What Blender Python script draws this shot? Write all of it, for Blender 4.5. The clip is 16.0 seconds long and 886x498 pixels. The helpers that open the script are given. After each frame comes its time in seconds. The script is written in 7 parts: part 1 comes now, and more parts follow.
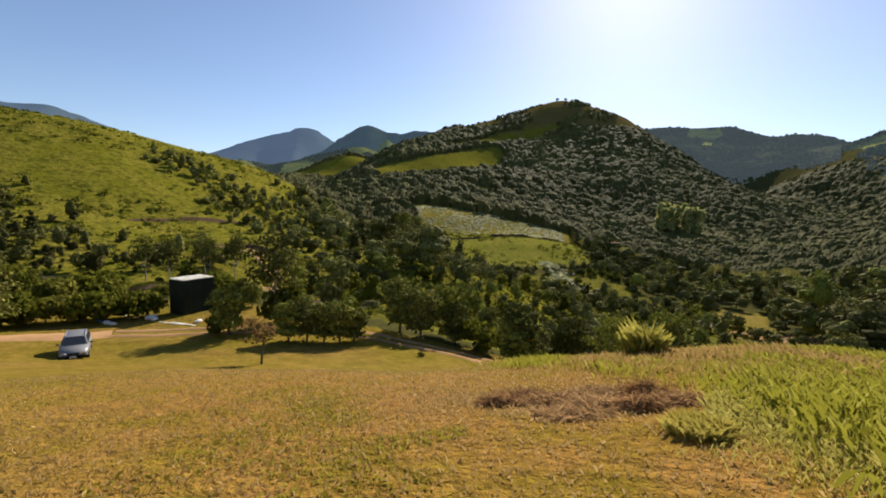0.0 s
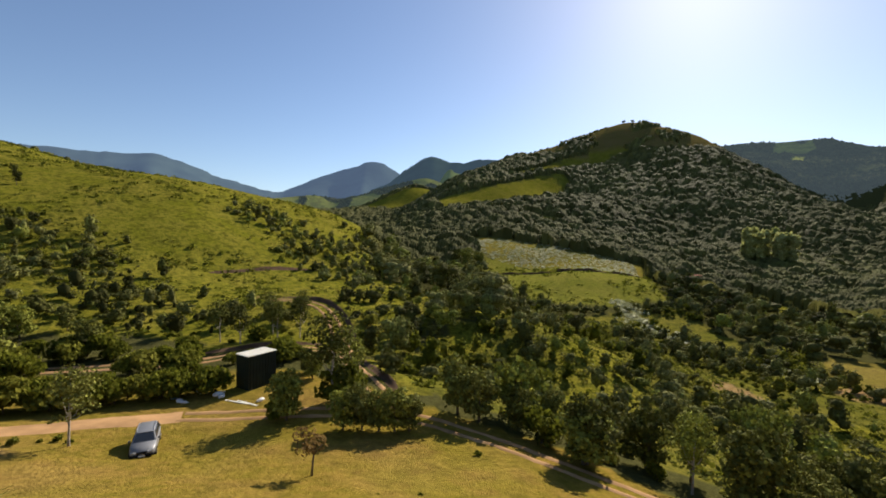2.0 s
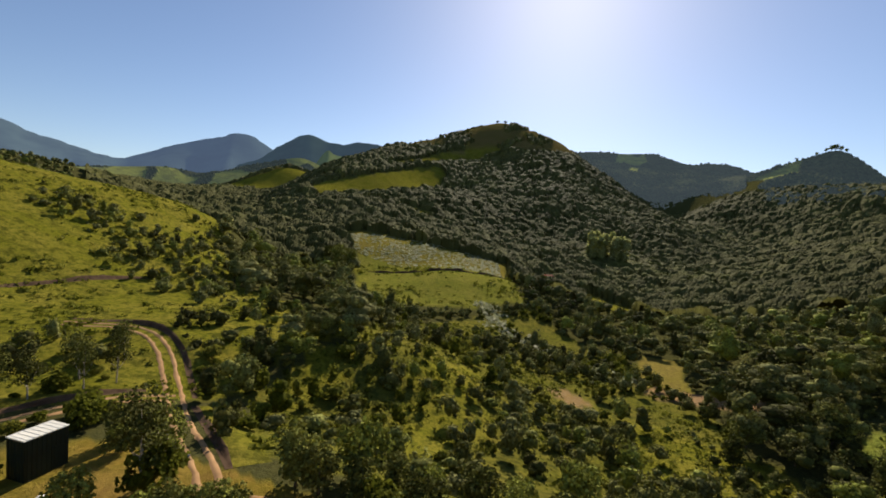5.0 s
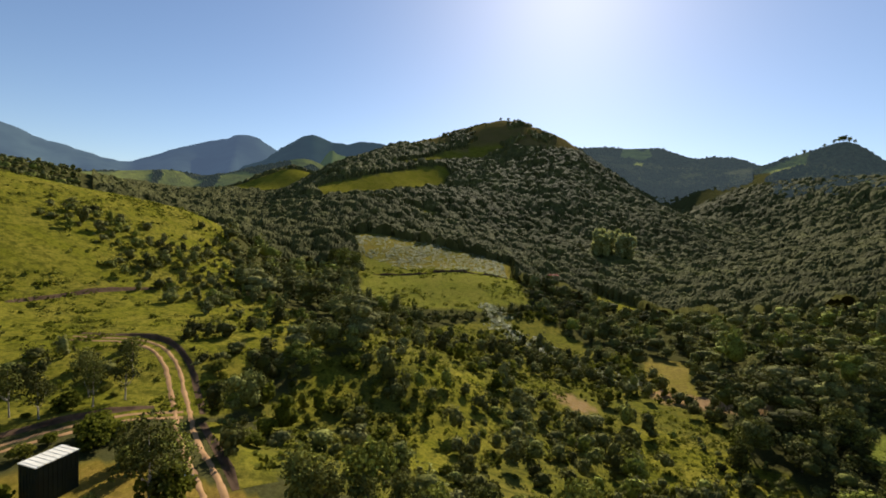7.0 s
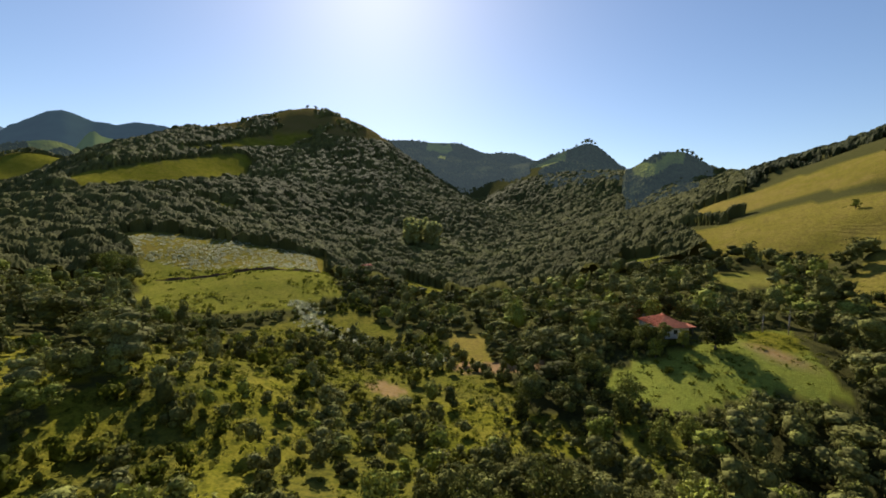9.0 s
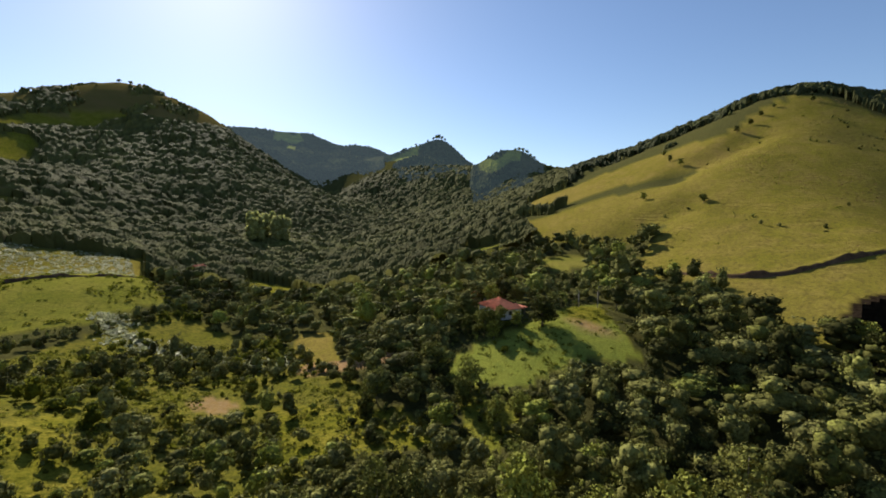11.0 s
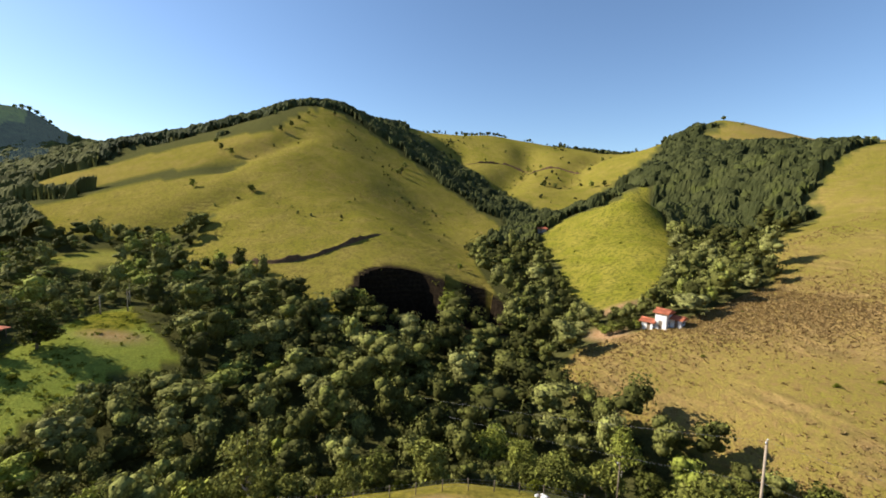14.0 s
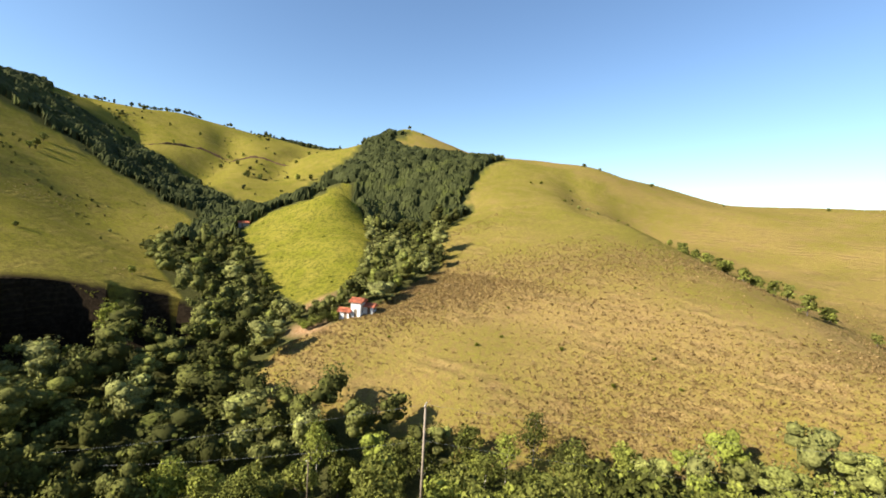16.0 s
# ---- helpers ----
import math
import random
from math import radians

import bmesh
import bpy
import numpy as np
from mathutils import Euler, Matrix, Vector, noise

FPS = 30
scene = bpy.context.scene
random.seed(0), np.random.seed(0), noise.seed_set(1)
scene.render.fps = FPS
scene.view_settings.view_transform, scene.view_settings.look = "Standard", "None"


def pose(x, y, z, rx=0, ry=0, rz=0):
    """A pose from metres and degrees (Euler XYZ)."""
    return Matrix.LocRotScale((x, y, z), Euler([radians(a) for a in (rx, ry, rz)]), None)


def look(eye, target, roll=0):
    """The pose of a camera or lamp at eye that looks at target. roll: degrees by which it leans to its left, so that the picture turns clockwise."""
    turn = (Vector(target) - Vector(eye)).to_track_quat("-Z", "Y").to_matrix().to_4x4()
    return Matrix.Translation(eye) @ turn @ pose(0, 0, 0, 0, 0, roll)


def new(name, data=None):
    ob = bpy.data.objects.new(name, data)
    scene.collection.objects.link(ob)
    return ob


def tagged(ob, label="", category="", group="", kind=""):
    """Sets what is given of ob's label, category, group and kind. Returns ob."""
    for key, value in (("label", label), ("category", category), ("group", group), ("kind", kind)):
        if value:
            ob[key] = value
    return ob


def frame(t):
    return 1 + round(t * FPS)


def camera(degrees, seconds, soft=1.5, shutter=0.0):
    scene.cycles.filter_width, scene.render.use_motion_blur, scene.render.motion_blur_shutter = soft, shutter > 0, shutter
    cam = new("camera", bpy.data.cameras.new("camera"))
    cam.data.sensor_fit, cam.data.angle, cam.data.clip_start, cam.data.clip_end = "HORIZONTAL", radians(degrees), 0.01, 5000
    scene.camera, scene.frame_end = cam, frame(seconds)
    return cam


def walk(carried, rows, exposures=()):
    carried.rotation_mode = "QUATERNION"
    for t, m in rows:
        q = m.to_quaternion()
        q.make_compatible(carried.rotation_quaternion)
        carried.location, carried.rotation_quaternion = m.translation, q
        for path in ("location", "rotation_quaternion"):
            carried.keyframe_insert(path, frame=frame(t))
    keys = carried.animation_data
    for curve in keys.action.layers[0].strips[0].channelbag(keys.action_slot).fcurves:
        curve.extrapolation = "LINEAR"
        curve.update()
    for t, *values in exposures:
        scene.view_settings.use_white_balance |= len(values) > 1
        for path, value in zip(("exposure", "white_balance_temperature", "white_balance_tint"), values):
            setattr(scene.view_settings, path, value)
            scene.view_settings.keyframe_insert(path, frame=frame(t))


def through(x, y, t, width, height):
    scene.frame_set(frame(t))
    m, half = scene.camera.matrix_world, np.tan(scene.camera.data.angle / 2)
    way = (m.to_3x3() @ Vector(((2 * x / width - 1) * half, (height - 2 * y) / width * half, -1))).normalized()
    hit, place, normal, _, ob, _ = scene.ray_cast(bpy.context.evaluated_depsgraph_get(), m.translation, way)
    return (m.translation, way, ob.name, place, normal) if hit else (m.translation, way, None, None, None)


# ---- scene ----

# ---- camera ----
cam = camera(91.0, 16.0, soft=1.8)
PATH = [
    (0.0, pose(-0.00, 0.00, 1.50, 85.09, -2.26, -1.21)),
    (0.5, pose(-0.12, 0.50, 1.73, 82.09, -0.36, 1.70)),
    (1.0, pose(-0.02, 0.70, 3.13, 84.18, -0.94, 6.56)),
    (1.5, pose(0.21, 1.23, 4.74, 87.00, -1.87, 9.49)),
    (2.0, pose(0.55, 1.67, 6.01, 88.37, -0.84, 7.16)),
    (2.5, pose(1.31, 2.80, 7.44, 90.12, 0.64, -0.96)),
    (3.0, pose(1.86, 3.00, 8.59, 89.12, 0.37, -9.00)),
    (3.5, pose(2.31, 3.13, 9.75, 87.44, -0.63, -12.30)),
    (4.0, pose(2.58, 3.40, 10.85, 87.18, -1.94, -11.47)),
    (4.5, pose(2.74, 3.68, 11.83, 87.14, -3.82, -9.03)),
    (7.0, pose(3.11, 3.53, 14.77, 86.63, -2.56, -8.06)),
    (7.5, pose(3.49, 3.58, 14.97, 86.47, -2.42, -13.60)),
    (8.0, pose(3.97, 3.63, 14.96, 86.38, -1.88, -20.91)),
    (10.5, pose(10.87, 4.84, 14.28, 85.65, 0.09, -44.92)),
    (11.0, pose(11.45, 4.36, 14.13, 85.45, -0.07, -50.37)),
    (11.5, pose(12.13, 3.97, 14.00, 85.16, -0.32, -58.08)),
    (12.0, pose(13.33, 3.39, 14.06, 84.81, -0.70, -66.82)),
    (12.5, pose(14.34, 2.53, 14.10, 84.42, -1.08, -76.01)),
    (13.0, pose(15.00, 1.44, 14.26, 84.42, -1.50, -85.36)),
    (13.5, pose(15.29, 0.44, 14.44, 84.68, -1.55, -94.43)),
    (14.0, pose(15.48, -0.89, 14.59, 84.83, -1.85, -103.27)),
    (14.5, pose(15.51, -2.08, 14.80, 84.95, -2.58, -112.64)),
    (15.0, pose(15.77, -3.21, 14.93, 85.01, -3.17, -121.86)),
    (15.5, pose(15.69, -4.36, 15.06, 85.22, -3.15, -130.56)),
    (16.0, pose(15.35, -5.09, 15.11, 85.52, -3.04, -139.72)),
]
walk(cam, PATH, exposures=((0.0, 0.6, 6650, 15), (1.5, 0.54, 6650, 14), (2.0, 0.56, 6650, 13), (2.5, 0.3, 6650, 13), (3.0, 0.2, 6750, 16), (3.5, 0.36, 6750, 16), (4.5, 0.36, 6700, 15), (7.0, 0.4, 6550, 12), (8.0, 0.42, 6550, 12), (10.5, 0.52, 6400, 12), (12.5, 0.6, 6400, 12), (13.5, 0.76, 6350, 11), (14.0, 0.94, 6300, 9), (15.0, 1.24, 6300, 7), (15.5, 1.3, 6320, 7), (16.0, 1.22, 6380, 7)))

# ---- world, sun ----
SUN_AZ, SUN_EL = 23.0, 32.0
world = bpy.data.worlds.new("world")
world.use_nodes = True
scene.world = world
wn = world.node_tree
wn.nodes.clear()
sky = wn.nodes.new("ShaderNodeTexSky")
sky.sky_type = "NISHITA"
sky.sun_disc = False
sky.sun_elevation, sky.sun_rotation = radians(SUN_EL), radians(SUN_AZ)
sky.altitude, sky.air_density, sky.dust_density, sky.ozone_density = 700, 1.0, 0.55, 3.0
wb = wn.nodes.new("ShaderNodeBackground")
wb.inputs[1].default_value = 0.09
wo = wn.nodes.new("ShaderNodeOutputWorld")
wn.links.new(sky.outputs[0], wb.inputs[0])
wn.links.new(wb.outputs[0], wo.inputs[0])
sun = new("sun", bpy.data.lights.new("sun", "SUN"))
sun.data.energy, sun.data.angle, sun.data.color = 5.0, radians(0.55), (1.0, 0.93, 0.82)
way = Vector((math.sin(radians(SUN_AZ)) * math.cos(radians(SUN_EL)), math.cos(radians(SUN_AZ)) * math.cos(radians(SUN_EL)), math.sin(radians(SUN_EL))))
sun.matrix_world = look(way * 100, (0, 0, 0))


# ---- materials ----
class Nodes:
    """A small shorthand for building a node material."""

    def __init__(self, name):
        self.mat = bpy.data.materials.new(name)
        self.mat.use_nodes = True
        self.t = self.mat.node_tree
        self.t.nodes.clear()
        self.out = self.t.nodes.new("ShaderNodeOutputMaterial")
        self.pos = self.t.nodes.new("ShaderNodeNewGeometry").outputs["Position"]

    def add(self, kind, **ins):
        n = self.t.nodes.new(kind)
        for key, v in ins.items():
            s = n.inputs[int(key[1:])] if key[0] == "i" and key[1:].isdigit() else n.inputs[key.replace("_", " ")]
            if hasattr(v, "is_linked"):
                self.t.links.new(v, s)
            else:
                s.default_value = v
        return n

    def noise(self, scale, detail=4.0, rough=0.55, vector=None):
        return self.add("ShaderNodeTexNoise", Vector=vector or self.pos, Scale=scale, Detail=detail, Roughness=rough).outputs[0]

    def span(self, v, a, b, c=0.0, d=1.0):
        n = self.add("ShaderNodeMapRange", i0=v, i1=a, i2=b, i3=c, i4=d)
        n.clamp = True
        return n.outputs[0]

    def mix(self, f, a, b):
        n = self.t.nodes.new("ShaderNodeMix")
        n.data_type = "RGBA"
        for s, v in ((n.inputs[0], f), (n.inputs[6], a), (n.inputs[7], b)):
            if hasattr(v, "is_linked"):
                self.t.links.new(v, s)
            else:
                s.default_value = v if isinstance(v, float) else (*v, 1.0)
        return n.outputs[2]

    def sum(self, op, a, b):
        n = self.t.nodes.new("ShaderNodeMath")
        n.operation = op
        for s, v in zip(n.inputs, (a, b)):
            if hasattr(v, "is_linked"):
                self.t.links.new(v, s)
            else:
                s.default_value = v
        return n.outputs[0]

    def value(self, name):
        n = self.t.nodes.new("ShaderNodeAttribute")
        n.attribute_name = name
        return n.outputs["Fac"]

    def surface(self, colour, rough=0.9, metal=0.0, bump=None, strength=0.3, distance=0.05, spec=0.3, normal=None):
        b = self.add("ShaderNodeBsdfPrincipled", Roughness=rough, Metallic=metal)
        b.inputs["Specular IOR Level"].default_value = spec
        s = b.inputs["Base Color"]
        if hasattr(colour, "is_linked"):
            self.t.links.new(colour, s)
        else:
            s.default_value = (*colour, 1.0)
        if bump is not None:
            n = self.add("ShaderNodeBump", Strength=strength, Distance=distance, Height=bump)
            self.t.links.new(n.outputs[0], b.inputs["Normal"])
        self.t.links.new(b.outputs[0], self.out.inputs[0])
        return self.mat


def worn(name, colour, rough=0.6, metal=0.0, vary=0.25, scale=6.0, spec=0.4):
    """A painted or bare surface with dirt at two scales."""
    n = Nodes(name)
    big, fine = n.noise(scale * 0.25, 3), n.noise(scale * 5, 5)
    dark = tuple(c * (1 - vary) for c in colour)
    light = tuple(min(1, c * (1 + vary * 0.6)) for c in colour)
    c = n.mix(n.span(big, 0.3, 0.7), dark, light)
    c = n.mix(n.span(fine, 0.35, 0.75, 0.0, 0.5), c, tuple(v * (1 - vary * 0.8) for v in colour))
    return n.surface(c, rough, metal, fine, 0.15, 0.01, spec)


def ground_material():
    n = Nodes("ground")
    fine, mid, big, wide = n.noise(9.0, 6, 0.65), n.noise(1.1, 5), n.noise(0.12, 4), n.noise(0.025, 3)
    tuft = n.noise(2.6, 5, 0.7)
    green = n.mix(n.span(big, 0.35, 0.65), (0.215, 0.205, 0.018), (0.315, 0.262, 0.038))
    green = n.mix(n.span(mid, 0.46, 0.68, 0.0, 0.7), green, (0.100, 0.115, 0.012))
    green = n.mix(n.span(tuft, 0.45, 0.7, 0.0, 0.75), green, (0.075, 0.085, 0.010))
    rough = n.noise(0.55, 5, 0.65)
    green = n.mix(n.span(rough, 0.46, 0.66, 0.0, 0.75), green, (0.070, 0.075, 0.012))
    dry = n.mix(n.span(wide, 0.40, 0.62), (0.25, 0.205, 0.036), (0.345, 0.245, 0.068))
    dry = n.mix(n.span(big, 0.45, 0.68, 0.0, 0.6), dry, (0.36, 0.225, 0.10))
    dry = n.mix(n.span(tuft, 0.46, 0.66, 0.0, 0.75), dry, (0.145, 0.10, 0.034))
    clump = n.noise(0.75, 5, 0.7)
    dry = n.mix(n.span(clump, 0.46, 0.62, 0.0, 0.65), dry, (0.23, 0.145, 0.055))
    dry = n.mix(n.span(mid, 0.50, 0.66, 0.0, 0.5), dry, (0.27, 0.165, 0.065))
    lawn = n.mix(n.span(mid, 0.38, 0.66), (0.40, 0.215, 0.052), (0.265, 0.188, 0.020))
    lawn = n.mix(n.span(big, 0.46, 0.62, 0.0, 0.75), lawn, (0.42, 0.225, 0.072))
    lawn = n.mix(n.span(n.noise(0.07, 3), 0.42, 0.60, 0.0, 0.6), lawn, (0.235, 0.20, 0.013))
    lawn = n.mix(n.span(n.noise(0.3, 4), 0.52, 0.68, 0.0, 0.6), lawn, (0.42, 0.20, 0.065))
    lawn = n.mix(n.span(fine, 0.45, 0.68, 0.0, 0.6), lawn, (0.16, 0.09, 0.018))
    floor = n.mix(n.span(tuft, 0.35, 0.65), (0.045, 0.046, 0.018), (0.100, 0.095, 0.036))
    soil = n.mix(n.span(mid, 0.35, 0.65), (0.36, 0.19, 0.085), (0.50, 0.32, 0.17))
    soil = n.mix(n.span(fine, 0.5, 0.72, 0.0, 0.6), soil, (0.24, 0.12, 0.05))
    lush = n.mix(n.span(tuft, 0.38, 0.66), (0.310, 0.355, 0.065), (0.190, 0.225, 0.040))
    lush = n.mix(n.span(big, 0.42, 0.66, 0.0, 0.5), lush, (0.27, 0.295, 0.055))
    c = n.mix(n.value("dry"), green, dry)
    c = n.mix(n.value("lush"), c, lush)
    c = n.mix(n.value("lawn"), c, lawn)
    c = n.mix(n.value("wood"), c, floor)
    c = n.mix(n.value("soil"), c, soil)
    # dark earth of the hollows' walls, taken near black to hold their deep shade
    c = n.mix(n.value("scarp_shade"), c, n.mix(n.span(mid, 0.4, 0.65), (0.017, 0.012, 0.008), (0.036, 0.025, 0.016)))
    # cattle paths along the contours of the pastures
    z = n.t.nodes.new("ShaderNodeSeparateXYZ")
    n.t.links.new(n.pos, z.inputs[0])
    turnz = n.sum("ADD", n.sum("MULTIPLY", z.outputs[2], 4.2), n.sum("MULTIPLY", n.noise(0.09, 4), 16.0))
    step = n.sum("MULTIPLY", n.sum("SINE", turnz, 0.0), n.sum("MULTIPLY", n.value("dry"), n.span(big, 0.42, 0.62)))
    c = n.mix(n.span(step, 0.25, 0.9, 0.0, 0.42), c, (0.15, 0.115, 0.03))
    c = n.mix(n.span(n.noise(5.0, 6, 0.7), 0.3, 0.7, 0.28, 0.0), c, (0.02, 0.016, 0.006))
    h = n.sum("ADD", n.sum("ADD", n.sum("MULTIPLY", fine, 0.4), tuft), n.sum("MULTIPLY", step, 0.8))
    return n.surface(c, 0.95, 0.0, h, 0.8, 0.3, 0.0)


def leaves(name, shades, own=False, grainy=0.74, through=0.16):
    """Foliage: the shade varies from tree to tree and from leaf clump to leaf clump; light passes through."""
    n = Nodes(name)
    geo = n.t.nodes.new("ShaderNodeNewGeometry").outputs["Random Per Island"]
    tree = n.value("tint") if own else n.t.nodes.new("ShaderNodeObjectInfo").outputs["Random"]
    ramp = n.t.nodes.new("ShaderNodeValToRGB")
    el = ramp.color_ramp.elements
    while len(el) < len(shades):
        el.new(0.5)
    for i, s in enumerate(shades):
        el[i].position, el[i].color = i / (len(shades) - 1), (*s, 1)
    n.t.links.new(tree, ramp.inputs[0])
    c = n.mix(n.span(geo, 0.0, 0.8, 0.45, 0.0), ramp.outputs[0], tuple(v * 0.55 for v in shades[0]))
    c = n.mix(n.span(geo, 0.75, 1.0, 0.0, 0.22), c, tuple(min(1, v * 1.7) for v in shades[-1]))
    grain = n.noise(2.4, 4, 0.7)
    # dark where the bump lies low: shade between leaves put into the colour
    c = n.mix(n.span(grain, 0.44, 0.62, 0.0, grainy), c, tuple(v * 0.22 for v in shades[len(shades) // 2]))
    b = n.add("ShaderNodeBsdfPrincipled", Roughness=0.85)
    bump = n.add("ShaderNodeBump", Strength=0.7, Distance=0.35, Height=n.sum("SUBTRACT", 1.0, grain))
    n.t.links.new(bump.outputs[0], b.inputs["Normal"])
    b.inputs["Specular IOR Level"].default_value = 0.04
    n.t.links.new(c, b.inputs["Base Color"])
    tr = n.add("ShaderNodeBsdfTranslucent", Color=c)
    m = n.t.nodes.new("ShaderNodeMixShader")
    m.inputs[0].default_value = through
    n.t.links.new(b.outputs[0], m.inputs[1])
    n.t.links.new(tr.outputs[0], m.inputs[2])
    n.t.links.new(m.outputs[0], n.out.inputs[0])
    return n.mat


GREENS = ((0.060, 0.060, 0.016), (0.145, 0.142, 0.035), (0.235, 0.228, 0.062), (0.300, 0.285, 0.095), (0.300, 0.325, 0.052))
NEAR_GREENS = ((0.055, 0.057, 0.014), (0.145, 0.150, 0.030), (0.260, 0.255, 0.058), (0.350, 0.370, 0.058))
SHRUBS = ((0.105, 0.118, 0.012), (0.200, 0.210, 0.022), (0.29, 0.275, 0.045))
M_GROUND = ground_material()
M_LEAF = leaves("leaf", NEAR_GREENS, through=0.12)
M_WOODS = leaves("woods", GREENS, True, through=0.13)
M_SHRUB = leaves("shrub_leaf", SHRUBS, through=0.4)
M_SHRUBS = leaves("shrubs", SHRUBS, True, through=0.4)
M_FOLDWOOD = leaves("fold_woods", ((0.030, 0.034, 0.012), (0.055, 0.061, 0.020), (0.088, 0.092, 0.031), (0.112, 0.123, 0.029)), True, 0.5, 0.15)
# the far slopes' shades are lifted, standing in for haze before them
M_UPLAND_HAZED = leaves("upland_woods_haze_lifted", ((0.086, 0.086, 0.024), (0.138, 0.135, 0.039), (0.186, 0.179, 0.054), (0.220, 0.221, 0.050)), True, 0.45, 0.36)
M_BAMBOO = leaves("bamboo_leaf", ((0.36, 0.38, 0.11), (0.48, 0.48, 0.17), (0.56, 0.54, 0.22)), grainy=0.4, through=0.4)
M_PALE = leaves("pale_shrubs", ((0.30, 0.32, 0.16), (0.42, 0.43, 0.26), (0.56, 0.55, 0.40)), True, 0.3, 0.5)
M_GRASS = leaves("grass_blade", ((0.38, 0.27, 0.075), (0.50, 0.33, 0.12), (0.60, 0.43, 0.20)), grainy=0.15, through=0.4)
M_TALL = leaves("tall_grass", ((0.36, 0.34, 0.040), (0.48, 0.43, 0.070), (0.58, 0.50, 0.16)), grainy=0.15, through=0.4)
M_WEED = leaves("lawn_weed", ((0.36, 0.31, 0.040), (0.46, 0.39, 0.070), (0.54, 0.44, 0.12)), grainy=0.15, through=0.4)
M_STRAW = leaves("straw", ((0.36, 0.20, 0.085), (0.58, 0.38, 0.17)), grainy=0.3, through=0.4)
M_RED = leaves("young_leaf", ((0.22, 0.14, 0.05), (0.27, 0.19, 0.05), (0.30, 0.16, 0.09)), through=0.4)
M_TUSSOCK = leaves("tussock", ((0.18, 0.112, 0.042), (0.34, 0.225, 0.085), (0.48, 0.33, 0.14)), True, 0.3, 0.4)
M_BARK = worn("bark", (0.17, 0.13, 0.09), 0.95, 0, 0.45, 9, 0.1)
M_PALE_BARK = worn("pale_bark", (0.42, 0.36, 0.28), 0.95, 0, 0.35, 9, 0.1)
M_SOIL = worn("soil", (0.42, 0.245, 0.11), 0.97, 0, 0.35, 2.0, 0.08)
M_BANK = worn("bank", (0.13, 0.078, 0.042), 0.97, 0, 0.5, 2.5, 0.08)
M_TILE = worn("roof_tile", (0.50, 0.16, 0.08), 0.85, 0, 0.35, 4, 0.2)
M_WHITE = worn("whitewash", (0.74, 0.71, 0.66), 0.85, 0, 0.18, 2, 0.2)
M_GREYWALL = worn("grey_plaster", (0.30, 0.29, 0.30), 0.85, 0, 0.25, 2, 0.2)
M_DARKGREEN = worn("dark_green_paint", (0.010, 0.020, 0.012), 0.6, 0, 0.4, 3, 0.35)
M_SHEET = worn("pale_roof_sheet", (0.80, 0.76, 0.62), 0.7, 0, 0.15, 2, 0.35)
M_CONCRETE = worn("concrete", (0.52, 0.47, 0.40), 0.9, 0, 0.25, 5, 0.2)
M_POLE = worn("weathered_pole", (0.36, 0.28, 0.20), 0.9, 0, 0.3, 7, 0.1)
M_TIMBER = worn("timber", (0.20, 0.15, 0.10), 0.9, 0, 0.4, 9, 0.1)
M_STEEL = worn("wire_steel", (0.16, 0.155, 0.15), 0.6, 0.3, 0.2, 8, 0.5)
M_CARPAINT = worn("grey_car_paint", (0.21, 0.21, 0.205), 0.40, 0.15, 0.12, 2, 0.5)
M_BLACK = worn("black_rubber", (0.018, 0.018, 0.020), 0.8, 0, 0.3, 9, 0.2)
M_GLASS = worn("dark_glass", (0.035, 0.042, 0.050), 0.08, 0, 0.1, 2, 0.6)
M_CHROME = worn("silver_metal", (0.62, 0.62, 0.62), 0.3, 0.9, 0.15, 4, 0.5)
M_LAMP = worn("lamp_glass", (0.72, 0.72, 0.70), 0.12, 0, 0.1, 4, 0.6)
M_ROCK = worn("rock", (0.16, 0.13, 0.11), 0.95, 0, 0.4, 1.5, 0.1)
M_BLUE = worn("blue_sheet", (0.10, 0.20, 0.42), 0.6, 0, 0.25, 3, 0.3)


# far slopes whose haze is added as an even bluish emission
def haze_material(name, colour, haze_glow):
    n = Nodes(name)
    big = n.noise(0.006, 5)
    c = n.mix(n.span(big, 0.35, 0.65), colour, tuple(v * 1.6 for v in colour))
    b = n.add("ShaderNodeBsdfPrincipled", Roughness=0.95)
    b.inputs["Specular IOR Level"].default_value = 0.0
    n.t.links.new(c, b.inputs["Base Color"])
    b.inputs["Emission Color"].default_value = (*haze_glow, 1)
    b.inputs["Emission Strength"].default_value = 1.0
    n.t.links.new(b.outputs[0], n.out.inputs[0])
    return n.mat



# ---- land ----
# -- land: the valley is spanned over its crests, spurs and streams --
LINES = []


def spine(*points):
    """A crest, spur, bench or stream bed: corners x, y, z, filled in along its length."""
    for a, b in zip(points, points[1:]):
        a, b = np.array(a, float), np.array(b, float)
        far = math.hypot(*(a[:2] + b[:2]) / 2)
        n = max(1, int(math.hypot(*(b - a)[:2]) / max(9.0, far * 0.13)))
        LINES.extend(a + (b - a) * i / n for i in range(n))
    LINES.append(np.array(points[-1], float))


# the knoll with the lawn
spine((-26, -34, 4), (-12, -14, 1.9), (0, -4, 0.4), (0, 0, 0), (-2, 6, -1.3), (-5, 14, -3.9), (-9, 24, -7.6))
spine((-60, -20, 4), (-38, 4, -1.6), (-30, 16, -5.4), (-22, 26.5, -8.4))
spine((3, 3, -0.3), (5.5, 7.2, -0.92), (8.6, 9, -1.38), (10.6, 11.2, -2.7), (13.5, 14.5, -5.3), (17, 23, -9.6))
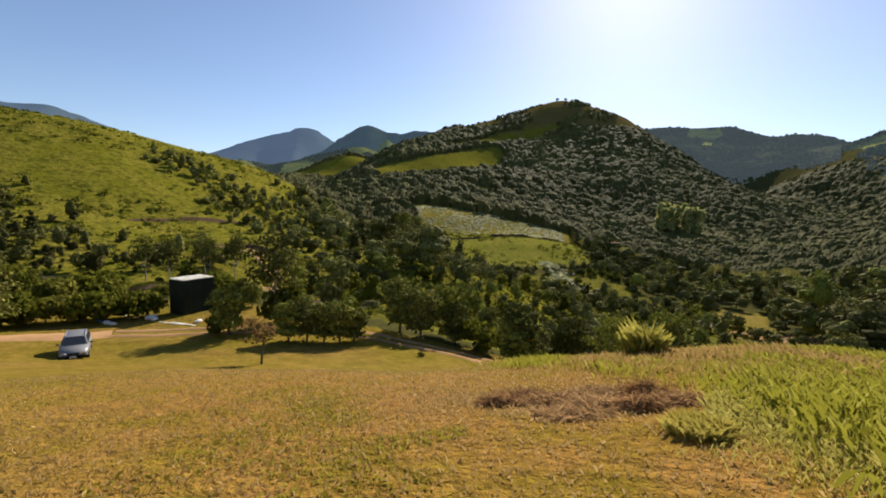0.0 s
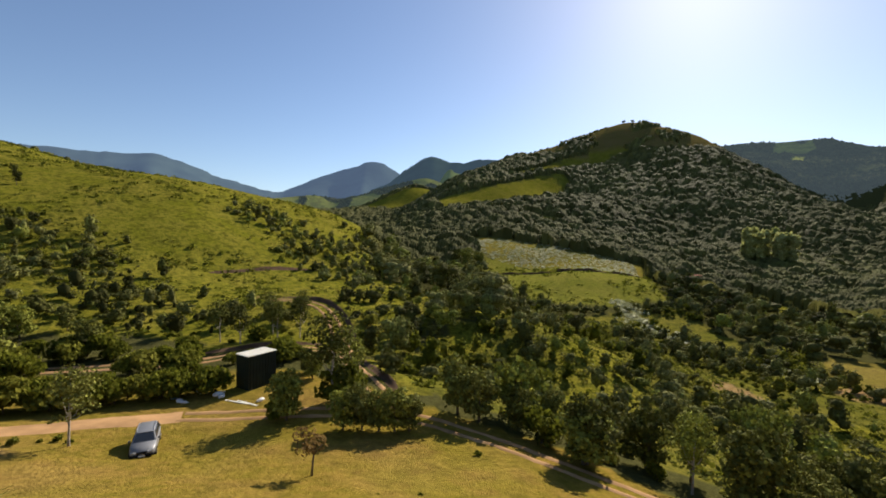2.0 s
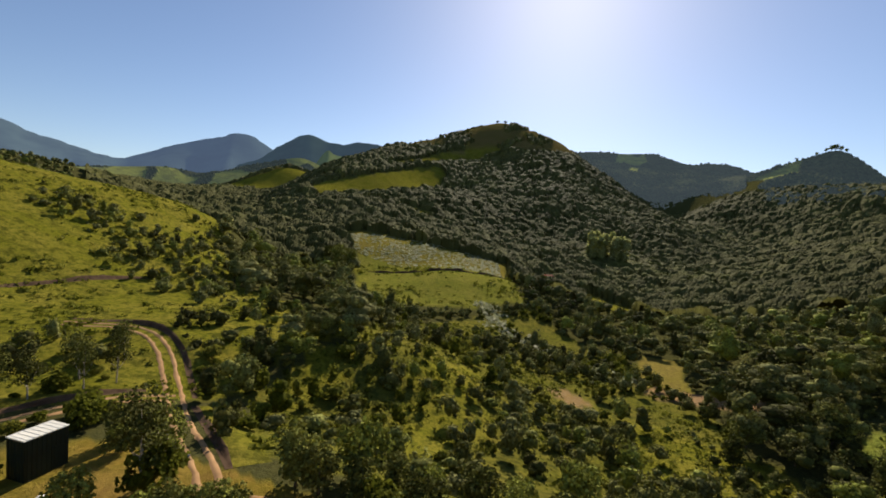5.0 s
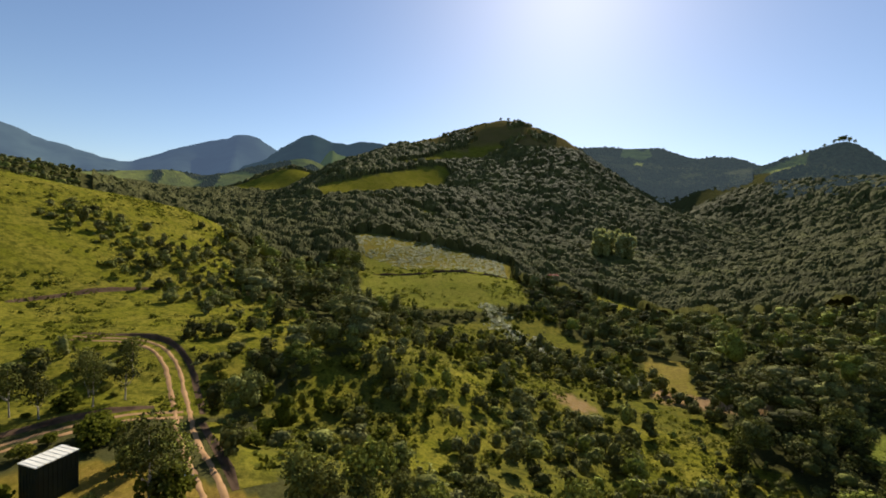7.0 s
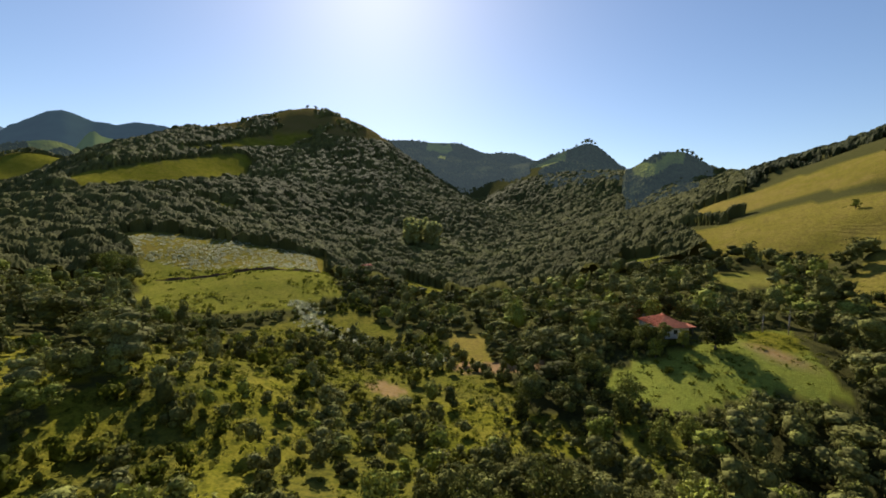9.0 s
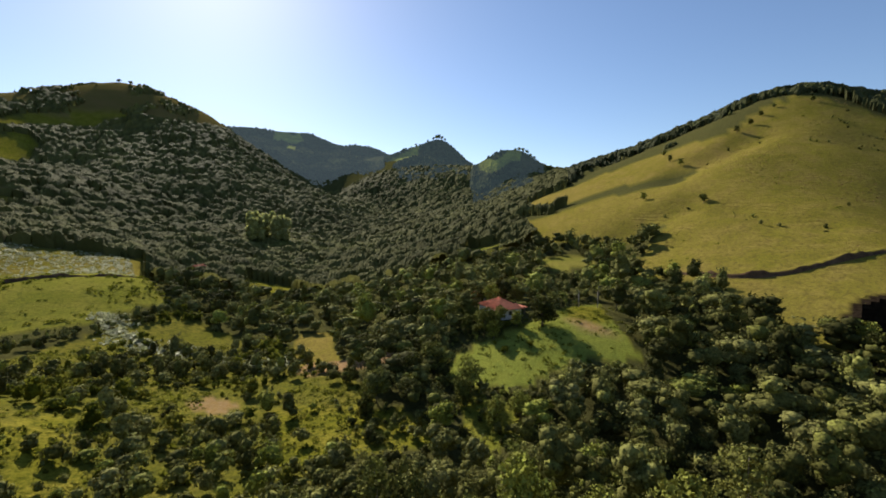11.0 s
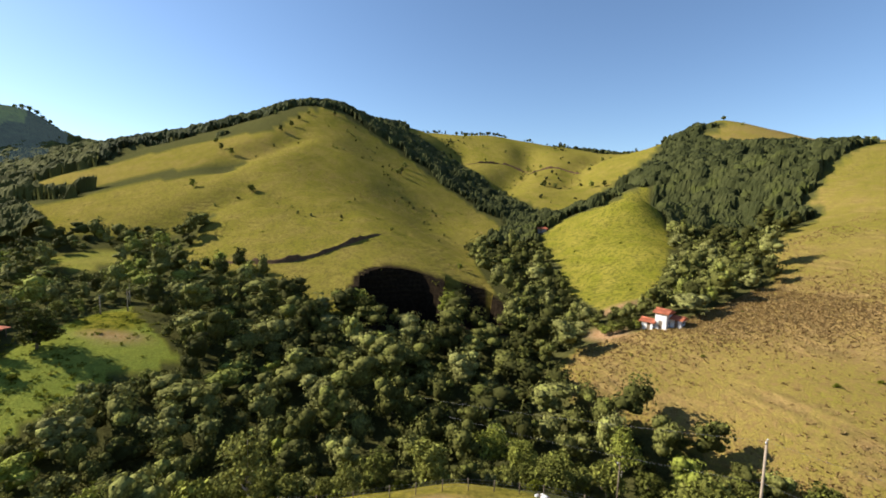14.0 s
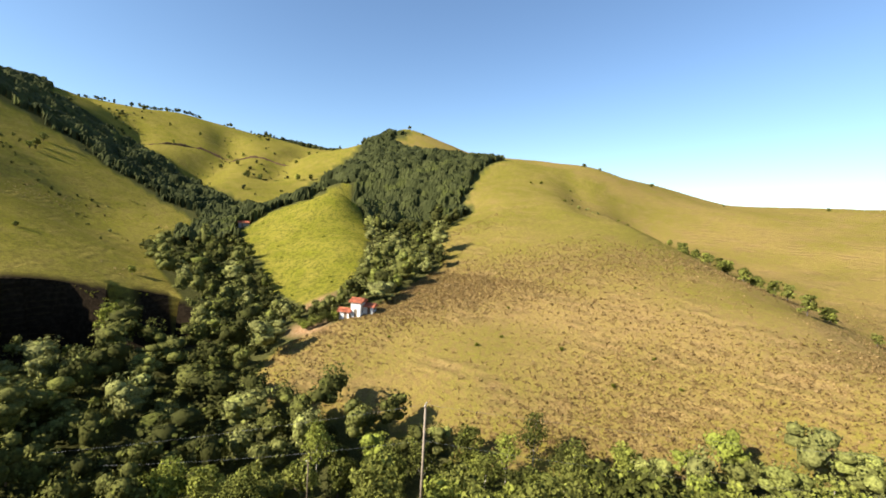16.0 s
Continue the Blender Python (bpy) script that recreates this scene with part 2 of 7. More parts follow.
spine((14, -8, -0.6), (12.5, 4, -1.5), (19, 4, -3.6), (25, 14, -8.4))
spine((2, 20, -6.6), (4, 29, -9.4))
spine((20, -26, -3.2), (30, -14, -7.2), (40, 0, -11.2))
# the bench with the track, and its way round the knoll
spine((-75, 20, -6), (-55, 31, -8), (-38, 35, -8.9), (-22, 36, -9.2), (-8, 36.5, -9.5), (6, 35, -10.6), (18, 31, -12), (32, 22, -12.8), (46, 11, -13.4), (52, 0, -14.0), (51, -14, -14.0), (44, -26, -14.2))
spine((48, 18, -14.2), (58, 6, -14.8), (58, -14, -14.7), (52, -26, -15))
spine((64, 4, -19), (63, -16, -19))
spine((-60, 42, -8.5), (-38, 46, -9.2), (-20, 47, -9.2), (-8, 47, -9.8))
spine((8, -40, -6), (24, -44, -14), (40, -40, -18.5))
# stream beds
spine((-12, 62, -12), (8, 64, -15), (28, 58, -18.5), (46, 44, -20.5), (70, 22, -22.5), (78, -6, -24.5), (74, -34, -26), (56, -50, -25.5), (30, -62, -22), (0, -78, -15))
spine((28, 58, -18.5), (38, 84, -21), (52, 122, -24), (80, 152, -25), (130, 180, -25), (200, 250, -20), (300, 340, -12), (430, 425, -4), (560, 470, 10), (690, 470, 50), (760, 420, 84))
spine((72, -34, -26), (96, -40, -23), (118, -56, -18), (156, -80, -10), (228, -97, 2), (330, -108, 26), (440, -100, 62))
spine((10, 112, -15), (-30, 150, -10), (-60, 230, -3), (-72, 300, 2), (-95, 420, 10), (-140, 620, 30))
# the green hill by the track
spine((-260, 110, 52), (-190, 118, 40), (-136, 132, 28), (-110, 152, 24), (-86, 166, 19.5), (-69, 177, 15), (-55, 192, 6))
spine((-92, 122, 17), (-74, 104, 6), (-60, 94, -3.5))
spine((-100, 60, 2), (-76, 62, -3), (-58, 58, -7))
spine((-60, 94, -4.2), (-46, 116, -5), (-30, 118, -7), (-14, 112, -10))
spine((-40, 62, -8.6), (-31, 78, -7), (-14, 84, -8.5), (8, 82, -11))
spine((-150, 240, 2), (-110, 300, 8))
# the wooded mountain
spine((255, 909, 238), (205, 886, 221), (110, 850, 180), (19, 803, 147), (-57, 701, 106), (-79, 520, 48), (-74, 400, 18))
spine((255, 909, 238), (165, 746, 130), (100, 600, 62), (77, 540, 50), (60, 400, 14), (48, 280, -2), (33, 216, -11), (24, 176, -19))
spine((255, 909, 238), (300, 888, 224), (356, 832, 186), (330, 700, 120), (250, 578, 68), (180, 440, 14), (110, 320, -9), (68, 210, -12), (68, 180, -20))
spine((-8, 218, -12), (-6, 273, 0), (-16, 400, 24), (-16, 523, 49))
spine((356, 832, 186), (420, 700, 90), (390, 560, 34))
spine((356, 832, 186), (470, 1000, 180))
# the green hill behind the saddle
spine((-330, 930, 58), (-302, 956, 70), (-258, 968, 95), (-213, 980, 116), (-188, 985, 123), (-160, 989, 117), (-140, 993, 110), (-100, 998, 102))
spine((-190, 880, 70), (-210, 780, 42), (-180, 690, 34))
# further ridges up the valley
spine((470, 1000, 190), (700, 1332, 256), (816, 1264, 250), (850, 1060, 190), (862, 925, 170), (922, 866, 190), (967, 810, 214))
spine((967, 810, 214), (860, 770, 168), (760, 730, 136), (587, 689, 72), (500, 590, 26))
spine((967, 810, 214), (965, 745, 176), (950, 720, 156), (945, 676, 132), (900, 610, 112), (832, 570, 122), (832, 483, 146), (819, 402, 96), (828, 383, 99), (762, 282, 116), (701, 128, 114), (690, 20, 126), (600, -20, 112))
spine((967, 810, 214), (1003, 770, 184), (1029, 735, 152), (1062, 700, 118))
spine((890, 432, 112), (930, 470, 100))
spine((560, 800, 44), (470, 700, 40))
# the smooth pasture hill
spine((690, 20, 128), (520, 20, 112), (444, 8, 108), (411, 9, 96), (344, 0, 67), (300, 6, 46), (251, 20, 26), (188, -14, 4), (153, -18, -5.5), (132, -20, -12))
spine((411, 9, 94), (383, 86, 70), (304, 157, 21), (270, 175, 2), (250, 185, -8))
spine((344, 0, 67), (240, 54, 19), (216, 112, 4), (205, 128, -4))
spine((251, 20, 26), (194, 56, -2.5), (168, 56, -9))
spine((300, 6, 46), (248, -53, 8.5), (182, -64, -6), (150, -58, -13))
spine((444, 8, 105), (459, -66, 88))
spine((128, 16, -15), (112, 46, -12), (100, 51, -14), (108, 66, -12), (130, 90, -14))
spine((92, 60, -17), (84, 100, -23))
spine((150, 75, -11), (185, 110, -9))
# pastures behind
spine((690, 20, 128), (627, -106, 118), (582, -199, 112), (479, -237, 82), (415, -303, 82), (358, -340, 112))
spine((479, -237, 82), (367, -156, 40), (275, -134, 14))
spine((358, -340, 112), (300, -235, 50), (240, -170, 32), (192, -134, 22), (150, -108, 3), (122, -78, -10))
spine((276, -190, 26), (176, -146, 7), (128, -104, -4))
# the dry hill
spine((358, -340, 112), (310, -345, 92), (268, -340, 72), (234, -330, 66), (193, -283, 58), (134, -225, 28), (96, -180, 14), (73, -120, 0), (62, -72, -14))
spine((193, -283, 58), (150, -215, 29), (114, -120, -2), (98, -70, -11), (94, -46, -19))
spine((193, -283, 58), (146, -330, 58), (100, -360, 43), (64, -382, 31), (-3, -385, 31), (-80, -380, 27))
spine((160, -262, 44), (104, -228, 24), (70, -194, 13), (44, -165, 4), (16, -124, -3), (4, -98, -6), (-6, -76, -11))
spine((90, -262, 10), (52, -217, 1), (22, -190, -6), (0, -158, -11), (-22, -120, -14))
spine((30, -290, 10), (1, -264, 5), (-40, -200, -4))
spine((-110, -160, 10), (-60, -80, 6))
# the far rim
for turn in range(0, 360, 24):
    LINES.append(np.array([2300 * math.cos(radians(turn)), 2300 * math.sin(radians(turn)), 120.0]))
spine((-500, 300, 90), (-420, 700, 60), (-360, 1100, 40), (-100, 1300, 90), (300, 1500, 150))
spine((-600, 0, 90), (-400, -300, 80), (0, -700, -10), (500, -700, 20), (900, -400, 90))

LINES = np.array(LINES)
keep = []
for i, p in enumerate(LINES):
    if all(math.hypot(*(p - LINES[j])[:2]) > 2.0 + 0.02 * math.hypot(p[0], p[1]) for j in keep):
        keep.append(i)
LINES = LINES[keep]


def kernel(ax, ay, bx, by):
    return np.sqrt((ax - bx) ** 2 + (ay - by) ** 2 + 36.0)


def span():
    n = len(LINES)
    m = np.zeros((n + 1, n + 1))
    m[:n, :n] = kernel(LINES[:, None, 0], LINES[:, None, 1], LINES[None, :, 0], LINES[None, :, 1])
    m[:n, n] = m[n, :n] = 1
    return np.linalg.solve(m, np.append(LINES[:, 2], 0))


WEIGHTS = span()


def wave(x, y, seed):
    """Smooth unevenness between -1 and 1."""
    r = np.random.RandomState(seed)
    out = np.zeros_like(x)
    for _ in range(7):
        a, k, p = r.uniform(0, 6.28), r.uniform(0.5, 1.7), r.uniform(0, 6.28)
        out += np.sin((x * math.cos(a) + y * math.sin(a)) * k + p)
    return out / 4.0


def hollow(x, y):
    """Below 1 inside the washed-out hollows at the foot of the smooth hill."""
    out = np.full(x.shape, 9.0)
    for hx, hy, ha, hb in ((139, -19, 15.5, 13.0), (139, -41, 15, 8.4)):
        out = np.minimum(out, np.sqrt(((x - hx) / ha) ** 2 + np.abs((y - hy) / hb) ** 3.6) + 0.09 * wave(x / 3.5, y / 3.5, 9))
    return out


CREASES = (
    (((372, -8), (320, -26), (272, -38), (235, -49), (205, -60)), 1.1, 17),
    (((230, 30), (214, 12), (210, -1)), 3.2, 6),
    (((267, -30), (268, -46), (262, -60)), 1.5, 9),
    (((321, 4), (324, -16), (325, -38)), 1.4, 11),
    (((204, 70), (215, 64), (226, 56), (236, 44)), 4.0, 9),
    (((284, 60), (306, 42), (336, 27)), 5.0, 11),
    (((500, -215), (440, -190), (400, -155), (350, -128)), 8.0, 16),
    (((560, -110), (500, -130), (450, -118)), 7.0, 15),
    (((440, -270), (400, -225), (350, -190)), 7.0, 15),
    (((136, -276), (122, -254), (98, -212)), 3.0, 11),
    (((180, -180), (150, -150), (132, -118)), 2.5, 7),
)


def crease(x, y):
    """The depth of the folds washed into the hillsides."""
    out = np.zeros_like(x)
    for line, deep, wide in CREASES:
        best = np.full(x.shape, 1e9)
        for (ax, ay), (bx, by) in zip(line, line[1:]):
            t = np.clip(((x - ax) * (bx - ax) + (y - ay) * (by - ay)) / ((bx - ax) ** 2 + (by - ay) ** 2), 0, 1)
            best = np.minimum(best, np.hypot(x - ax - t * (bx - ax), y - ay - t * (by - ay)))
        out += deep * np.exp(-(best / wide) ** 2)
    return out


def land(x, y, whole=False):
    """The ground's height."""
    x, y = np.asarray(x, float), np.asarray(y, float)
    shape = x.shape
    x, y = x.ravel(), y.ravel()
    z = np.empty_like(x)
    for i in range(0, len(x), 20000):
        s = slice(i, i + 20000)
        z[s] = kernel(x[s, None], y[s, None], LINES[None, :, 0], LINES[None, :, 1]) @ WEIGHTS[:-1] + WEIGHTS[-1]
    far = np.hypot(x - 8, y)
    z += wave(x / 1.3, y / 1.3, 3) * 0.05
    z += wave(x / 24, y / 24, 5) * np.clip((far - 90) / 160, 0, 1) * 2.2
    z += wave(x / 75, y / 75, 6) * np.clip((far - 200) / 400, 0, 1) * 5
    fold = np.clip((far - 125) / 70, 0, 1) * np.clip((1500 - far) / 600, 0, 1)
    z += fold * (1.4 * wave(x / 13, y / 13, 8) + 0.22 * wave(x / 5, y / 5, 10))
    z -= crease(x, y)
    z += np.clip((125 - z) / 60, 0, 1) * np.clip((np.hypot(x, y) - 300) / 150, 0, 1) * (y > 150) * 6.0 * wave(x / 40, y / 40, 17)
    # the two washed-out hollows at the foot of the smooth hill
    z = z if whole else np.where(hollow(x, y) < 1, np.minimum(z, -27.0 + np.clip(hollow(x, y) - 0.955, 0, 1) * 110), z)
    return z.reshape(shape)


# -- land end --

# ---- plan: clearings, tracks ----
def inside(x, y, ring):
    hit = np.zeros(x.shape, bool)
    for (ax, ay), (bx, by) in zip(ring, ring[1:] + ring[:1]):
        if ay != by:
            hit ^= ((ay > y) != (by > y)) & (x < (bx - ax) * (y - ay) / (by - ay) + ax)
    return hit


CLEAR = {
    "field": ((-5, 252), (14, 240), (71, 230), (70, 181), (43, 171), (15, 170), (-6, 189)),
    "scrub": ((-19, 285), (15, 294), (80, 272), (71, 228), (13, 237), (-11, 252)),
    "shoulder": ((-100, 560), (-49, 560), (10, 622), (60, 668), (98, 676), (104, 652), (84, 614), (40, 560), (-8, 520), (-66, 494)),
    "shoulder_upper": ((22, 676), (101, 757), (150, 778), (176, 790), (214, 770), (180, 752), (93, 706)),
    "saddle_step": ((-20, 430), (46, 408), (70, 420), (60, 428), (0, 446)),
    "farm_lawn": ((98, 62), (106, 58), (117, 53), (133, 46), (120, 36), (107, 29), (97, 40), (84, 46), (82, 62), (91, 66)),
    "smooth_hill": ((262, 140), (268, 62), (318, 38), (395, 14), (408, -5), (388, -28), (355, -49), (310, -74), (262, -88), (197, -58), (169, -55), (136, -48), (130, -7), (138, 15), (157, 20), (175, 57), (225, 52), (213, 63), (208, 104)),
    "upper_hill": ((333, 186), (345, 120), (350, 44), (412, 8), (330, 28), (284, 54), (285, 100), (284, 142)),
    "back_hills": ((470, -60), (640, -120), (600, -240), (450, -365), (330, -260), (304, -187), (276, -141), (340, -128), (403, -140), (470, -104)),
    "bright_slope": ((218, -95), (240, -172), (152, -124), (122, -88), (124, -73), (166, -83)),
    "dry_hill": ((92, -44), (104, -55), (98, -76), (110, -116), (129, -134), (172, -240), (200, -300), (330, -318), (400, -340), (380, -400), (60, -460), (-200, -460), (-200, -110), (-10, -84), (14, -76), (43, -66), (62, -58), (80, -48)),
    "glade_a": ((85, 130), (95, 121), (75, 88), (67, 100)),
    "glade_b": ((59, 79), (70, 63), (63, 49), (50, 57), (48, 69)),
    "glade_c": ((80, 56), (80, 43), (70, 37), (65, 47)),
    "glade_d": ((14, 82), (26, 90), (22, 64), (8, 51), (6, 62)),
    "glade_e": ((54, 79), (65, 70), (67, 57), (40, 57)),
    "glade_f": ((-9, 80), (2, 85), (-1, 71), (-8, 60)),
    "back_slope": ((-345, 915), (-215, 965), (-120, 985), (-110, 930), (-190, 850), (-300, 850)),
    "glade_g": ((121, 236), (139, 213), (118, 189), (109, 205)),
    "glade_h": ((216, 152), (224, 133), (203, 124), (200, 149)),
    "glade_i": ((184, 93), (196, 78), (179, 69), (168, 79)),
    "knoll": ((-90, 34), (-40, 41), (-24, 48), (-12, 44), (-4, 40), (6, 37), (14, 31), (26, 25), (38, 19), (52, 9), (61, 3), (60, -18), (50, -26), (34, -30), (20, -34), (0, -50), (-90, -110)),
    "green_hill": ((-400, 46), (-70, 50), (-50, 56), (-28, 56), (-14, 64), (-12, 80), (2, 90), (-6, 112), (-30, 124), (-52, 170), (-62, 240), (-400, 300)),
}
CLEAR = {k: list(v) for k, v in CLEAR.items()}
TRACKS = {
    "lower_track": ((-62, 14), (-45, 21), (-36, 26), (-30, 31), (-25, 34.2), (-19, 35.8), (-13, 37.4), (-6, 38), (-1, 36.4), (4, 33.8), (9, 30.8), (14, 27.8), (24, 23.5), (34, 18), (44, 11), (49, 5), (51, 0)),
    "upper_track": ((-8.8, 38.5), (-10.4, 42), (-14, 48), (-17.4, 54), (-20.3, 60), (-23.6, 66), (-27.4, 72.6), (-32, 77.6), (-38, 80.4), (-46, 80.6)),
    "side_track": ((-20.3, 60), (-25.5, 57.8), (-29, 55), (-31.8, 52), (-36, 48), (-47, 42)),
}


def along(points, step):
    """Points at even steps on a smooth line through the corners."""
    p = np.array(points, float)
    out = []
    for i in range(len(p) - 1):
        a, b, c, d = p[max(i - 1, 0)], p[i], p[i + 1], p[min(i + 2, len(p) - 1)]
        n = max(2, int(np.hypot(*(c - b)[:2]) / step))
        for k in range(n):
            t = k / n
            out.append(0.5 * (2 * b + (c - a) * t + (2 * a - 5 * b + 4 * c - d) * t * t + (3 * b - a - 3 * c + d) * t ** 3))
    out.append(p[-1])
    return np.array(out)


def cover(x, y):
    """How dry, lawn-like, wooded and bare the ground is, 0 to 1 each."""
    wx, wy = x + wave(x / 9, y / 9, 11) * 3.0, y + wave(x / 9, y / 9, 12) * 3.0
    far = np.hypot(x, y)
    wx = np.where(far > 250, x + wave(x / 30, y / 30, 13) * 9, wx)
    wy = np.where(far > 250, y + wave(x / 30, y / 30, 14) * 9, wy)
    near = far < 75
    wx, wy = np.where(near, x + wave(x / 3, y / 3, 15) * 0.7, wx), np.where(near, y + wave(x / 3, y / 3, 16) * 0.7, wy)
    lies = {k: inside(wx, wy, ring) for k, ring in CLEAR.items()}
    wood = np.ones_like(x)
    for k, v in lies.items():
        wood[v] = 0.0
    dry = np.zeros_like(x)
    for k, v in (("smooth_hill", 0.40), ("upper_hill", 0.52), ("back_hills", 0.36), ("dry_hill", 1.0), ("bright_slope", 0.12), ("field", 0.12), ("scrub", 0.35), ("glade_i", 0.5), ("glade_a", 0.5)):
        dry[lies[k]] = v
    up = land(x, y)
    dry = dry + np.where(lies["dry_hill"], -0.6 * np.clip(0.5 * wave(x / 34, y / 34, 21) + up / 40, 0, 0.9), 0)
    dry = np.where((y < -300) & (x < 330), 0.85, dry)
    lawn = lies["knoll"].astype(float) * np.clip(1.0 - (np.hypot(x - 2, y - 2) - 9) / 16, 0.5, 1.0)
    dry = np.where(lies["knoll"], 0.2, dry)
    rank = np.hypot(x - 14, y - 6) < 12
    lawn = np.where(rank & (x > 5) & (y > 1), 0.35, lawn)
    lawn = np.where(lies["knoll"] & (x > 53.5), 0.15, lawn)
    wood = np.where(inside(x, y, [(-12, 46), (-10, 60), (-14, 64), (2, 90), (-6, 112), (30, 150), (70, 180), (78, 120), (70, 70), (50, 54), (35, 45), (22, 38), (8, 42)]), wood * 0.35, wood)
    wood = np.where(hollow(x, y) < 0.9, 1.0, wood)
    wood[(y < -300) & (x < 330)] = 0.0
    crest = (up > 150) & (x < 420) & (y > 700) & (x > -30)
    wood = np.where(crest, wood * 0.55, wood)
    dry = np.where(crest & ~lies["shoulder"] & ~lies["shoulder_upper"], 1.0, dry)
    lush = np.zeros_like(x)
    for k, v in (("farm_lawn", 0.65), ("glade_c", 0.25), ("glade_b", 0.0), ("field", 0.25), ("glade_i", 0.3), ("glade_h", 0.3)):
        lush[lies[k]] = v
    terrace = np.clip(1.25 - np.hypot((x - 120) / 7, (y - 46) / 6), 0, 1)
    lush = np.clip(lush - 1.5 * terrace, 0, 1)
    soil = np.zeros_like(x)
    soil = np.where(lies["dry_hill"], np.clip(0.3 - np.abs(up + 6) / 14, 0, 0.16) * np.clip(wave(x / 12, y / 12, 22) + 0.6, 0, 1), soil)
    pad = ((x - 50) / 5.2) ** 2 + ((y + 8) / 13) ** 2
    soil = np.maximum(soil, np.clip((1.0 - pad) * 4, 0, 1) * 0.95)
    soil = np.maximum(soil, 0.8 * np.clip(1.3 - np.hypot((x - 1.9) / 1.0, (y - 4.95) / 0.42), 0, 1))
    soil = np.maximum(soil, np.clip(1 - np.hypot((x + 31) / 3, (y - 24) / 1.6), 0, 1))
    soil = np.maximum(soil, np.clip(1.3 - np.hypot((x - 112.5) / 2.6, (y - 42.5) / 6.5), 0, 1) * 0.75)
    soil = np.maximum(soil, np.clip(1.3 - np.hypot((x - 106) / 7, (y + 64) / 4), 0, 1))
    soil = np.maximum(soil, np.clip(1 - np.hypot((x - 120) / 4, (y + 76) / 9), 0, 1))
    soil = np.maximum(soil, np.where(inside(wx, wy, [(66, 96), (74, 100), (86, 86), (80, 80)]), 0.7, 0))
    soil = np.maximum(soil, np.where(inside(wx, wy, [(40, 92), (46, 96), (50, 86), (44, 84)]), 0.6, 0))
    return np.clip(dry, 0, 1), lawn, wood, np.clip(soil, 0, 1), lush


# ---- ground: one sheet to the horizon ----
def mesh_of(name, verts, faces, mats, smooth=False):
    me = bpy.data.meshes.new(name)
    me.from_pydata([tuple(v) for v in verts], [], [tuple(f) for f in faces])
    for m in mats if isinstance(mats, (list, tuple)) else [mats]:
        me.materials.append(m)
    if smooth:
        me.shade_smooth()
    return me


def fast_mesh(name, verts, quads, mat, values=None, smooth=False):
    """A mesh from arrays: verts n x 3, quads or triangles m x k; values: a number a vertex under each name."""
    me = bpy.data.meshes.new(name)
    verts, quads = np.asarray(verts, np.float32), np.asarray(quads, np.int32)
    k = quads.shape[1]
    me.vertices.add(len(verts))
    me.vertices.foreach_set("co", verts.ravel())
    me.loops.add(quads.size)
    me.loops.foreach_set("vertex_index", quads.ravel())
    me.polygons.add(len(quads))
    me.polygons.foreach_set("loop_start", np.arange(0, quads.size, k, dtype=np.int32))
    me.polygons.foreach_set("use_smooth", np.full(len(quads), smooth))
    me.materials.append(mat)
    for key, v in (values or {}).items():
        a = me.attributes.new(key, "FLOAT", "POINT")
        a.data.foreach_set("value", np.asarray(v, np.float32))
    me.update(calc_edges=True)
    me.validate()
    return me


def build_ground():
    turns = 660
    r = np.unique(np.concatenate([np.geomspace(0.7, 2600, 270), np.arange(112, 152, 0.9), [4600]]))
    rings = len(r) - 1
    a = np.linspace(0, 2 * math.pi, turns, endpoint=False)
    x, y = 6 + np.outer(r, np.cos(a)), 4 + np.outer(r, np.sin(a))
    z = land(x, y)
    z[-1] = -50
    x, y, z = (np.append(v.ravel(), e) for v, e in ((x, 6.0), (y, 4.0), (z, float(land(np.array([6.0]), np.array([4.0]))[0]))))
    n = rings + 1
    i, j = np.meshgrid(np.arange(n - 1), np.arange(turns), indexing="ij")
    k = (j + 1) % turns
    quads = np.stack([i * turns + j, (i + 1) * turns + j, (i + 1) * turns + k, i * turns + k], -1).reshape(-1, 4)
    last = n * turns
    cap = np.array([(last, q, (q + 1) % turns, last) for q in range(turns)])[:, :3]
    dry, lawn, wood, soil, lush = cover(x, y)
    # where the hollows' walls and floors get the painted shade
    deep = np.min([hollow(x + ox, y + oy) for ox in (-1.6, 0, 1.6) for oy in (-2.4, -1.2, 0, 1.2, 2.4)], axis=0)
    scarp_shade = np.clip((1.04 - deep) * 30, 0, 1)
    me = fast_mesh("ground", np.stack([x, y, z], 1), quads, M_GROUND, {"dry": dry, "lawn": lawn, "wood": wood * 0.9, "soil": soil, "scarp_shade": scarp_shade, "lush": lush}, True)
    bm = bmesh.new()
    bm.from_mesh(me)
    bm.verts.ensure_lookup_table()
    for t in cap:
        bm.faces.new([bm.verts[q] for q in t]).smooth = True
    bm.to_mesh(me)
    bm.free()
    bare = scarp_shade[np.array([q.vertices[0] for q in me.polygons])] > 0.5
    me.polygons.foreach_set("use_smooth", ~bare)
    return tagged(new("ground", me), "valley ground of lawn, pasture and woodland floor", "ground", kind="structure")


ground = build_ground()


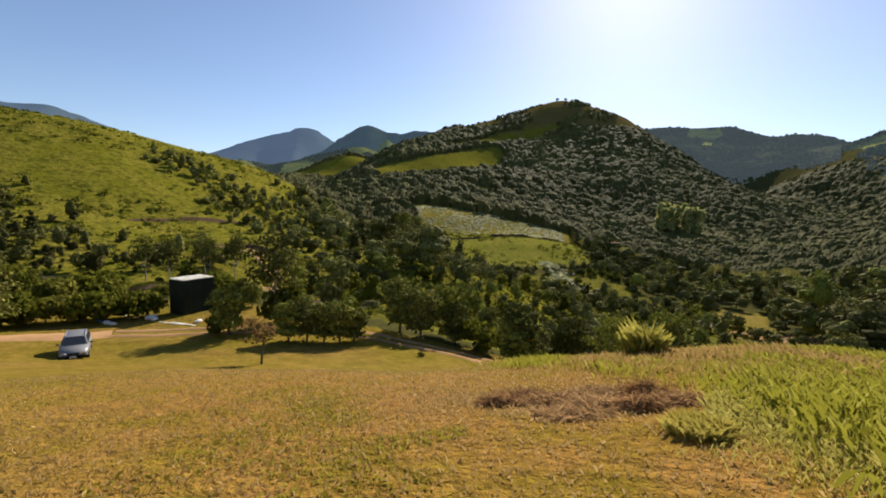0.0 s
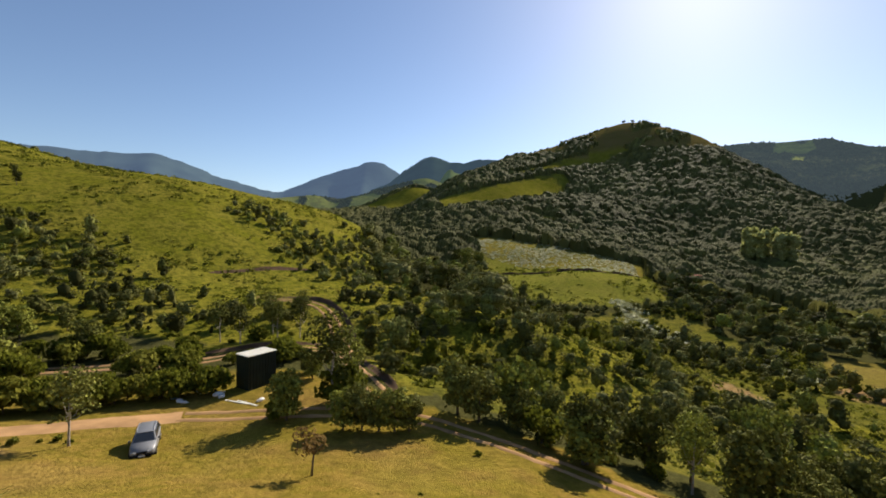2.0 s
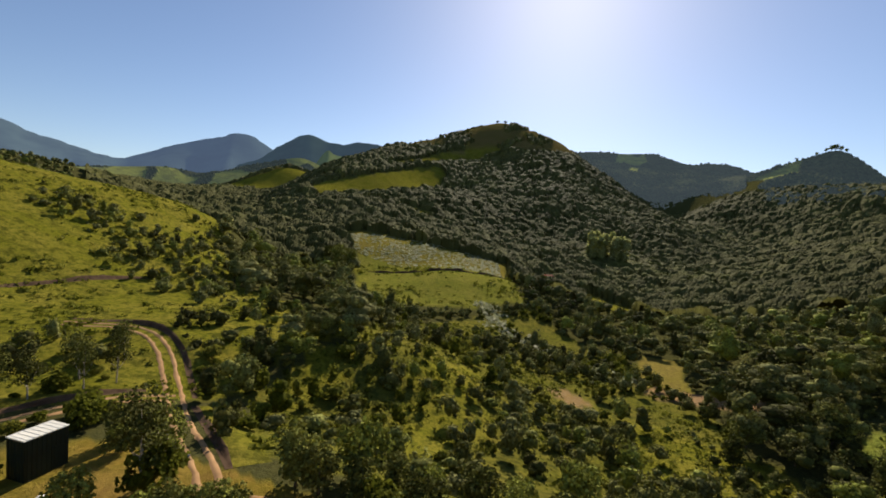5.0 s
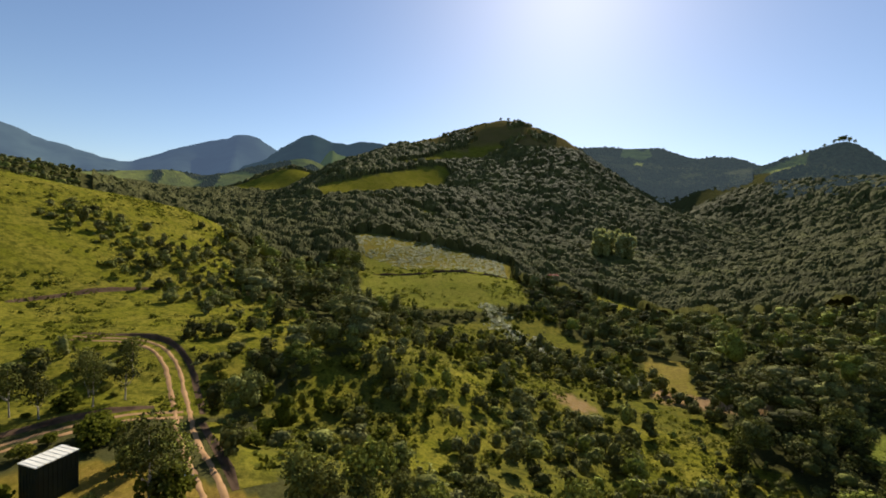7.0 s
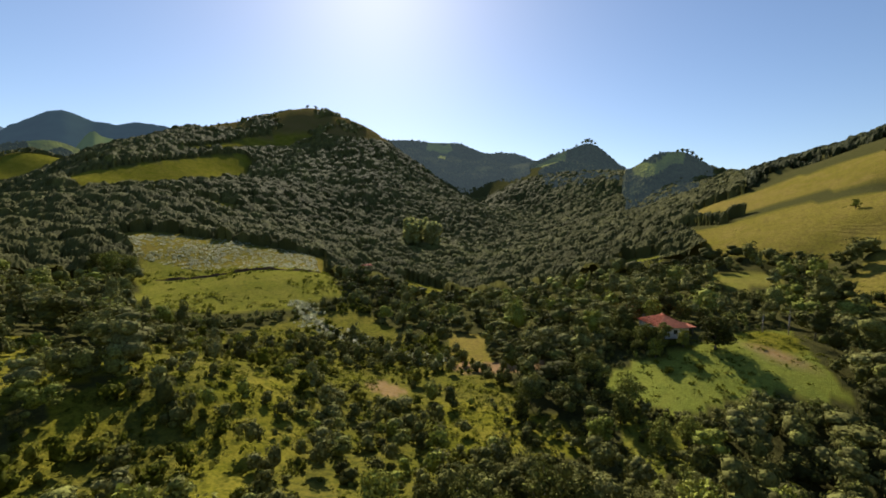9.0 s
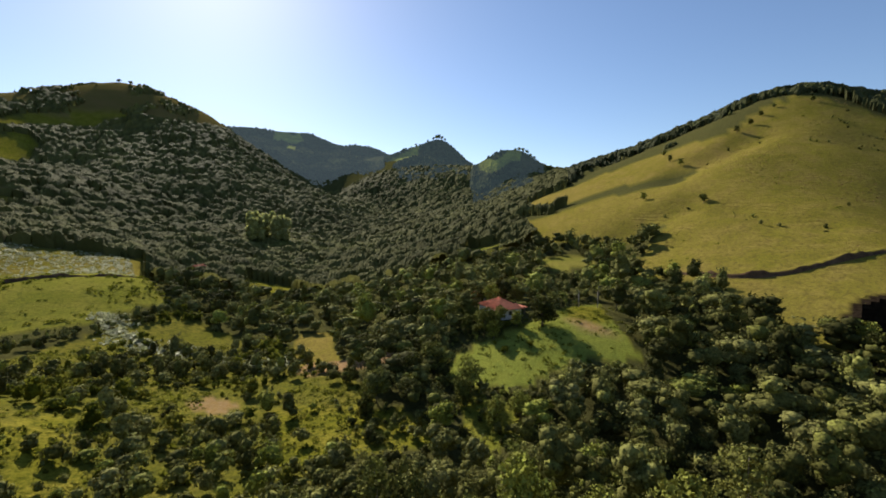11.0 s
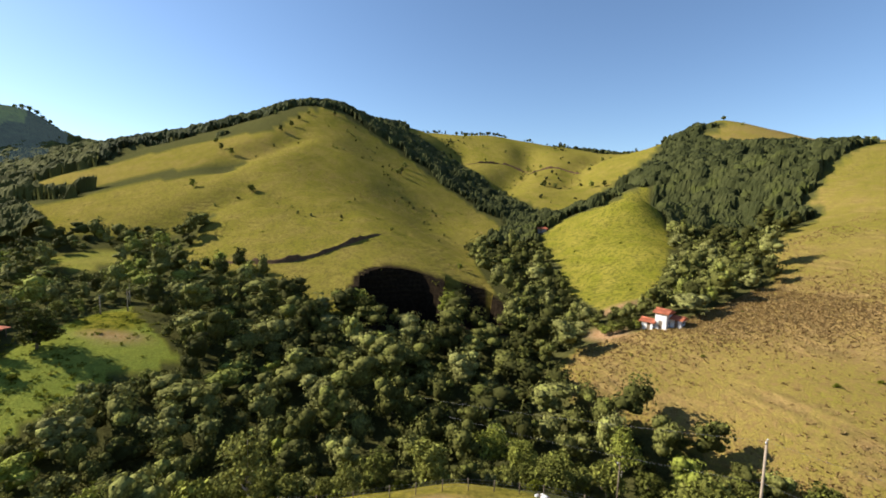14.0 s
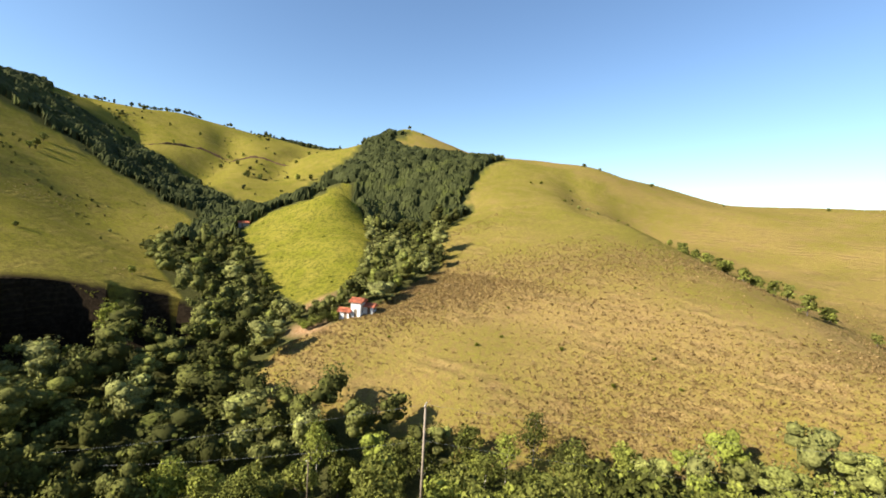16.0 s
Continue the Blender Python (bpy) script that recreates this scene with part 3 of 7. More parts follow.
def ribbon(name, points, offsets, mat, label, lift=0.05, step=0.8, ragged=0.12, seed=1):
    """A strip laid on the ground; offsets: its left and right edge."""
    rng = random.Random(seed)
    p = along(points, step)
    d = np.gradient(p, axis=0)
    d /= np.hypot(d[:, 0], d[:, 1])[:, None]
    side = np.stack([d[:, 1], -d[:, 0]], 1)
    verts, faces = [], []
    cols = 4
    for i in range(len(p)):
        lo, hi = offsets[0] + rng.uniform(-ragged, ragged), offsets[1] + rng.uniform(-ragged, ragged)
        for c in range(cols):
            q = p[i, :2] + side[i] * (lo + (hi - lo) * c / (cols - 1))
            verts.append([q[0], q[1], 0.0])
    verts = np.array(verts)
    verts[:, 2] = land(verts[:, 0], verts[:, 1]) + lift
    edge = np.tile(np.array([1, 0, 0, 1]), len(p)).astype(bool)
    verts[edge, 2] -= lift + 0.05
    for i in range(len(p) - 1):
        for c in range(cols - 1):
            a = i * cols + c
            faces.append((a, a + cols, a + cols + 1, a + 1))
    return tagged(new(name, fast_mesh(name, verts, faces, mat, smooth=True)), label, "track", kind="structure")


for key, pts in TRACKS.items():
    if key == "lower_track":
        ribbon("dirt_track", pts[:5], (-1.7, 1.6), M_SOIL, "orange earth track round the lawn", 0.10, seed=3)
        pts = pts[4:]
    for k, off in enumerate(((-1.15, -0.42), (0.42, 1.15))):
        ribbon("wheel_rut", pts, off, M_SOIL, "bare earth wheel rut of a farm track", 0.10, seed=k + 5)


# ---- building helpers ----
def part(name, me, parent, label="", at=None):
    """One mesh object under a thing or under a part."""
    ob = new(name, me)
    ob.parent = parent
    if at is not None:
        ob.matrix_basis = at
    return tagged(ob, label) if label else ob


def thing(name, label, category, at, group=""):
    """An Empty at a thing's base, to hold its parts."""
    ob = new(name)
    ob.empty_display_size = 0.2
    ob.matrix_basis = at
    return tagged(ob, label, category, group)


def height(x, y):
    return float(land(np.array([float(x)]), np.array([float(y)]))[0])


def on_ground(x, y, turn=0.0, sink=0.0):
    return pose(x, y, height(x, y) - sink, 0, 0, turn)


def tube(points, radii, sides=7):
    """A tapered, bent round bar: verts, faces."""
    verts, faces = [], []
    pts = [Vector(p) for p in points]
    for i, p in enumerate(pts):
        d = (pts[min(i + 1, len(pts) - 1)] - pts[max(i - 1, 0)]).normalized()
        u = d.orthogonal().normalized()
        v = d.cross(u)
        for k in range(sides):
            a = 2 * math.pi * k / sides
            verts.append(p + (u * math.cos(a) + v * math.sin(a)) * radii[i])
    for i in range(len(pts) - 1):
        for k in range(sides):
            a, b = i * sides + k, i * sides + (k + 1) % sides
            faces.append((a, b, b + sides, a + sides))
    faces.append(tuple(range(sides))[::-1])
    faces.append(tuple((len(pts) - 1) * sides + k for k in range(sides)))
    return verts, faces


def joined(pieces):
    verts, faces = [], []
    for v, f in pieces:
        n = len(verts)
        verts += list(v)
        faces += [tuple(i + n for i in q) for q in f]
    return verts, faces


def leaf_cloud(rng, blobs, count, size, droop=0.25, fill=0.35, loose=0.55):
    """Pointed leaf clumps on and in a group of rounded masses: verts n x 3, quads."""
    blobs = np.array(blobs, float)
    vol = (blobs[:, 3] * blobs[:, 4]) ** 0.9
    pick = rng.choice(len(blobs), count, p=vol / vol.sum())
    d = rng.normal(size=(count, 3))
    d[:, 2] = np.where(d[:, 2] < -0.3, -d[:, 2] * 0.6, d[:, 2])
    d /= np.linalg.norm(d, axis=1)[:, None]
    rad = np.where(rng.rand(count) < fill, rng.uniform(0.45, 0.85, count), rng.uniform(0.85, 1.12, count))
    b = blobs[pick]
    c = b[:, :3] + d * rad[:, None] * b[:, [3, 3, 4]]
    nrm = d + rng.normal(size=(count, 3)) * loose
    nrm /= np.linalg.norm(nrm, axis=1)[:, None]
    u = np.cross(nrm, rng.normal(size=(count, 3)))
    u /= np.linalg.norm(u, axis=1)[:, None]
    u[:, 2] -= droop
    u /= np.linalg.norm(u, axis=1)[:, None]
    v = np.cross(nrm, u)
    s = size * rng.uniform(0.6, 1.35, count)[:, None]
    w = s * rng.uniform(0.35, 0.6, count)[:, None]
    verts = np.stack([c - u * s * 0.5, c + v * w - nrm * w * 0.15, c + u * s * 0.5 - nrm * s * 0.12, c - v * w - nrm * w * 0.15], 1).reshape(-1, 3)
    return verts, np.arange(count * 4).reshape(-1, 4)


def masses(rng, wide, tall, base, n, flat=1.0):
    """The rounded masses of a crown: x, y, z, radius across, radius up."""
    out = [(0, 0, base + tall * 0.5, wide * 0.30, tall * 0.36)]
    for i in range(n):
        a, f = rng.uniform(0, 6.28), rng.uniform(0.25, 0.95)
        k = rng.uniform(0.12, 0.9)
        spread = wide * 0.36 * f * math.sin(math.pi * min(max(k, 0.12), 0.88)) ** 0.6
        r = wide * rng.uniform(0.15, 0.24)
        out.append((math.cos(a) * spread, math.sin(a) * spread, base + tall * k, r, r * rng.uniform(0.6, 0.9) * flat))
    return out


def crown_mesh(name, seed, wide, tall, base, n, count, size, mat=None, flat=1.0, droop=0.25):
    rng = np.random.RandomState(seed)
    blobs = masses(rng, wide, tall, base, n, flat)
    v, f = leaf_cloud(rng, blobs, count, size, droop)
    return fast_mesh(name, v, f, mat or M_LEAF), blobs


def trunk_mesh(name, seed, blobs, base, thick, mat=None, lean=0.05):
    rng = random.Random(seed)
    top = base + 0.55 * (max(b[2] for b in blobs) - base)
    mid = Vector((rng.uniform(-lean, lean) * top, rng.uniform(-lean, lean) * top, top * 0.55))
    pieces = [tube([(0, 0, -0.4), (mid.x * 0.3, mid.y * 0.3, top * 0.15), mid, (mid.x * 0.8, mid.y * 0.8, top)], [thick * 1.35, thick, thick * 0.75, thick * 0.4], 7)]
    for b in blobs[1:7]:
        e = Vector(b[:3])
        s = mid * rng.uniform(0.75, 1.1)
        pieces.append(tube([s, (s + e) / 2 + Vector((0, 0, -0.08 * top)), e], [thick * 0.5, thick * 0.32, thick * 0.1], 5))
    v, f = joined(pieces)
    return mesh_of(name, v, f, mat or M_BARK, True)


def tree_kind(seed, wide, tall, base, n, count, size, thick, mat=None, bark=None, flat=1.0, droop=0.25):
    crown, blobs = crown_mesh("crown", seed, wide, tall, base, n, count, size, mat, flat, droop)
    return trunk_mesh("trunk", seed, blobs, base, thick, bark), crown


KINDS = {
    "broad": tree_kind(1, 6.6, 5.6, 1.6, 16, 1650, 0.37, 0.17),
    "round": tree_kind(2, 5.6, 6.4, 1.4, 15, 1600, 0.36, 0.15),
    "tall": tree_kind(3, 5.0, 8.0, 2.2, 16, 1900, 0.33, 0.16, None, M_PALE_BARK),
    "spread": tree_kind(4, 8.0, 5.0, 2.4, 18, 2000, 0.34, 0.18, None, M_PALE_BARK, 0.8),
    "airy": tree_kind(5, 5.4, 6.6, 2.0, 12, 1100, 0.30, 0.12, None, M_PALE_BARK),
    "big_leaf": tree_kind(6, 5.6, 4.8, 0.9, 14, 1100, 0.44, 0.14, None, None, 1.0, 0.6),
    "bushy": tree_kind(9, 5.4, 6.6, 0.1, 20, 1850, 0.37, 0.15),
    "far_broad": tree_kind(11, 6.6, 5.4, 0.9, 12, 300, 0.95, 0.22),
    "far_round": tree_kind(12, 5.6, 6.0, 0.7, 11, 300, 0.9, 0.2),
    "bamboo": tree_kind(13, 4.2, 11.0, 0.2, 22, 620, 0.9, 0.1, M_BAMBOO, None, 1.6, 0.6),
    "shrub": tree_kind(7, 3.4, 2.4, 0.1, 9, 680, 0.34, 0.06, M_SHRUB),
    "low_shrub": tree_kind(8, 2.6, 1.5, 0.0, 7, 420, 0.28, 0.05, M_SHRUB),
}
TREE_LABEL = {
    "broad": "broadleaf tree with wide dense green crown",
    "round": "rounded tree with dense dark green crown",
    "tall": "tall slender tree with pale trunk",
    "spread": "spreading tree with flat crown on pale limbs",
    "airy": "thin airy tree with sparse foliage",
    "bamboo": "tall light green bamboo clump",
    "bushy": "dense tree leafy down to the ground",
    "far_broad": "broadleaf tree with wide dense crown",
    "far_round": "rounded tree with dense dark crown",
    "big_leaf": "low tree with large drooping glossy leaves",
    "shrub": "dense rounded green shrub",
    "low_shrub": "low spreading green bush",
}


def plant(kind, x, y, size=1.0, turn=0.0, where="in the valley", group="", label="", sink=0.15, stretch=1.0):
    """A tree or bush with its trunk and crown."""
    m = on_ground(x, y, turn, sink)
    trunk, crown = KINDS[kind]
    name = "bush" if "shrub" in kind else "tree"
    ob = thing(name, label or f"{TREE_LABEL[kind]} {where}", name, m, group)
    ob.scale = (size, size, size * stretch)
    part("trunk", trunk, ob)
    part("crown", crown, ob)
    return ob


# ---- the woods ----
def thinned(points, gaps):
    """Keeps points that stand at least a gap apart, by a grid."""
    taken, out = {}, []
    for i, (p, g) in enumerate(zip(points, gaps)):
        cx, cy = int(math.floor(p[0] / 18)), int(math.floor(p[1] / 18))
        ok = True
        for ax in (-1, 0, 1):
            for ay in (-1, 0, 1):
                for q, gq in taken.get((cx + ax, cy + ay), ()):
                    if (q[0] - p[0]) ** 2 + (q[1] - p[1]) ** 2 < ((g + gq) / 2) ** 2:
                        ok = False
                        break
        if ok:
            taken.setdefault((cx, cy), []).append((p, g))
            out.append(i)
    return out


MIXED = [(-12, 46), (-10, 60), (-14, 64), (2, 90), (-6, 112), (30, 150), (70, 180), (78, 120), (70, 70), (50, 54), (35, 45), (22, 38), (8, 42)]


def seen_from_air(x, y):
    """Whether a treetop there rises over all that lies before it, from above the knoll."""
    az = np.linspace(-math.pi, math.pi, 721)
    rr = np.geomspace(20, 1750, 140)
    gx, gy = 9 + np.outer(rr, np.sin(az)), 1 + np.outer(rr, np.cos(az))
    up = np.maximum.accumulate((land(gx, gy) - 15.0) / rr[:, None], axis=0)
    r, a = np.hypot(x - 9, y - 1), np.arctan2(x - 9, y - 1)
    ir = np.clip(np.searchsorted(rr, r * 0.97) - 1, 0, len(rr) - 1)
    ia = np.clip(((a + math.pi) / (2 * math.pi) * 720).astype(int), 0, 720)
    return (land(x, y) + 11 - 15.0) / r > up[ir, ia]


def under_canopy(x, y):
    """The far slopes up the valley, where the crowns close to one roof of leaves."""
    r, a = np.hypot(x - 9, y - 1), np.degrees(np.arctan2(x - 9, y - 1))
    return ((r > 224) & (a > -32) & (a < 66)) | ((r > 212) & (a >= 66) & (a < 165))


OPEN = ("farm_lawn", "field", "scrub", "glade_a", "glade_b", "glade_c", "glade_d", "glade_f", "glade_g", "glade_h", "glade_i", "knoll", "bright_slope")


def low_before_meadows(x, y, tall):
    """The share of its height that a tree may have without standing before a meadow, as seen from above the knoll."""
    z = land(x, y)
    share = np.ones_like(x)
    r = np.hypot(x - 10, y - 3)
    for k in (1.0, 0.75, 0.5, 0.3):
        slope = (z + tall * k - 14.3) / r
        over = np.zeros(x.shape, bool)
        done = np.zeros(x.shape, bool)
        for ahead in np.geomspace(2.5, 90, 16):
            q = (r + ahead) / r
            px, py = 10 + (x - 10) * q, 3 + (y - 3) * q
            low = ~done & (14.3 + slope * (r + ahead) < land(px, py))
            if low.any():
                hit = np.zeros(x.shape, bool)
                for key in OPEN:
                    hit |= inside(px, py, CLEAR[key])
                over |= low & hit
                done |= low
        share = np.where(over, np.minimum(share, k - 0.25), share)
    return share


def scatter():
    """Places and sizes of all the wood's trees, by distance from the knoll."""
    rng = np.random.RandomState(7)
    n = 125000
    r = np.sqrt(rng.uniform(0, 1, n)) ** 1.0
    r = 22 * (1700 / 22) ** rng.uniform(0, 1, n) ** 0.62
    a = np.radians(rng.uniform(-185, 55, n))
    x, y = 8 + r * np.sin(-a), 2 + r * np.cos(a)
    near = rng.rand(n) < 0.12
    r = np.where(near, rng.uniform(40, 130, n), r)
    x, y = 8 + r * np.sin(-a), 2 + r * np.cos(a)
    ok = r > 0
    _, _, wood, soil, _ = cover(x, y)
    keepers = (wood > 0.5) & (soil < 0.3)
    mixed = inside(x, y, MIXED)
    keepers &= seen_from_air(x, y)
    keepers &= ~under_canopy(x, y)
    keepers &= ~((x < 0) & (y < 58) & (r < 90))
    # tracks and yards stay open
    for key, pts in TRACKS.items():
        for q in along(pts, 2.0):
            keepers &= np.hypot(x - q[0], y - q[1]) > (5.0 if key == "lower_track" else 3.4)
    for hx, hy, hr in ((108, 64, 9), (112, 74, 6), (100, -72, 8), (141, -18, 13), (142, -38, 14), (132, -42, 7), (108, -62, 6), *((15 + 3.6 * q, -4 - 4.0 * q, 3.0) for q in range(6, 12))):
        keepers &= np.hypot(x - hx, y - hy) > hr
    # the crest of the mountain is thin, with grass between
    crest = (land(x, y) > 150) & (x < 420) & (y > 700)
    keepers &= ~(crest & (rng.rand(n) < 0.35))
    size = rng.uniform(0.55, 1.05, n) * np.where(rng.rand(n) < 0.3, 0.55, 1.0) * np.where(rng.rand(n) < 0.14, rng.uniform(1.3, 1.9, n), 1.0)
    size = np.where((x > 56) & (x < 74) & (y > -32) & (y < 22), size * 0.58, size)
    size = np.where(mixed, size * 0.62, size)
    size = np.where(crest, size * 0.7, size)
    size = np.where((x > 215) & (y < 260), size * 0.62, size)
    size = np.where((x > 560) & (y > 330), size * 0.72, size)
    size = np.where((x < 70) & (y > 520), size * 0.55, size)
    keepers &= ~((x > 44) & (x < 63) & (y > -42) & (y < 2))
    size = np.where((r < 62) & (y > 12), size * 0.72, size)
    size = np.where(r < 85, np.minimum(size, 1.05), size)
    for k in (0.35, 0.7, 1.0):
        sx_, sy_ = x - 0.39 * 1.6 * 7 * size * k, y - 0.92 * 1.6 * 7 * size * k
        shades_ = inside(sx_, sy_, CLEAR["farm_lawn"]) | inside(sx_, sy_, CLEAR["glade_c"]) | inside(sx_, sy_, CLEAR["field"])
        size = np.where(shades_, size * 0.6, size)
    near_ = np.where(keepers & (r < 190))[0]
    share = low_before_meadows(x[near_], y[near_], size[near_] * 7.0)
    size[near_] *= np.clip(share + 0.08, 0, 1)
    keepers[near_[share < 0.2]] = False
    gap = 4.6 * size * np.where(r < 120, 0.92, np.where(r < 300, np.where(y < 40, 0.9, 1.1), np.where(r < 600, 1.55, np.where(r < 1000, 2.0, 2.3))))
    idx = np.where(keepers & ok)[0]
    idx = idx[np.argsort(-size[idx] + rng.rand(len(idx)) * 0.5)]
    good = thinned(np.stack([x[idx], y[idx]], 1), gap[idx])
    idx = idx[good]
    size = size * np.where(r < 300, np.where(r > 75, 1.16, 1.0), np.where(r < 600, 1.35, np.where(r < 1000, 1.85, 2.1)))
    return x[idx], y[idx], r[idx], size[idx], rng


def lump(rng, b, k, rows, cols):
    """An uneven rounded mass: verts, quads."""
    v, f = [], []
    for i in range(rows + 1):
        for j in range(cols):
            th, ph = math.pi * i / rows, 2 * math.pi * (j + 0.5 * (i % 2)) / cols
            q = k * (rng.uniform(0.80, 1.18) if 0 < i < rows else 1.0)
            v.append((b[0] + math.sin(th) * math.cos(ph) * b[3] * q, b[1] + math.sin(th) * math.sin(ph) * b[3] * q, b[2] + math.cos(th) * b[4] * q))
    for i in range(rows):
        for j in range(cols):
            f.append((i * cols + j, (i + 1) * cols + j, (i + 1) * cols + (j + 1) % cols, i * cols + (j + 1) % cols))
    return np.array(v), np.array(f)


def low_crown(seed, count, leaf, cores, base=1.2, squat=1.0, rows=3, cols=6, k=0.8, n=8):
    """A far tree: a few lumpy masses under a coat of leaf clumps: verts, quads."""
    rng = np.random.RandomState(seed)
    wide, tall = rng.uniform(5.2, 6.8), rng.uniform(5.0, 7.0) * squat
    blobs = masses(rng, wide, tall, base, n)
    v, f = leaf_cloud(rng, blobs, count, leaf, 0.2, 0.10, 0.35)
    vs, fs, m = [v], [f], len(v)
    for b in blobs[:cores]:
        cv, cf = lump(rng, b, k, rows, cols)
        vs.append(cv)
        fs.append(cf + m)
        m += len(cv)
    return np.concatenate(vs), np.concatenate(fs)


def woods(name, label, xs, ys, sizes, forms, rng, mat=None):
    """Many far trees in one mesh."""
    vs, fs, tints, m = [], [], [], 0
    z = land(xs, ys)
    tone = np.clip(0.45 + 0.35 * wave(xs / 14, ys / 14, 31) + rng.normal(size=len(xs)) * 0.36, 0, 1)
    # towards the ravine the tint is lowered, putting its shade into the colour
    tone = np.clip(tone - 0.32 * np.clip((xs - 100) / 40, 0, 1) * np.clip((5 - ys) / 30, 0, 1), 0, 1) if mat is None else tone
    for i in range(len(xs)):
        t, f = forms[rng.randint(len(forms))]
        a, s = rng.uniform(0, 6.28), sizes[i]
        c, d = math.cos(a) * s, math.sin(a) * s
        h = min(s, 1.25) * rng.uniform(0.75, 1.3)
        q = np.empty_like(t)
        q[:, 0] = t[:, 0] * c - t[:, 1] * d + xs[i]
        q[:, 1] = t[:, 0] * d + t[:, 1] * c + ys[i]
        q[:, 2] = t[:, 2] * h + z[i] - 0.3
        vs.append(q)
        fs.append(f + m)
        m += len(t)
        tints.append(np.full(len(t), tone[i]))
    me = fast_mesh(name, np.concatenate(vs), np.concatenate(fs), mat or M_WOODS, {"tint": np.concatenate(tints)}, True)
    return tagged(new(name, me), label, "woodland", kind="stuff")


wx_, wy_, wr_, ws_, wrng = scatter()
NEAR = np.argsort(wr_ - 14.0 * ((wx_ > 30) & (wy_ < 14)) - 16.0 * ((wy_ < -22) & (wx_ > 5)))[:215]
near_mask = np.zeros(len(wr_), bool)
near_mask[NEAR] = True
kinds_near = ["bushy", "broad", "bushy", "big_leaf", "round", "bushy", "airy", "bushy"]
for i in NEAR:
    k = "shrub" if ws_[i] < 0.5 else kinds_near[wrng.randint(len(kinds_near))]
    s = ws_[i] * (1.7 if k == "shrub" else 1.0)
    plant(k, wx_[i], wy_[i], float(s), wrng.uniform(0, 360), "below the lawn", "trees of the valley wood", stretch=wrng.uniform(0.85, 1.15))
NEAR_FORMS = [low_crown(s, 400, 0.36, 7, k=0.80, rows=3, cols=6, n=13, squat=q) for s, q in ((90, 0.8), (91, 0.95), (92, 0.7), (93, 1.1), (94, 0.85), (95, 0.75))]
MID_FORMS = [low_crown(s, 130, 0.55, 6, k=0.86, rows=3, cols=6, n=10, squat=q) for s, q in ((40, 0.8), (41, 0.95), (42, 0.7), (43, 1.1), (44, 0.85), (45, 0.75), (46, 0.9))]
FAR_FORMS = [low_crown(s, 22, 1.0, 4, 0.6, q, k=1.08, rows=3, cols=6, n=5) for s, q in ((50, 0.8), (51, 0.95), (52, 0.7), (53, 1.05), (54, 0.85), (55, 0.75))]
TUFT_FORMS = [low_crown(s, 8, 1.2, 3, -0.6, 0.4, k=1.15, rows=2, cols=6, n=3) for s in range(80, 86)]
BRUSH_FORMS = [leaf_cloud(np.random.RandomState(s), [(0, 0, 0.3, 2.4, 1.3), (1.4, 0.6, 0.2, 1.5, 0.9), (-1.2, -0.9, 0.2, 1.4, 0.8)], 13, 1.5, 0.1, 0.2, 0.5) for s in range(120, 126)]
SCRUB_FORMS = [low_crown(s, 120, 0.58, 4, 0.2, q) for s, q in ((70, 0.6), (71, 0.75), (72, 0.9), (73, 0.65), (74, 1.05), (75, 0.8))]
for name, label, lo, hi, forms in (
    ("stream_wood", "dense mixed dark green woodland along the stream", 0, 122, NEAR_FORMS),
    ("valley_wood", "dense mixed green woodland filling the valley floor", 122, 210, MID_FORMS),
    ("slope_wood", "dark green woodland on the lower mountain slopes", 210, 1800, FAR_FORMS),
):
    sel = np.where((wr_ >= lo) & (wr_ < hi) & ~near_mask)[0]
    woods(name, label, wx_[sel], wy_[sel], ws_[sel], forms, wrng)


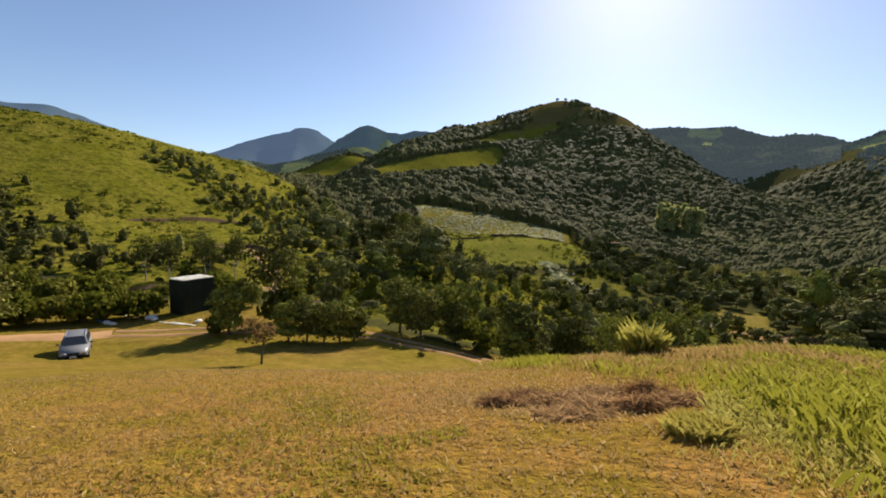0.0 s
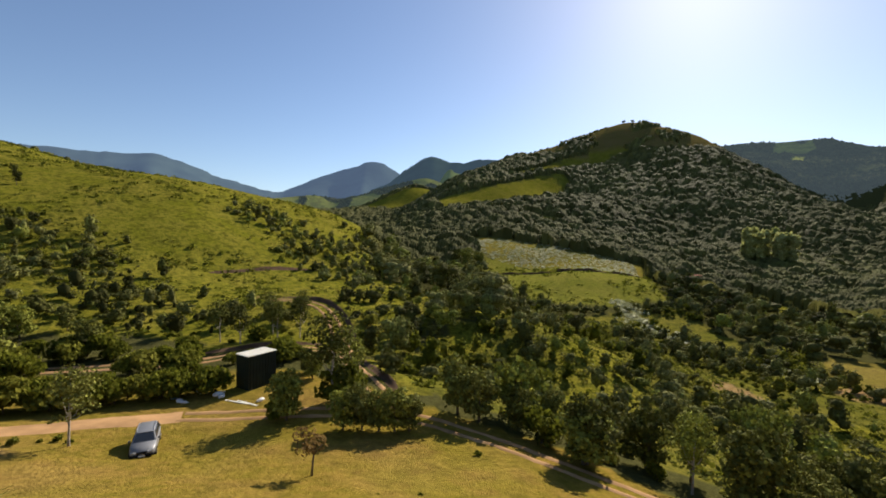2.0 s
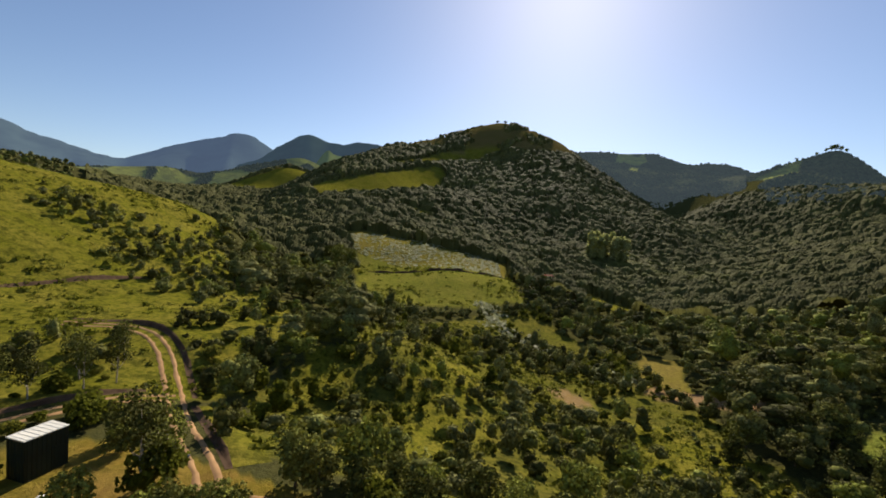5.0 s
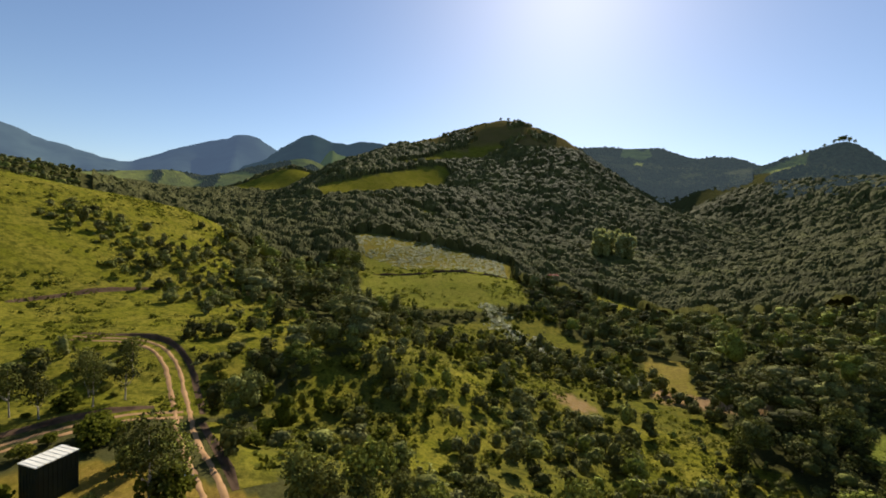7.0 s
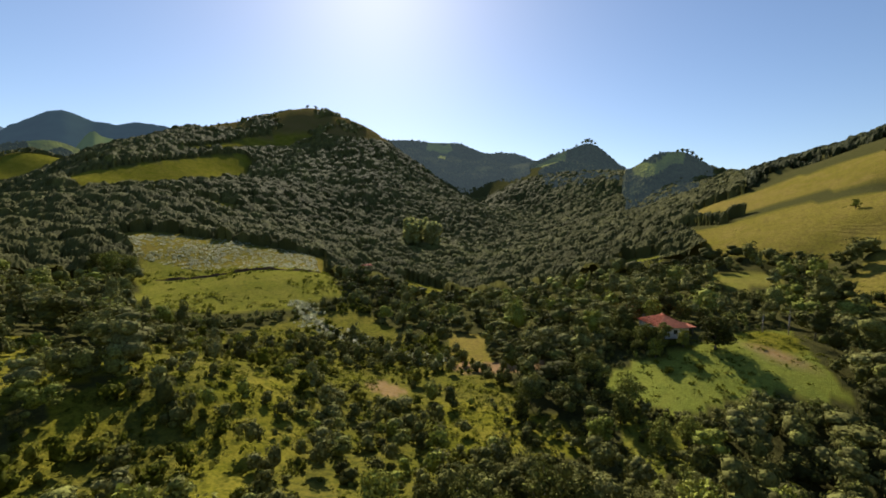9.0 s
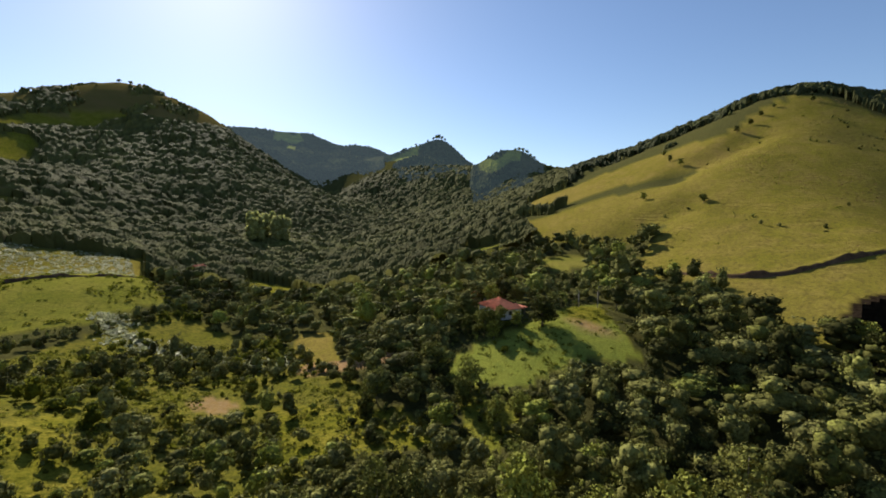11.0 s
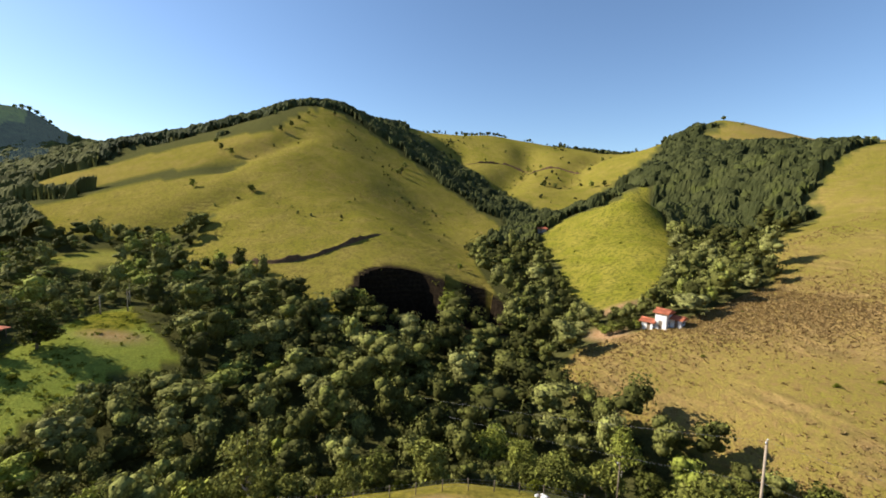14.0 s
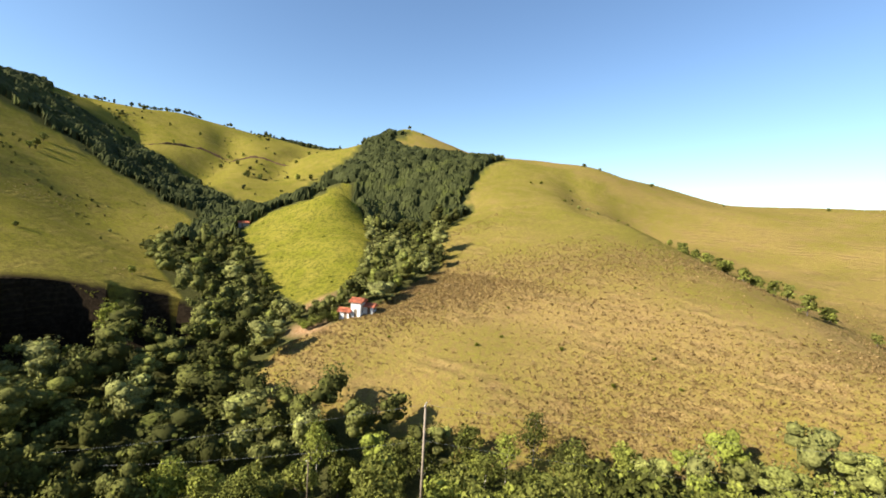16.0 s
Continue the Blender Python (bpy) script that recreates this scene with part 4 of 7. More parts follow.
def canopy(name, label, first, last, start, end, rings, mat, size=1.0):
    """Closed woods: crown beside crown, each a dome of its own height and tint."""
    rng = np.random.RandomState(53)
    a = np.radians(np.arange(first, last, 0.15))
    r = np.geomspace(start, end, rings)
    gr, ga = np.meshgrid(r, a, indexing="ij")
    jit = rng.uniform(-0.35, 0.35, gr.shape)
    x, y = 9 + gr * np.sin(ga + jit * 0.0024), 1 + gr * np.cos(ga + jit * 0.0024)
    shape = x.shape
    _, _, wood, soil, _ = cover(x.ravel(), y.ravel())
    on = ((wood > 0.4) & (soil < 0.3)).reshape(shape)
    open_ = (land(x, y) > 160) & (x < 420) & (y > 690) & (wave(x / 13, y / 13, 57) + 0.5 * wave(x / 5, y / 5, 58) > -0.15)
    open_ |= wave(x / 22, y / 22, 59) + 0.6 * wave(x / 7, y / 7, 60) > 1.55
    open_ |= (x > 255) & (x < 405) & (y > 22) & (y < 150) & (wave(x / 8, y / 8, 61) + 0.5 * wave(x / 3, y / 3, 62) > -0.35)
    on &= ~open_
    # the wood's edge is broken, and its outer trees are lower
    depth, core = np.zeros(shape), on.copy()
    for _ in range(7):
        depth += core
        core[1:-1, 1:-1] &= core[:-2, 1:-1] & core[2:, 1:-1] & core[1:-1, :-2] & core[1:-1, 2:]
    ragged = wave(x / 6, y / 6, 63) + 0.7 * wave(x / 2.4, y / 2.4, 64) + 0.5 * rng.normal(size=shape)
    on &= (depth >= 7) | (size >= 1) | (ragged < 0.28 * depth - 0.75)
    outer = np.clip(0.4 + 0.085 * depth, 0, 1) if size < 1 else 1.0
    # one tree to a cell
    high, tint = np.full(shape, 0.6), np.zeros(shape)
    cell = 5.6 * size
    cx, cy = np.floor(x / cell).astype(int), np.floor(y / cell).astype(int)
    for ox in (-1, 0, 1):
        for oy in (-1, 0, 1):
            ix, iy = cx + ox, cy + oy
            seed = (ix * 73856093 ^ iy * 19349663) & 0xFFFFFF
            u = [((seed * k + 12345 * k) % 100003) / 100003.0 for k in (7919, 104729, 15485, 49979, 86028)]
            tx, ty = (ix + 0.15 + 0.7 * u[0]) * cell, (iy + 0.15 + 0.7 * u[1]) * cell
            wide, tall = size * (2.2 + 4.2 * u[2] ** 1.8), size * (2.4 + 2.4 * u[2] + 3.4 * u[3] ** 1.6)
            d = np.hypot(x - tx, y - ty) / wide
            h = np.where(d < 1, tall * (0.48 + 0.52 * np.sqrt(np.clip(1 - d * d, 0, 1))), 0.6)
            tint = np.where(h > high, u[4], tint)
            high = np.maximum(high, h)
    high = high * outer + rng.uniform(-0.5, 0.5, shape) + 0.5 * wave(x / 1.5, y / 1.5, 55)
    edge = on.copy()
    edge[1:-1, 1:-1] &= on[:-2, 1:-1] & on[2:, 1:-1] & on[1:-1, :-2] & on[1:-1, 2:]
    top = land(x, y)
    z = top + np.where(edge, high, -0.5)
    seen = seen_from_air(x.ravel(), y.ravel()).reshape(shape)
    use = on & seen
    n, m = shape
    i, j = np.meshgrid(np.arange(n - 1), np.arange(m - 1), indexing="ij")
    good = (use[:-1, :-1] & use[1:, :-1] & use[:-1, 1:] & use[1:, 1:]).ravel()
    k = (i * m + j).ravel()[good]
    quads = np.stack([k, k + 1, k + m + 1, k + m], 1)
    used = np.unique(quads)
    index = np.full(n * m, -1)
    index[used] = np.arange(len(used))
    tone = np.clip(0.15 + 0.7 * tint + 0.18 * wave(x / 40, y / 40, 56), 0, 1)
    verts = np.stack([x, y, z], -1).reshape(-1, 3)[used]
    me = fast_mesh(name, verts, index[quads], mat, {"tint": tone.ravel()[used]}, False)
    return tagged(new(name, me), label, "woodland", kind="stuff")


canopy("mountain_wood", "closed green woodland on the hazy mountain slopes", -31, 66, 226, 1010, 215, M_UPLAND_HAZED)
canopy("ridge_wood", "closed dark woodland in the folds between the pastures", 65.8, 165, 214, 760, 190, M_FOLDWOOD, 0.85)


# ---- shrubs of the green hill ----
def hill_shrubs():
    rng = np.random.RandomState(19)
    n = 9000
    x, y = rng.uniform(-230, 6, n), rng.uniform(50, 230, n)
    lies = inside(x, y, CLEAR["green_hill"])
    patch = wave(x / 11, y / 11, 41) + 0.5 * wave(x / 4, y / 4, 42)
    # thicker near the foot, along the stream side and towards the saddle
    want = -0.55 + 0.9 * np.clip((x + 75) / 60, 0, 1) + 0.8 * np.clip((88 - y) / 24, 0, 1) - 0.5 * np.clip((-90 - x) / 40, 0, 1) - 0.9 * np.clip((land(x, y) - 9) / 8, 0, 1)
    keepers = lies & (patch + rng.uniform(-0.45, 0.45, n) < want + 0.22)
    for pts in TRACKS.values():
        for q in along(pts, 2.0):
            keepers &= np.hypot(x - q[0], y - q[1]) > 3.0
    size = 0.16 + 0.62 * rng.uniform(0, 1, n) ** 2.0
    idx = np.where(keepers)[0]
    idx = idx[np.argsort(-size[idx])]
    idx = idx[thinned(np.stack([x[idx], y[idx]], 1), size[idx] * 3.6)]
    near = idx[np.argsort(np.hypot(x[idx] + 20, y[idx] - 50))]
    for i in near[:26]:
        kind = "shrub" if size[i] < 0.6 else "airy"
        plant(kind, x[i], y[i], float(size[i] * (2.0 if kind == "shrub" else 1.0)), rng.uniform(0, 360), "on the green slope", "shrubs of the green hill")
    rest = near[26:]
    woods("hill_scrub", "scattered shrubs and small trees on a green hillside", x[rest], y[rest], size[rest], SCRUB_FORMS, rng)
    # rough tufts all over the slope
    m = 15000
    tx_, ty_ = rng.uniform(-230, 0, m), rng.uniform(52, 215, m)
    on = inside(tx_, ty_, CLEAR["green_hill"]) & (wave(tx_ / 7, ty_ / 7, 46) + 0.7 * wave(tx_ / 2.5, ty_ / 2.5, 47) + rng.normal(size=m) * 0.35 > 0.05)
    woods("slope_tufts", "rough grass and fern tufts on a green hillside", tx_[on], ty_[on], (0.12 + 0.42 * rng.uniform(0, 1, m) ** 1.6)[on], BRUSH_FORMS, rng, M_SHRUBS)


hill_shrubs()

def valley_scrub():
    rng = np.random.RandomState(29)
    n = 6000
    x, y = rng.uniform(-16, 84, n), rng.uniform(38, 185, n)
    patch = wave(x / 9, y / 9, 43) + 0.5 * wave(x / 3.5, y / 3.5, 45) + rng.uniform(-0.25, 0.25, n)
    ok_ = inside(x, y, MIXED) & (patch < 0.14)
    for k in ("glade_d", "glade_e", "glade_f", "glade_b"):
        ok_ &= ~(inside(x, y, CLEAR[k]) & (rng.rand(n) < 0.8))
    for pts in TRACKS.values():
        for q in along(pts, 2.0):
            ok_ &= np.hypot(x - q[0], y - q[1]) > 2.6
    size = 0.16 + 0.75 * rng.uniform(0, 1, n) ** 2.6
    idx = np.where(ok_)[0]
    idx = idx[np.argsort(-size[idx])]
    idx = idx[thinned(np.stack([x[idx], y[idx]], 1), size[idx] * 3.4)]
    dark = size[idx] * 0.8 + 0.5 * wave(x[idx] / 6, y[idx] / 6, 44) + rng.normal(size=len(idx)) * 0.2 > 0.35
    big, idx = idx[dark], idx[~dark]
    woods("valley_thicket", "clumps of dark shrubs and small trees on the rough slope", x[big], y[big], size[big], SCRUB_FORMS, rng)
    m = 12000
    gx, gy = rng.uniform(-16, 84, m), rng.uniform(38, 185, m)
    on = inside(gx, gy, MIXED) & (np.hypot(gx, gy) < 150) & (wave(gx / 6, gy / 6, 48) + 0.7 * wave(gx / 2.2, gy / 2.2, 49) + rng.normal(size=m) * 0.35 > -0.1)
    woods("rough_tufts", "rough grass tufts on the slope below the track", gx[on], gy[on], (0.10 + 0.36 * rng.uniform(0, 1, m) ** 1.6)[on], BRUSH_FORMS, rng, M_SHRUBS)
    woods("valley_scrub", "bright green shrubs and saplings on the rough slope", x[idx], y[idx], size[idx], SCRUB_FORMS, rng, M_SHRUBS)


valley_scrub()

# a hedge of dense bushes behind the track, trees and undergrowth behind it
hedge = random.Random(5)
for i in range(27):
    t = i / 29
    hx, hy = -42 + 17.5 * t + hedge.uniform(-0.5, 0.5), 27.6 + 12.6 * t + hedge.uniform(-0.3, 0.9)
    plant("shrub", hx, hy + 0.6, hedge.uniform(0.95, 1.35), hedge.uniform(0, 360), "in the hedge behind the track", "hedge bushes behind the track")
for i in range(70):
    t = hedge.random()
    hx, hy = -56 + 32 * t + hedge.uniform(-1, 1), 30 + 14 * t + hedge.uniform(3.5, 13)
    if math.hypot(hx + 22.8, hy - 42.5) > 7.5 and min(np.hypot(*(q - (hx, hy))) for q in along(TRACKS["side_track"], 1.5)) > 2.4:
        plant("shrub", hx, hy, hedge.uniform(0.6, 1.5), hedge.uniform(0, 360), "behind the hedge", "undergrowth behind the hedge")
for i in range(5):
    hx, hy = hedge.uniform(-64, -44), hedge.uniform(46, 56)
    plant("bushy", hx, hy, hedge.uniform(0.5, 0.85), hedge.uniform(0, 360), "behind the hedge", "trees behind the hedge")
for hx, hy, s in ((-20.0, 46.8, 0.45), (-18.6, 45.2, 0.45)):
    plant("bushy", hx, hy, s, hx * 50, label="dense green bush beside the hut")

# trees and bushes by the lawn
plant("bushy", -16.3, 35.0, 0.66, 20, label="leafy mango tree with dense crown beside the track")
plant("airy", -13.9, 38.9, 1.0, 75, label="grey-green young tree behind the mango tree")
plant("shrub", -13.4, 39.6, 1.5, 15, label="dense grey-green shrub beside the farm track")
plant("airy", -13.0, 41.2, 0.8, 130, label="thin young tree beside the farm track")
plant("shrub", -17.2, 35.2, 0.8, 60, label="dense dark shrub under the mango tree")
for hx, hy, s in ((-11.2, 34.2, 0.55), (-9.8, 34.5, 0.62), (-8.5, 34.7, 0.54), (-7.3, 35.0, 0.6), (-6.2, 35.5, 0.5)):
    plant("bushy", hx, hy, s, hx * 30, label="dense dark bush at the lawn's edge", stretch=0.95)
plant("bushy", -2.8, 40.8, 0.85, 40, label="dark leafy tree beside the wheel ruts")
plant("bushy", -0.8, 39.9, 0.72, 140, label="dark rounded tree beside the wheel ruts")
plant("bushy", 2.4, 39.6, 0.62, 240, label="dark leafy tree beside the wheel ruts")
plant("shrub", 4.4, 37.6, 1.3, 90, label="dark shrub beside the wheel ruts")
plant("bushy", 7.4, 34.6, 0.80, 60, label="dense dark bushy tree beside the wheel ruts", stretch=1.02)
plant("airy", -27.6, 27.0, 0.66, 300, label="slender pale-trunked tree on the lawn's edge")
plant("round", -38.8, 28.6, 1.1, 140, label="dark tall tree beside the orange track")
plant("broad", -42.0, 26.0, 1.0, 40, label="dark leafy tree beside the orange track")
for i in range(9):
    hx = -34.5 + i * 0.8
    plant("low_shrub", hx, 24.2 + 0.42 * i + hedge.uniform(-0.4, 0.4), hedge.uniform(0.22, 0.42), hedge.uniform(0, 360), "along the track's verge", "low bushes along the track")
for bx, by, bs in ((-0.6, 32.4, 0.3), (3.4, 26.6, 0.14), (-5.4, 23.4, 0.12), (-3.3, 24.2, 0.16)):
    plant("low_shrub", bx, by, bs, 20, "on the mown lawn", "small tufts on the lawn")


def sapling():
    """The young tree on the lawn, with a bent bare stem and a thin crown."""
    ob = thing("sapling", "young lawn tree with thin stem and sparse crown", "tree", on_ground(-9.9, 25.4))
    v, f = joined([tube([(0, 0, -0.2), (0.06, 0, 0.7), (0.12, 0.05, 1.4), (0.1, 0, 2.0)], [0.075, 0.06, 0.05, 0.03], 7),
                   tube([(0.1, 0.03, 1.2), (0.5, 0.2, 1.7), (0.8, 0.3, 2.2)], [0.035, 0.025, 0.012], 5),
                   tube([(0.1, 0.03, 1.35), (-0.3, 0.1, 1.8), (-0.7, 0.1, 2.4)], [0.035, 0.025, 0.012], 5)])
    part("trunk", mesh_of("trunk", v, f, M_BARK, True), ob)
    crown, _ = crown_mesh("crown", 77, 2.7, 1.5, 1.15, 9, 300, 0.20, M_RED)
    part("crown", crown, ob, "thin crown of reddish young leaves")


sapling()
far_trees = random.Random(9)
# lone trees on the crests
for x, y, s in ((243, 905, 1.6), (262, 912, 1.7), (272, 900, 1.4), (285, 890, 1.3), (205, 874, 1.0), (172, 862, 1.6), (160, 858, 0.9), (130, 846, 0.7), (90, 836, 1.5), (78, 832, 1.5), (66, 828, 1.2), (20, 806, 0.8),
                (352, -340, 1.0), (330, -338, 0.7), (228, -326, 0.9), (222, -322, 0.9), (205, -292, 0.8), (150, -325, 0.8), (140, -330, 0.6), (110, -356, 0.8), (66, -380, 0.6), (8, -384, 0.7)):
    k = far_trees.choice(["far_round", "far_broad", "far_broad"])
    plant(k, x, y, s * 0.8, far_trees.uniform(0, 360), "on a bare crest", "lone trees on the crests", sink=0.9, stretch=0.75)
# bushes and low trees dotted over the pastures
for x, y, s in ((196, -236, 0.9), (192, -232, 0.8), (150, -246, 0.9), (146, -252, 1.1), (116, -222, 0.9), (84, -212, 0.8), (78, -206, 0.7), (96, -92, 0.35), (84, -88, 0.3), (70, -96, 0.4), (64, -84, 0.45), (52, -88, 0.5), (66, -78, 0.5), (36, -94, 0.4), (92, -60, 0.4), (84, -70, 0.4),
                (112, -128, 0.3), (100, -150, 0.3), (60, -130, 0.35), (128, -190, 0.3), (40, -84, 0.5), (30, -88, 0.5), (48, -120, 0.35)):
    plant("low_shrub", x, y, s, far_trees.uniform(0, 360), "on the dry hillside", "bushes on the dry hill")
for x, y, s in ((392, 4, 0.8), (372, 30, 0.8), (384, 24, 0.7), (356, 34, 0.9), (345, 40, 0.9), (318, -42, 0.9), (330, -46, 1.0), (308, -38, 0.8), (240, 40, 0.9), (300, 62, 0.9), (310, 70, 0.8), (330, 78, 0.8), (248, 68, 0.9), (196, -22, 0.4), (232, -8, 0.35),
                (440, -190, 0.9), (436, -202, 0.8), (410, -170, 1.0), (400, -180, 1.0), (360, -170, 1.1), (352, -176, 1.0), (320, -190, 1.1), (312, -196, 1.0), (480, -180, 0.8), (500, -160, 0.8), (460, -150, 0.7), (390, -230, 0.8), (400, -250, 0.9), (168, -44, 0.6)):
    plant(far_trees.choice(["far_broad", "far_round"]), x, y, s * 0.75, far_trees.uniform(0, 360), "on the pasture", "trees dotted over the pastures")
# thicket in the fold of the dry hill
for i in range(34):
    t = far_trees.random()
    x, y = 66 - 62 * t + far_trees.uniform(-5, 5), -232 + 104 * t + far_trees.uniform(-6, 6)
    plant(far_trees.choice(["far_broad", "far_round"]), x, y, far_trees.uniform(0.4, 0.8), far_trees.uniform(0, 360), "in a hillside fold", "thicket in the hillside fold")
# silvery scrub above the valley field, a great dark tree and a bamboo grove
srng = np.random.RandomState(37)
sx, sy = srng.uniform(-22, 84, 5200), srng.uniform(226, 296, 5200)
sok = inside(sx, sy, CLEAR["scrub"]) & (wave(sx / 6, sy / 6, 67) + srng.normal(size=5200) * 0.5 > -0.3)
woods("silver_scrub", "pale silvery shrubs in a strip above the field", sx[sok], sy[sok], srng.uniform(0.2, 0.5, 5200)[sok], BRUSH_FORMS, srng, M_PALE)
strip = along(((49, 176), (47, 160), (49, 146), (55, 136), (60, 125), (66, 112), (70, 104)), 0.16)
woods("silver_strip", "pale silvery shrubs in a strip towards the stream", strip[:, 0] + srng.normal(size=len(strip)) * 2.6, strip[:, 1] + srng.normal(size=len(strip)) * 2.6, srng.uniform(0.25, 0.6, len(strip)), BRUSH_FORMS, srng, M_PALE)
fx_, fy_ = srng.uniform(-8, 72, 2600), srng.uniform(168, 236, 2600)
fon = inside(fx_, fy_, CLEAR["field"]) & (wave(fx_ / 8, fy_ / 8, 66) + srng.normal(size=2600) * 0.5 > 0.15)
woods("field_shrubs", "low green shrubs scattered over the valley field", fx_[fon], fy_[fon], (0.15 + 0.6 * srng.uniform(0, 1, 2600) ** 3)[fon], BRUSH_FORMS, srng, M_SHRUBS)
for x, y, s in ((-15, 222, 1.7), (-9, 224, 1.5), (-20, 226, 1.4), (-12, 216, 1.2)):
    plant("round", x, y, s, x * 20, label="great dark evergreen tree beside the valley field")
for k in range(16):
    x, y = 198 + far_trees.uniform(-17, 17), 352 + far_trees.uniform(-9, 9)
    plant("bamboo", x, y, far_trees.uniform(2.0, 2.7), k * 40, label="tall light green bamboo clump in the valley wood", group="bamboo clumps")
gx_, gy_ = srng.uniform(44, 134, 9000), srng.uniform(28, 92, 9000)
gon = np.zeros(9000, bool)
for key in ("farm_lawn", "glade_b", "glade_c", "glade_e"):
    gon |= inside(gx_, gy_, CLEAR[key])
gon &= wave(gx_ / 5, gy_ / 5, 68) + srng.normal(size=9000) * 0.5 > 0.1
woods("meadow_tufts", "rank green tufts over the stream meadows", gx_[gon], gy_[gon], (0.08 + 0.3 * srng.uniform(0, 1, 9000) ** 3)[gon], BRUSH_FORMS, srng, M_SHRUBS)
px_, py_ = srng.uniform(120, 400, 9000), srng.uniform(-180, 140, 9000)
pon = (inside(px_, py_, CLEAR["bright_slope"]) & (wave(px_ / 6, py_ / 6, 70) + srng.normal(size=9000) * 0.5 > -0.2)) | (inside(px_, py_, CLEAR["smooth_hill"]) & (wave(px_ / 11, py_ / 11, 71) + srng.normal(size=9000) * 0.4 > 0.75))
woods("pasture_tufts", "rank tufts and low bushes on the pastures", px_[pon], py_[pon], (0.08 + 0.34 * srng.uniform(0, 1, 9000) ** 3)[pon], BRUSH_FORMS, srng, M_SHRUBS)
# the round garden tree and palms near the farm
plant("bushy", 105.8, 51.5, 1.6, 30, label="large round dark tree on the farm lawn", stretch=0.72)
for x, y, s in ((101.5, 66.5, 0.72), (99.5, 63.5, 0.5), (103, 70.5, 0.85), (98.5, 68.5, 0.8), (97, 64.8, 0.55), (114, 71, 1.15), (113, 76, 1.2), (118, 66, 1.0), (117, 60, 0.85), (120, 56, 0.7), (110, 78, 1.1), (104, 75, 0.9)):
    plant("bushy", x, y, s, x * 31, "close to the farmhouse", "garden trees round the farmhouse", stretch=0.9)
for x, y, s in ((100.5, 60.6, 0.8), (102.4, 59.2, 0.7), (103.8, 57.6, 0.6), (98.8, 61.6, 0.8)):
    plant("shrub", x, y, s, x * 17, "below the farmhouse", "shrubs below the farmhouse")
for x, y, s in ((100.6, 60.4, 0.95), (103.2, 57.0, 0.62), (98.8, 63.4, 1.0), (97.0, 59.6, 0.7), (101.6, 62.6, 0.6)):
    plant("bushy", x, y, s, x * 23, "before the farmhouse", "garden trees round the farmhouse")
plant("low_shrub", 97, 50, 0.9, 0, label="low green bush on the farm meadow")
plant("low_shrub", 93, 54, 1.0, 50, label="low green bush on the farm meadow")


def palm(x, y, tall, turn, label):
    """A palm: a ringed stem and arching fronds."""
    ob = thing("palm_tree", label, "palm", on_ground(x, y, turn), "palms by the houses")
    v, f = tube([(0, 0, -0.2), (0.05, 0, tall * 0.5), (0, 0.05, tall)], [0.16, 0.12, 0.10], 8)
    part("trunk", mesh_of("trunk", v, f, M_PALE_BARK, True), ob)
    fv, ff = [], []
    rng = random.Random(int(x * 7 + y))
    for k in range(13):
        a, lift = k * 2.4, rng.uniform(0.2, 1.1)
        d = Vector((math.cos(a), math.sin(a), 0))
        side = Vector((-d.y, d.x, 0))
        for q in range(9):
            t0 = q / 9
            c = Vector((0, 0, tall)) + d * (t0 * 2.1) + Vector((0, 0, lift * t0 * 1.6 - 1.9 * t0 * t0))
            for sgn in (-1, 1):
                n = len(fv)
                tip = c + side * sgn * 0.55 * math.sin(math.pi * (0.15 + 0.8 * t0)) + d * 0.35 - Vector((0, 0, 0.22))
                fv += [c, c + d * 0.14, tip]
                ff.append((n, n + 1, n + 2))
    part("fronds", mesh_of("fronds", fv, ff, M_LEAF), ob, "arching green palm fronds")


for px, py, ph, pt in ((127, 46, 5, 0), (130, 42, 6, 40), (124, 50, 4.5, 80), (133, 48, 5, 10)):
    palm(px, py, ph, pt, "palm tree with arching green fronds by the farm")


for k, (x, y, s) in enumerate(((101.5, -68.4, 0.42), (102.6, -67.0, 0.5), (103.6, -65.6, 0.46), (104.4, -64.0, 0.52), (105.6, -62.8, 0.48), (103.2, -69.4, 0.5), (104.8, -67.6, 0.55), (106.2, -65.4, 0.52), (107.4, -63.4, 0.5))):
    plant("big_leaf", x, y, s, k * 61, label="banana clump with broad bright green leaves", group="banana clumps by the cottage")


# ---- mown lawn, rank grass, straw ----
def blades(name, label, rng, x, y, tall, lean, wide, mat, category="grass"):
    """Grass: each blade one bent leaf of two triangles' width."""
    n = len(x)
    z = land(x, y)
    a = rng.uniform(0, 6.28, n)
    h = np.abs(tall) * rng.uniform(0.5, 1.3, n)
    l = lean * h * rng.uniform(0.2, 1.2, n)
    w = wide * rng.uniform(0.6, 1.4, n)
    dx, dy = np.cos(a), np.sin(a)
    b = rng.uniform(0, 6.28, n)
    sx, sy = np.cos(b) * w, np.sin(b) * w
    p0 = np.stack([x - sx, y - sy, z - 0.01], 1)
    p1 = np.stack([x + sx, y + sy, z - 0.01], 1)
    p2 = np.stack([x + dx * l * 0.4 + sx * 0.7, y + dy * l * 0.4 + sy * 0.7, z + h * 0.6], 1)
    p3 = np.stack([x + dx * l, y + dy * l, z + h * (1 - 0.25 * np.minimum(lean, 1))], 1)
    v = np.stack([p0, p1, p2, p3], 1).reshape(-1, 3)
    return tagged(new(name, fast_mesh(name, v, np.arange(4 * n).reshape(-1, 4), mat)), label, category, kind="stuff")


grng = np.random.RandomState(3)


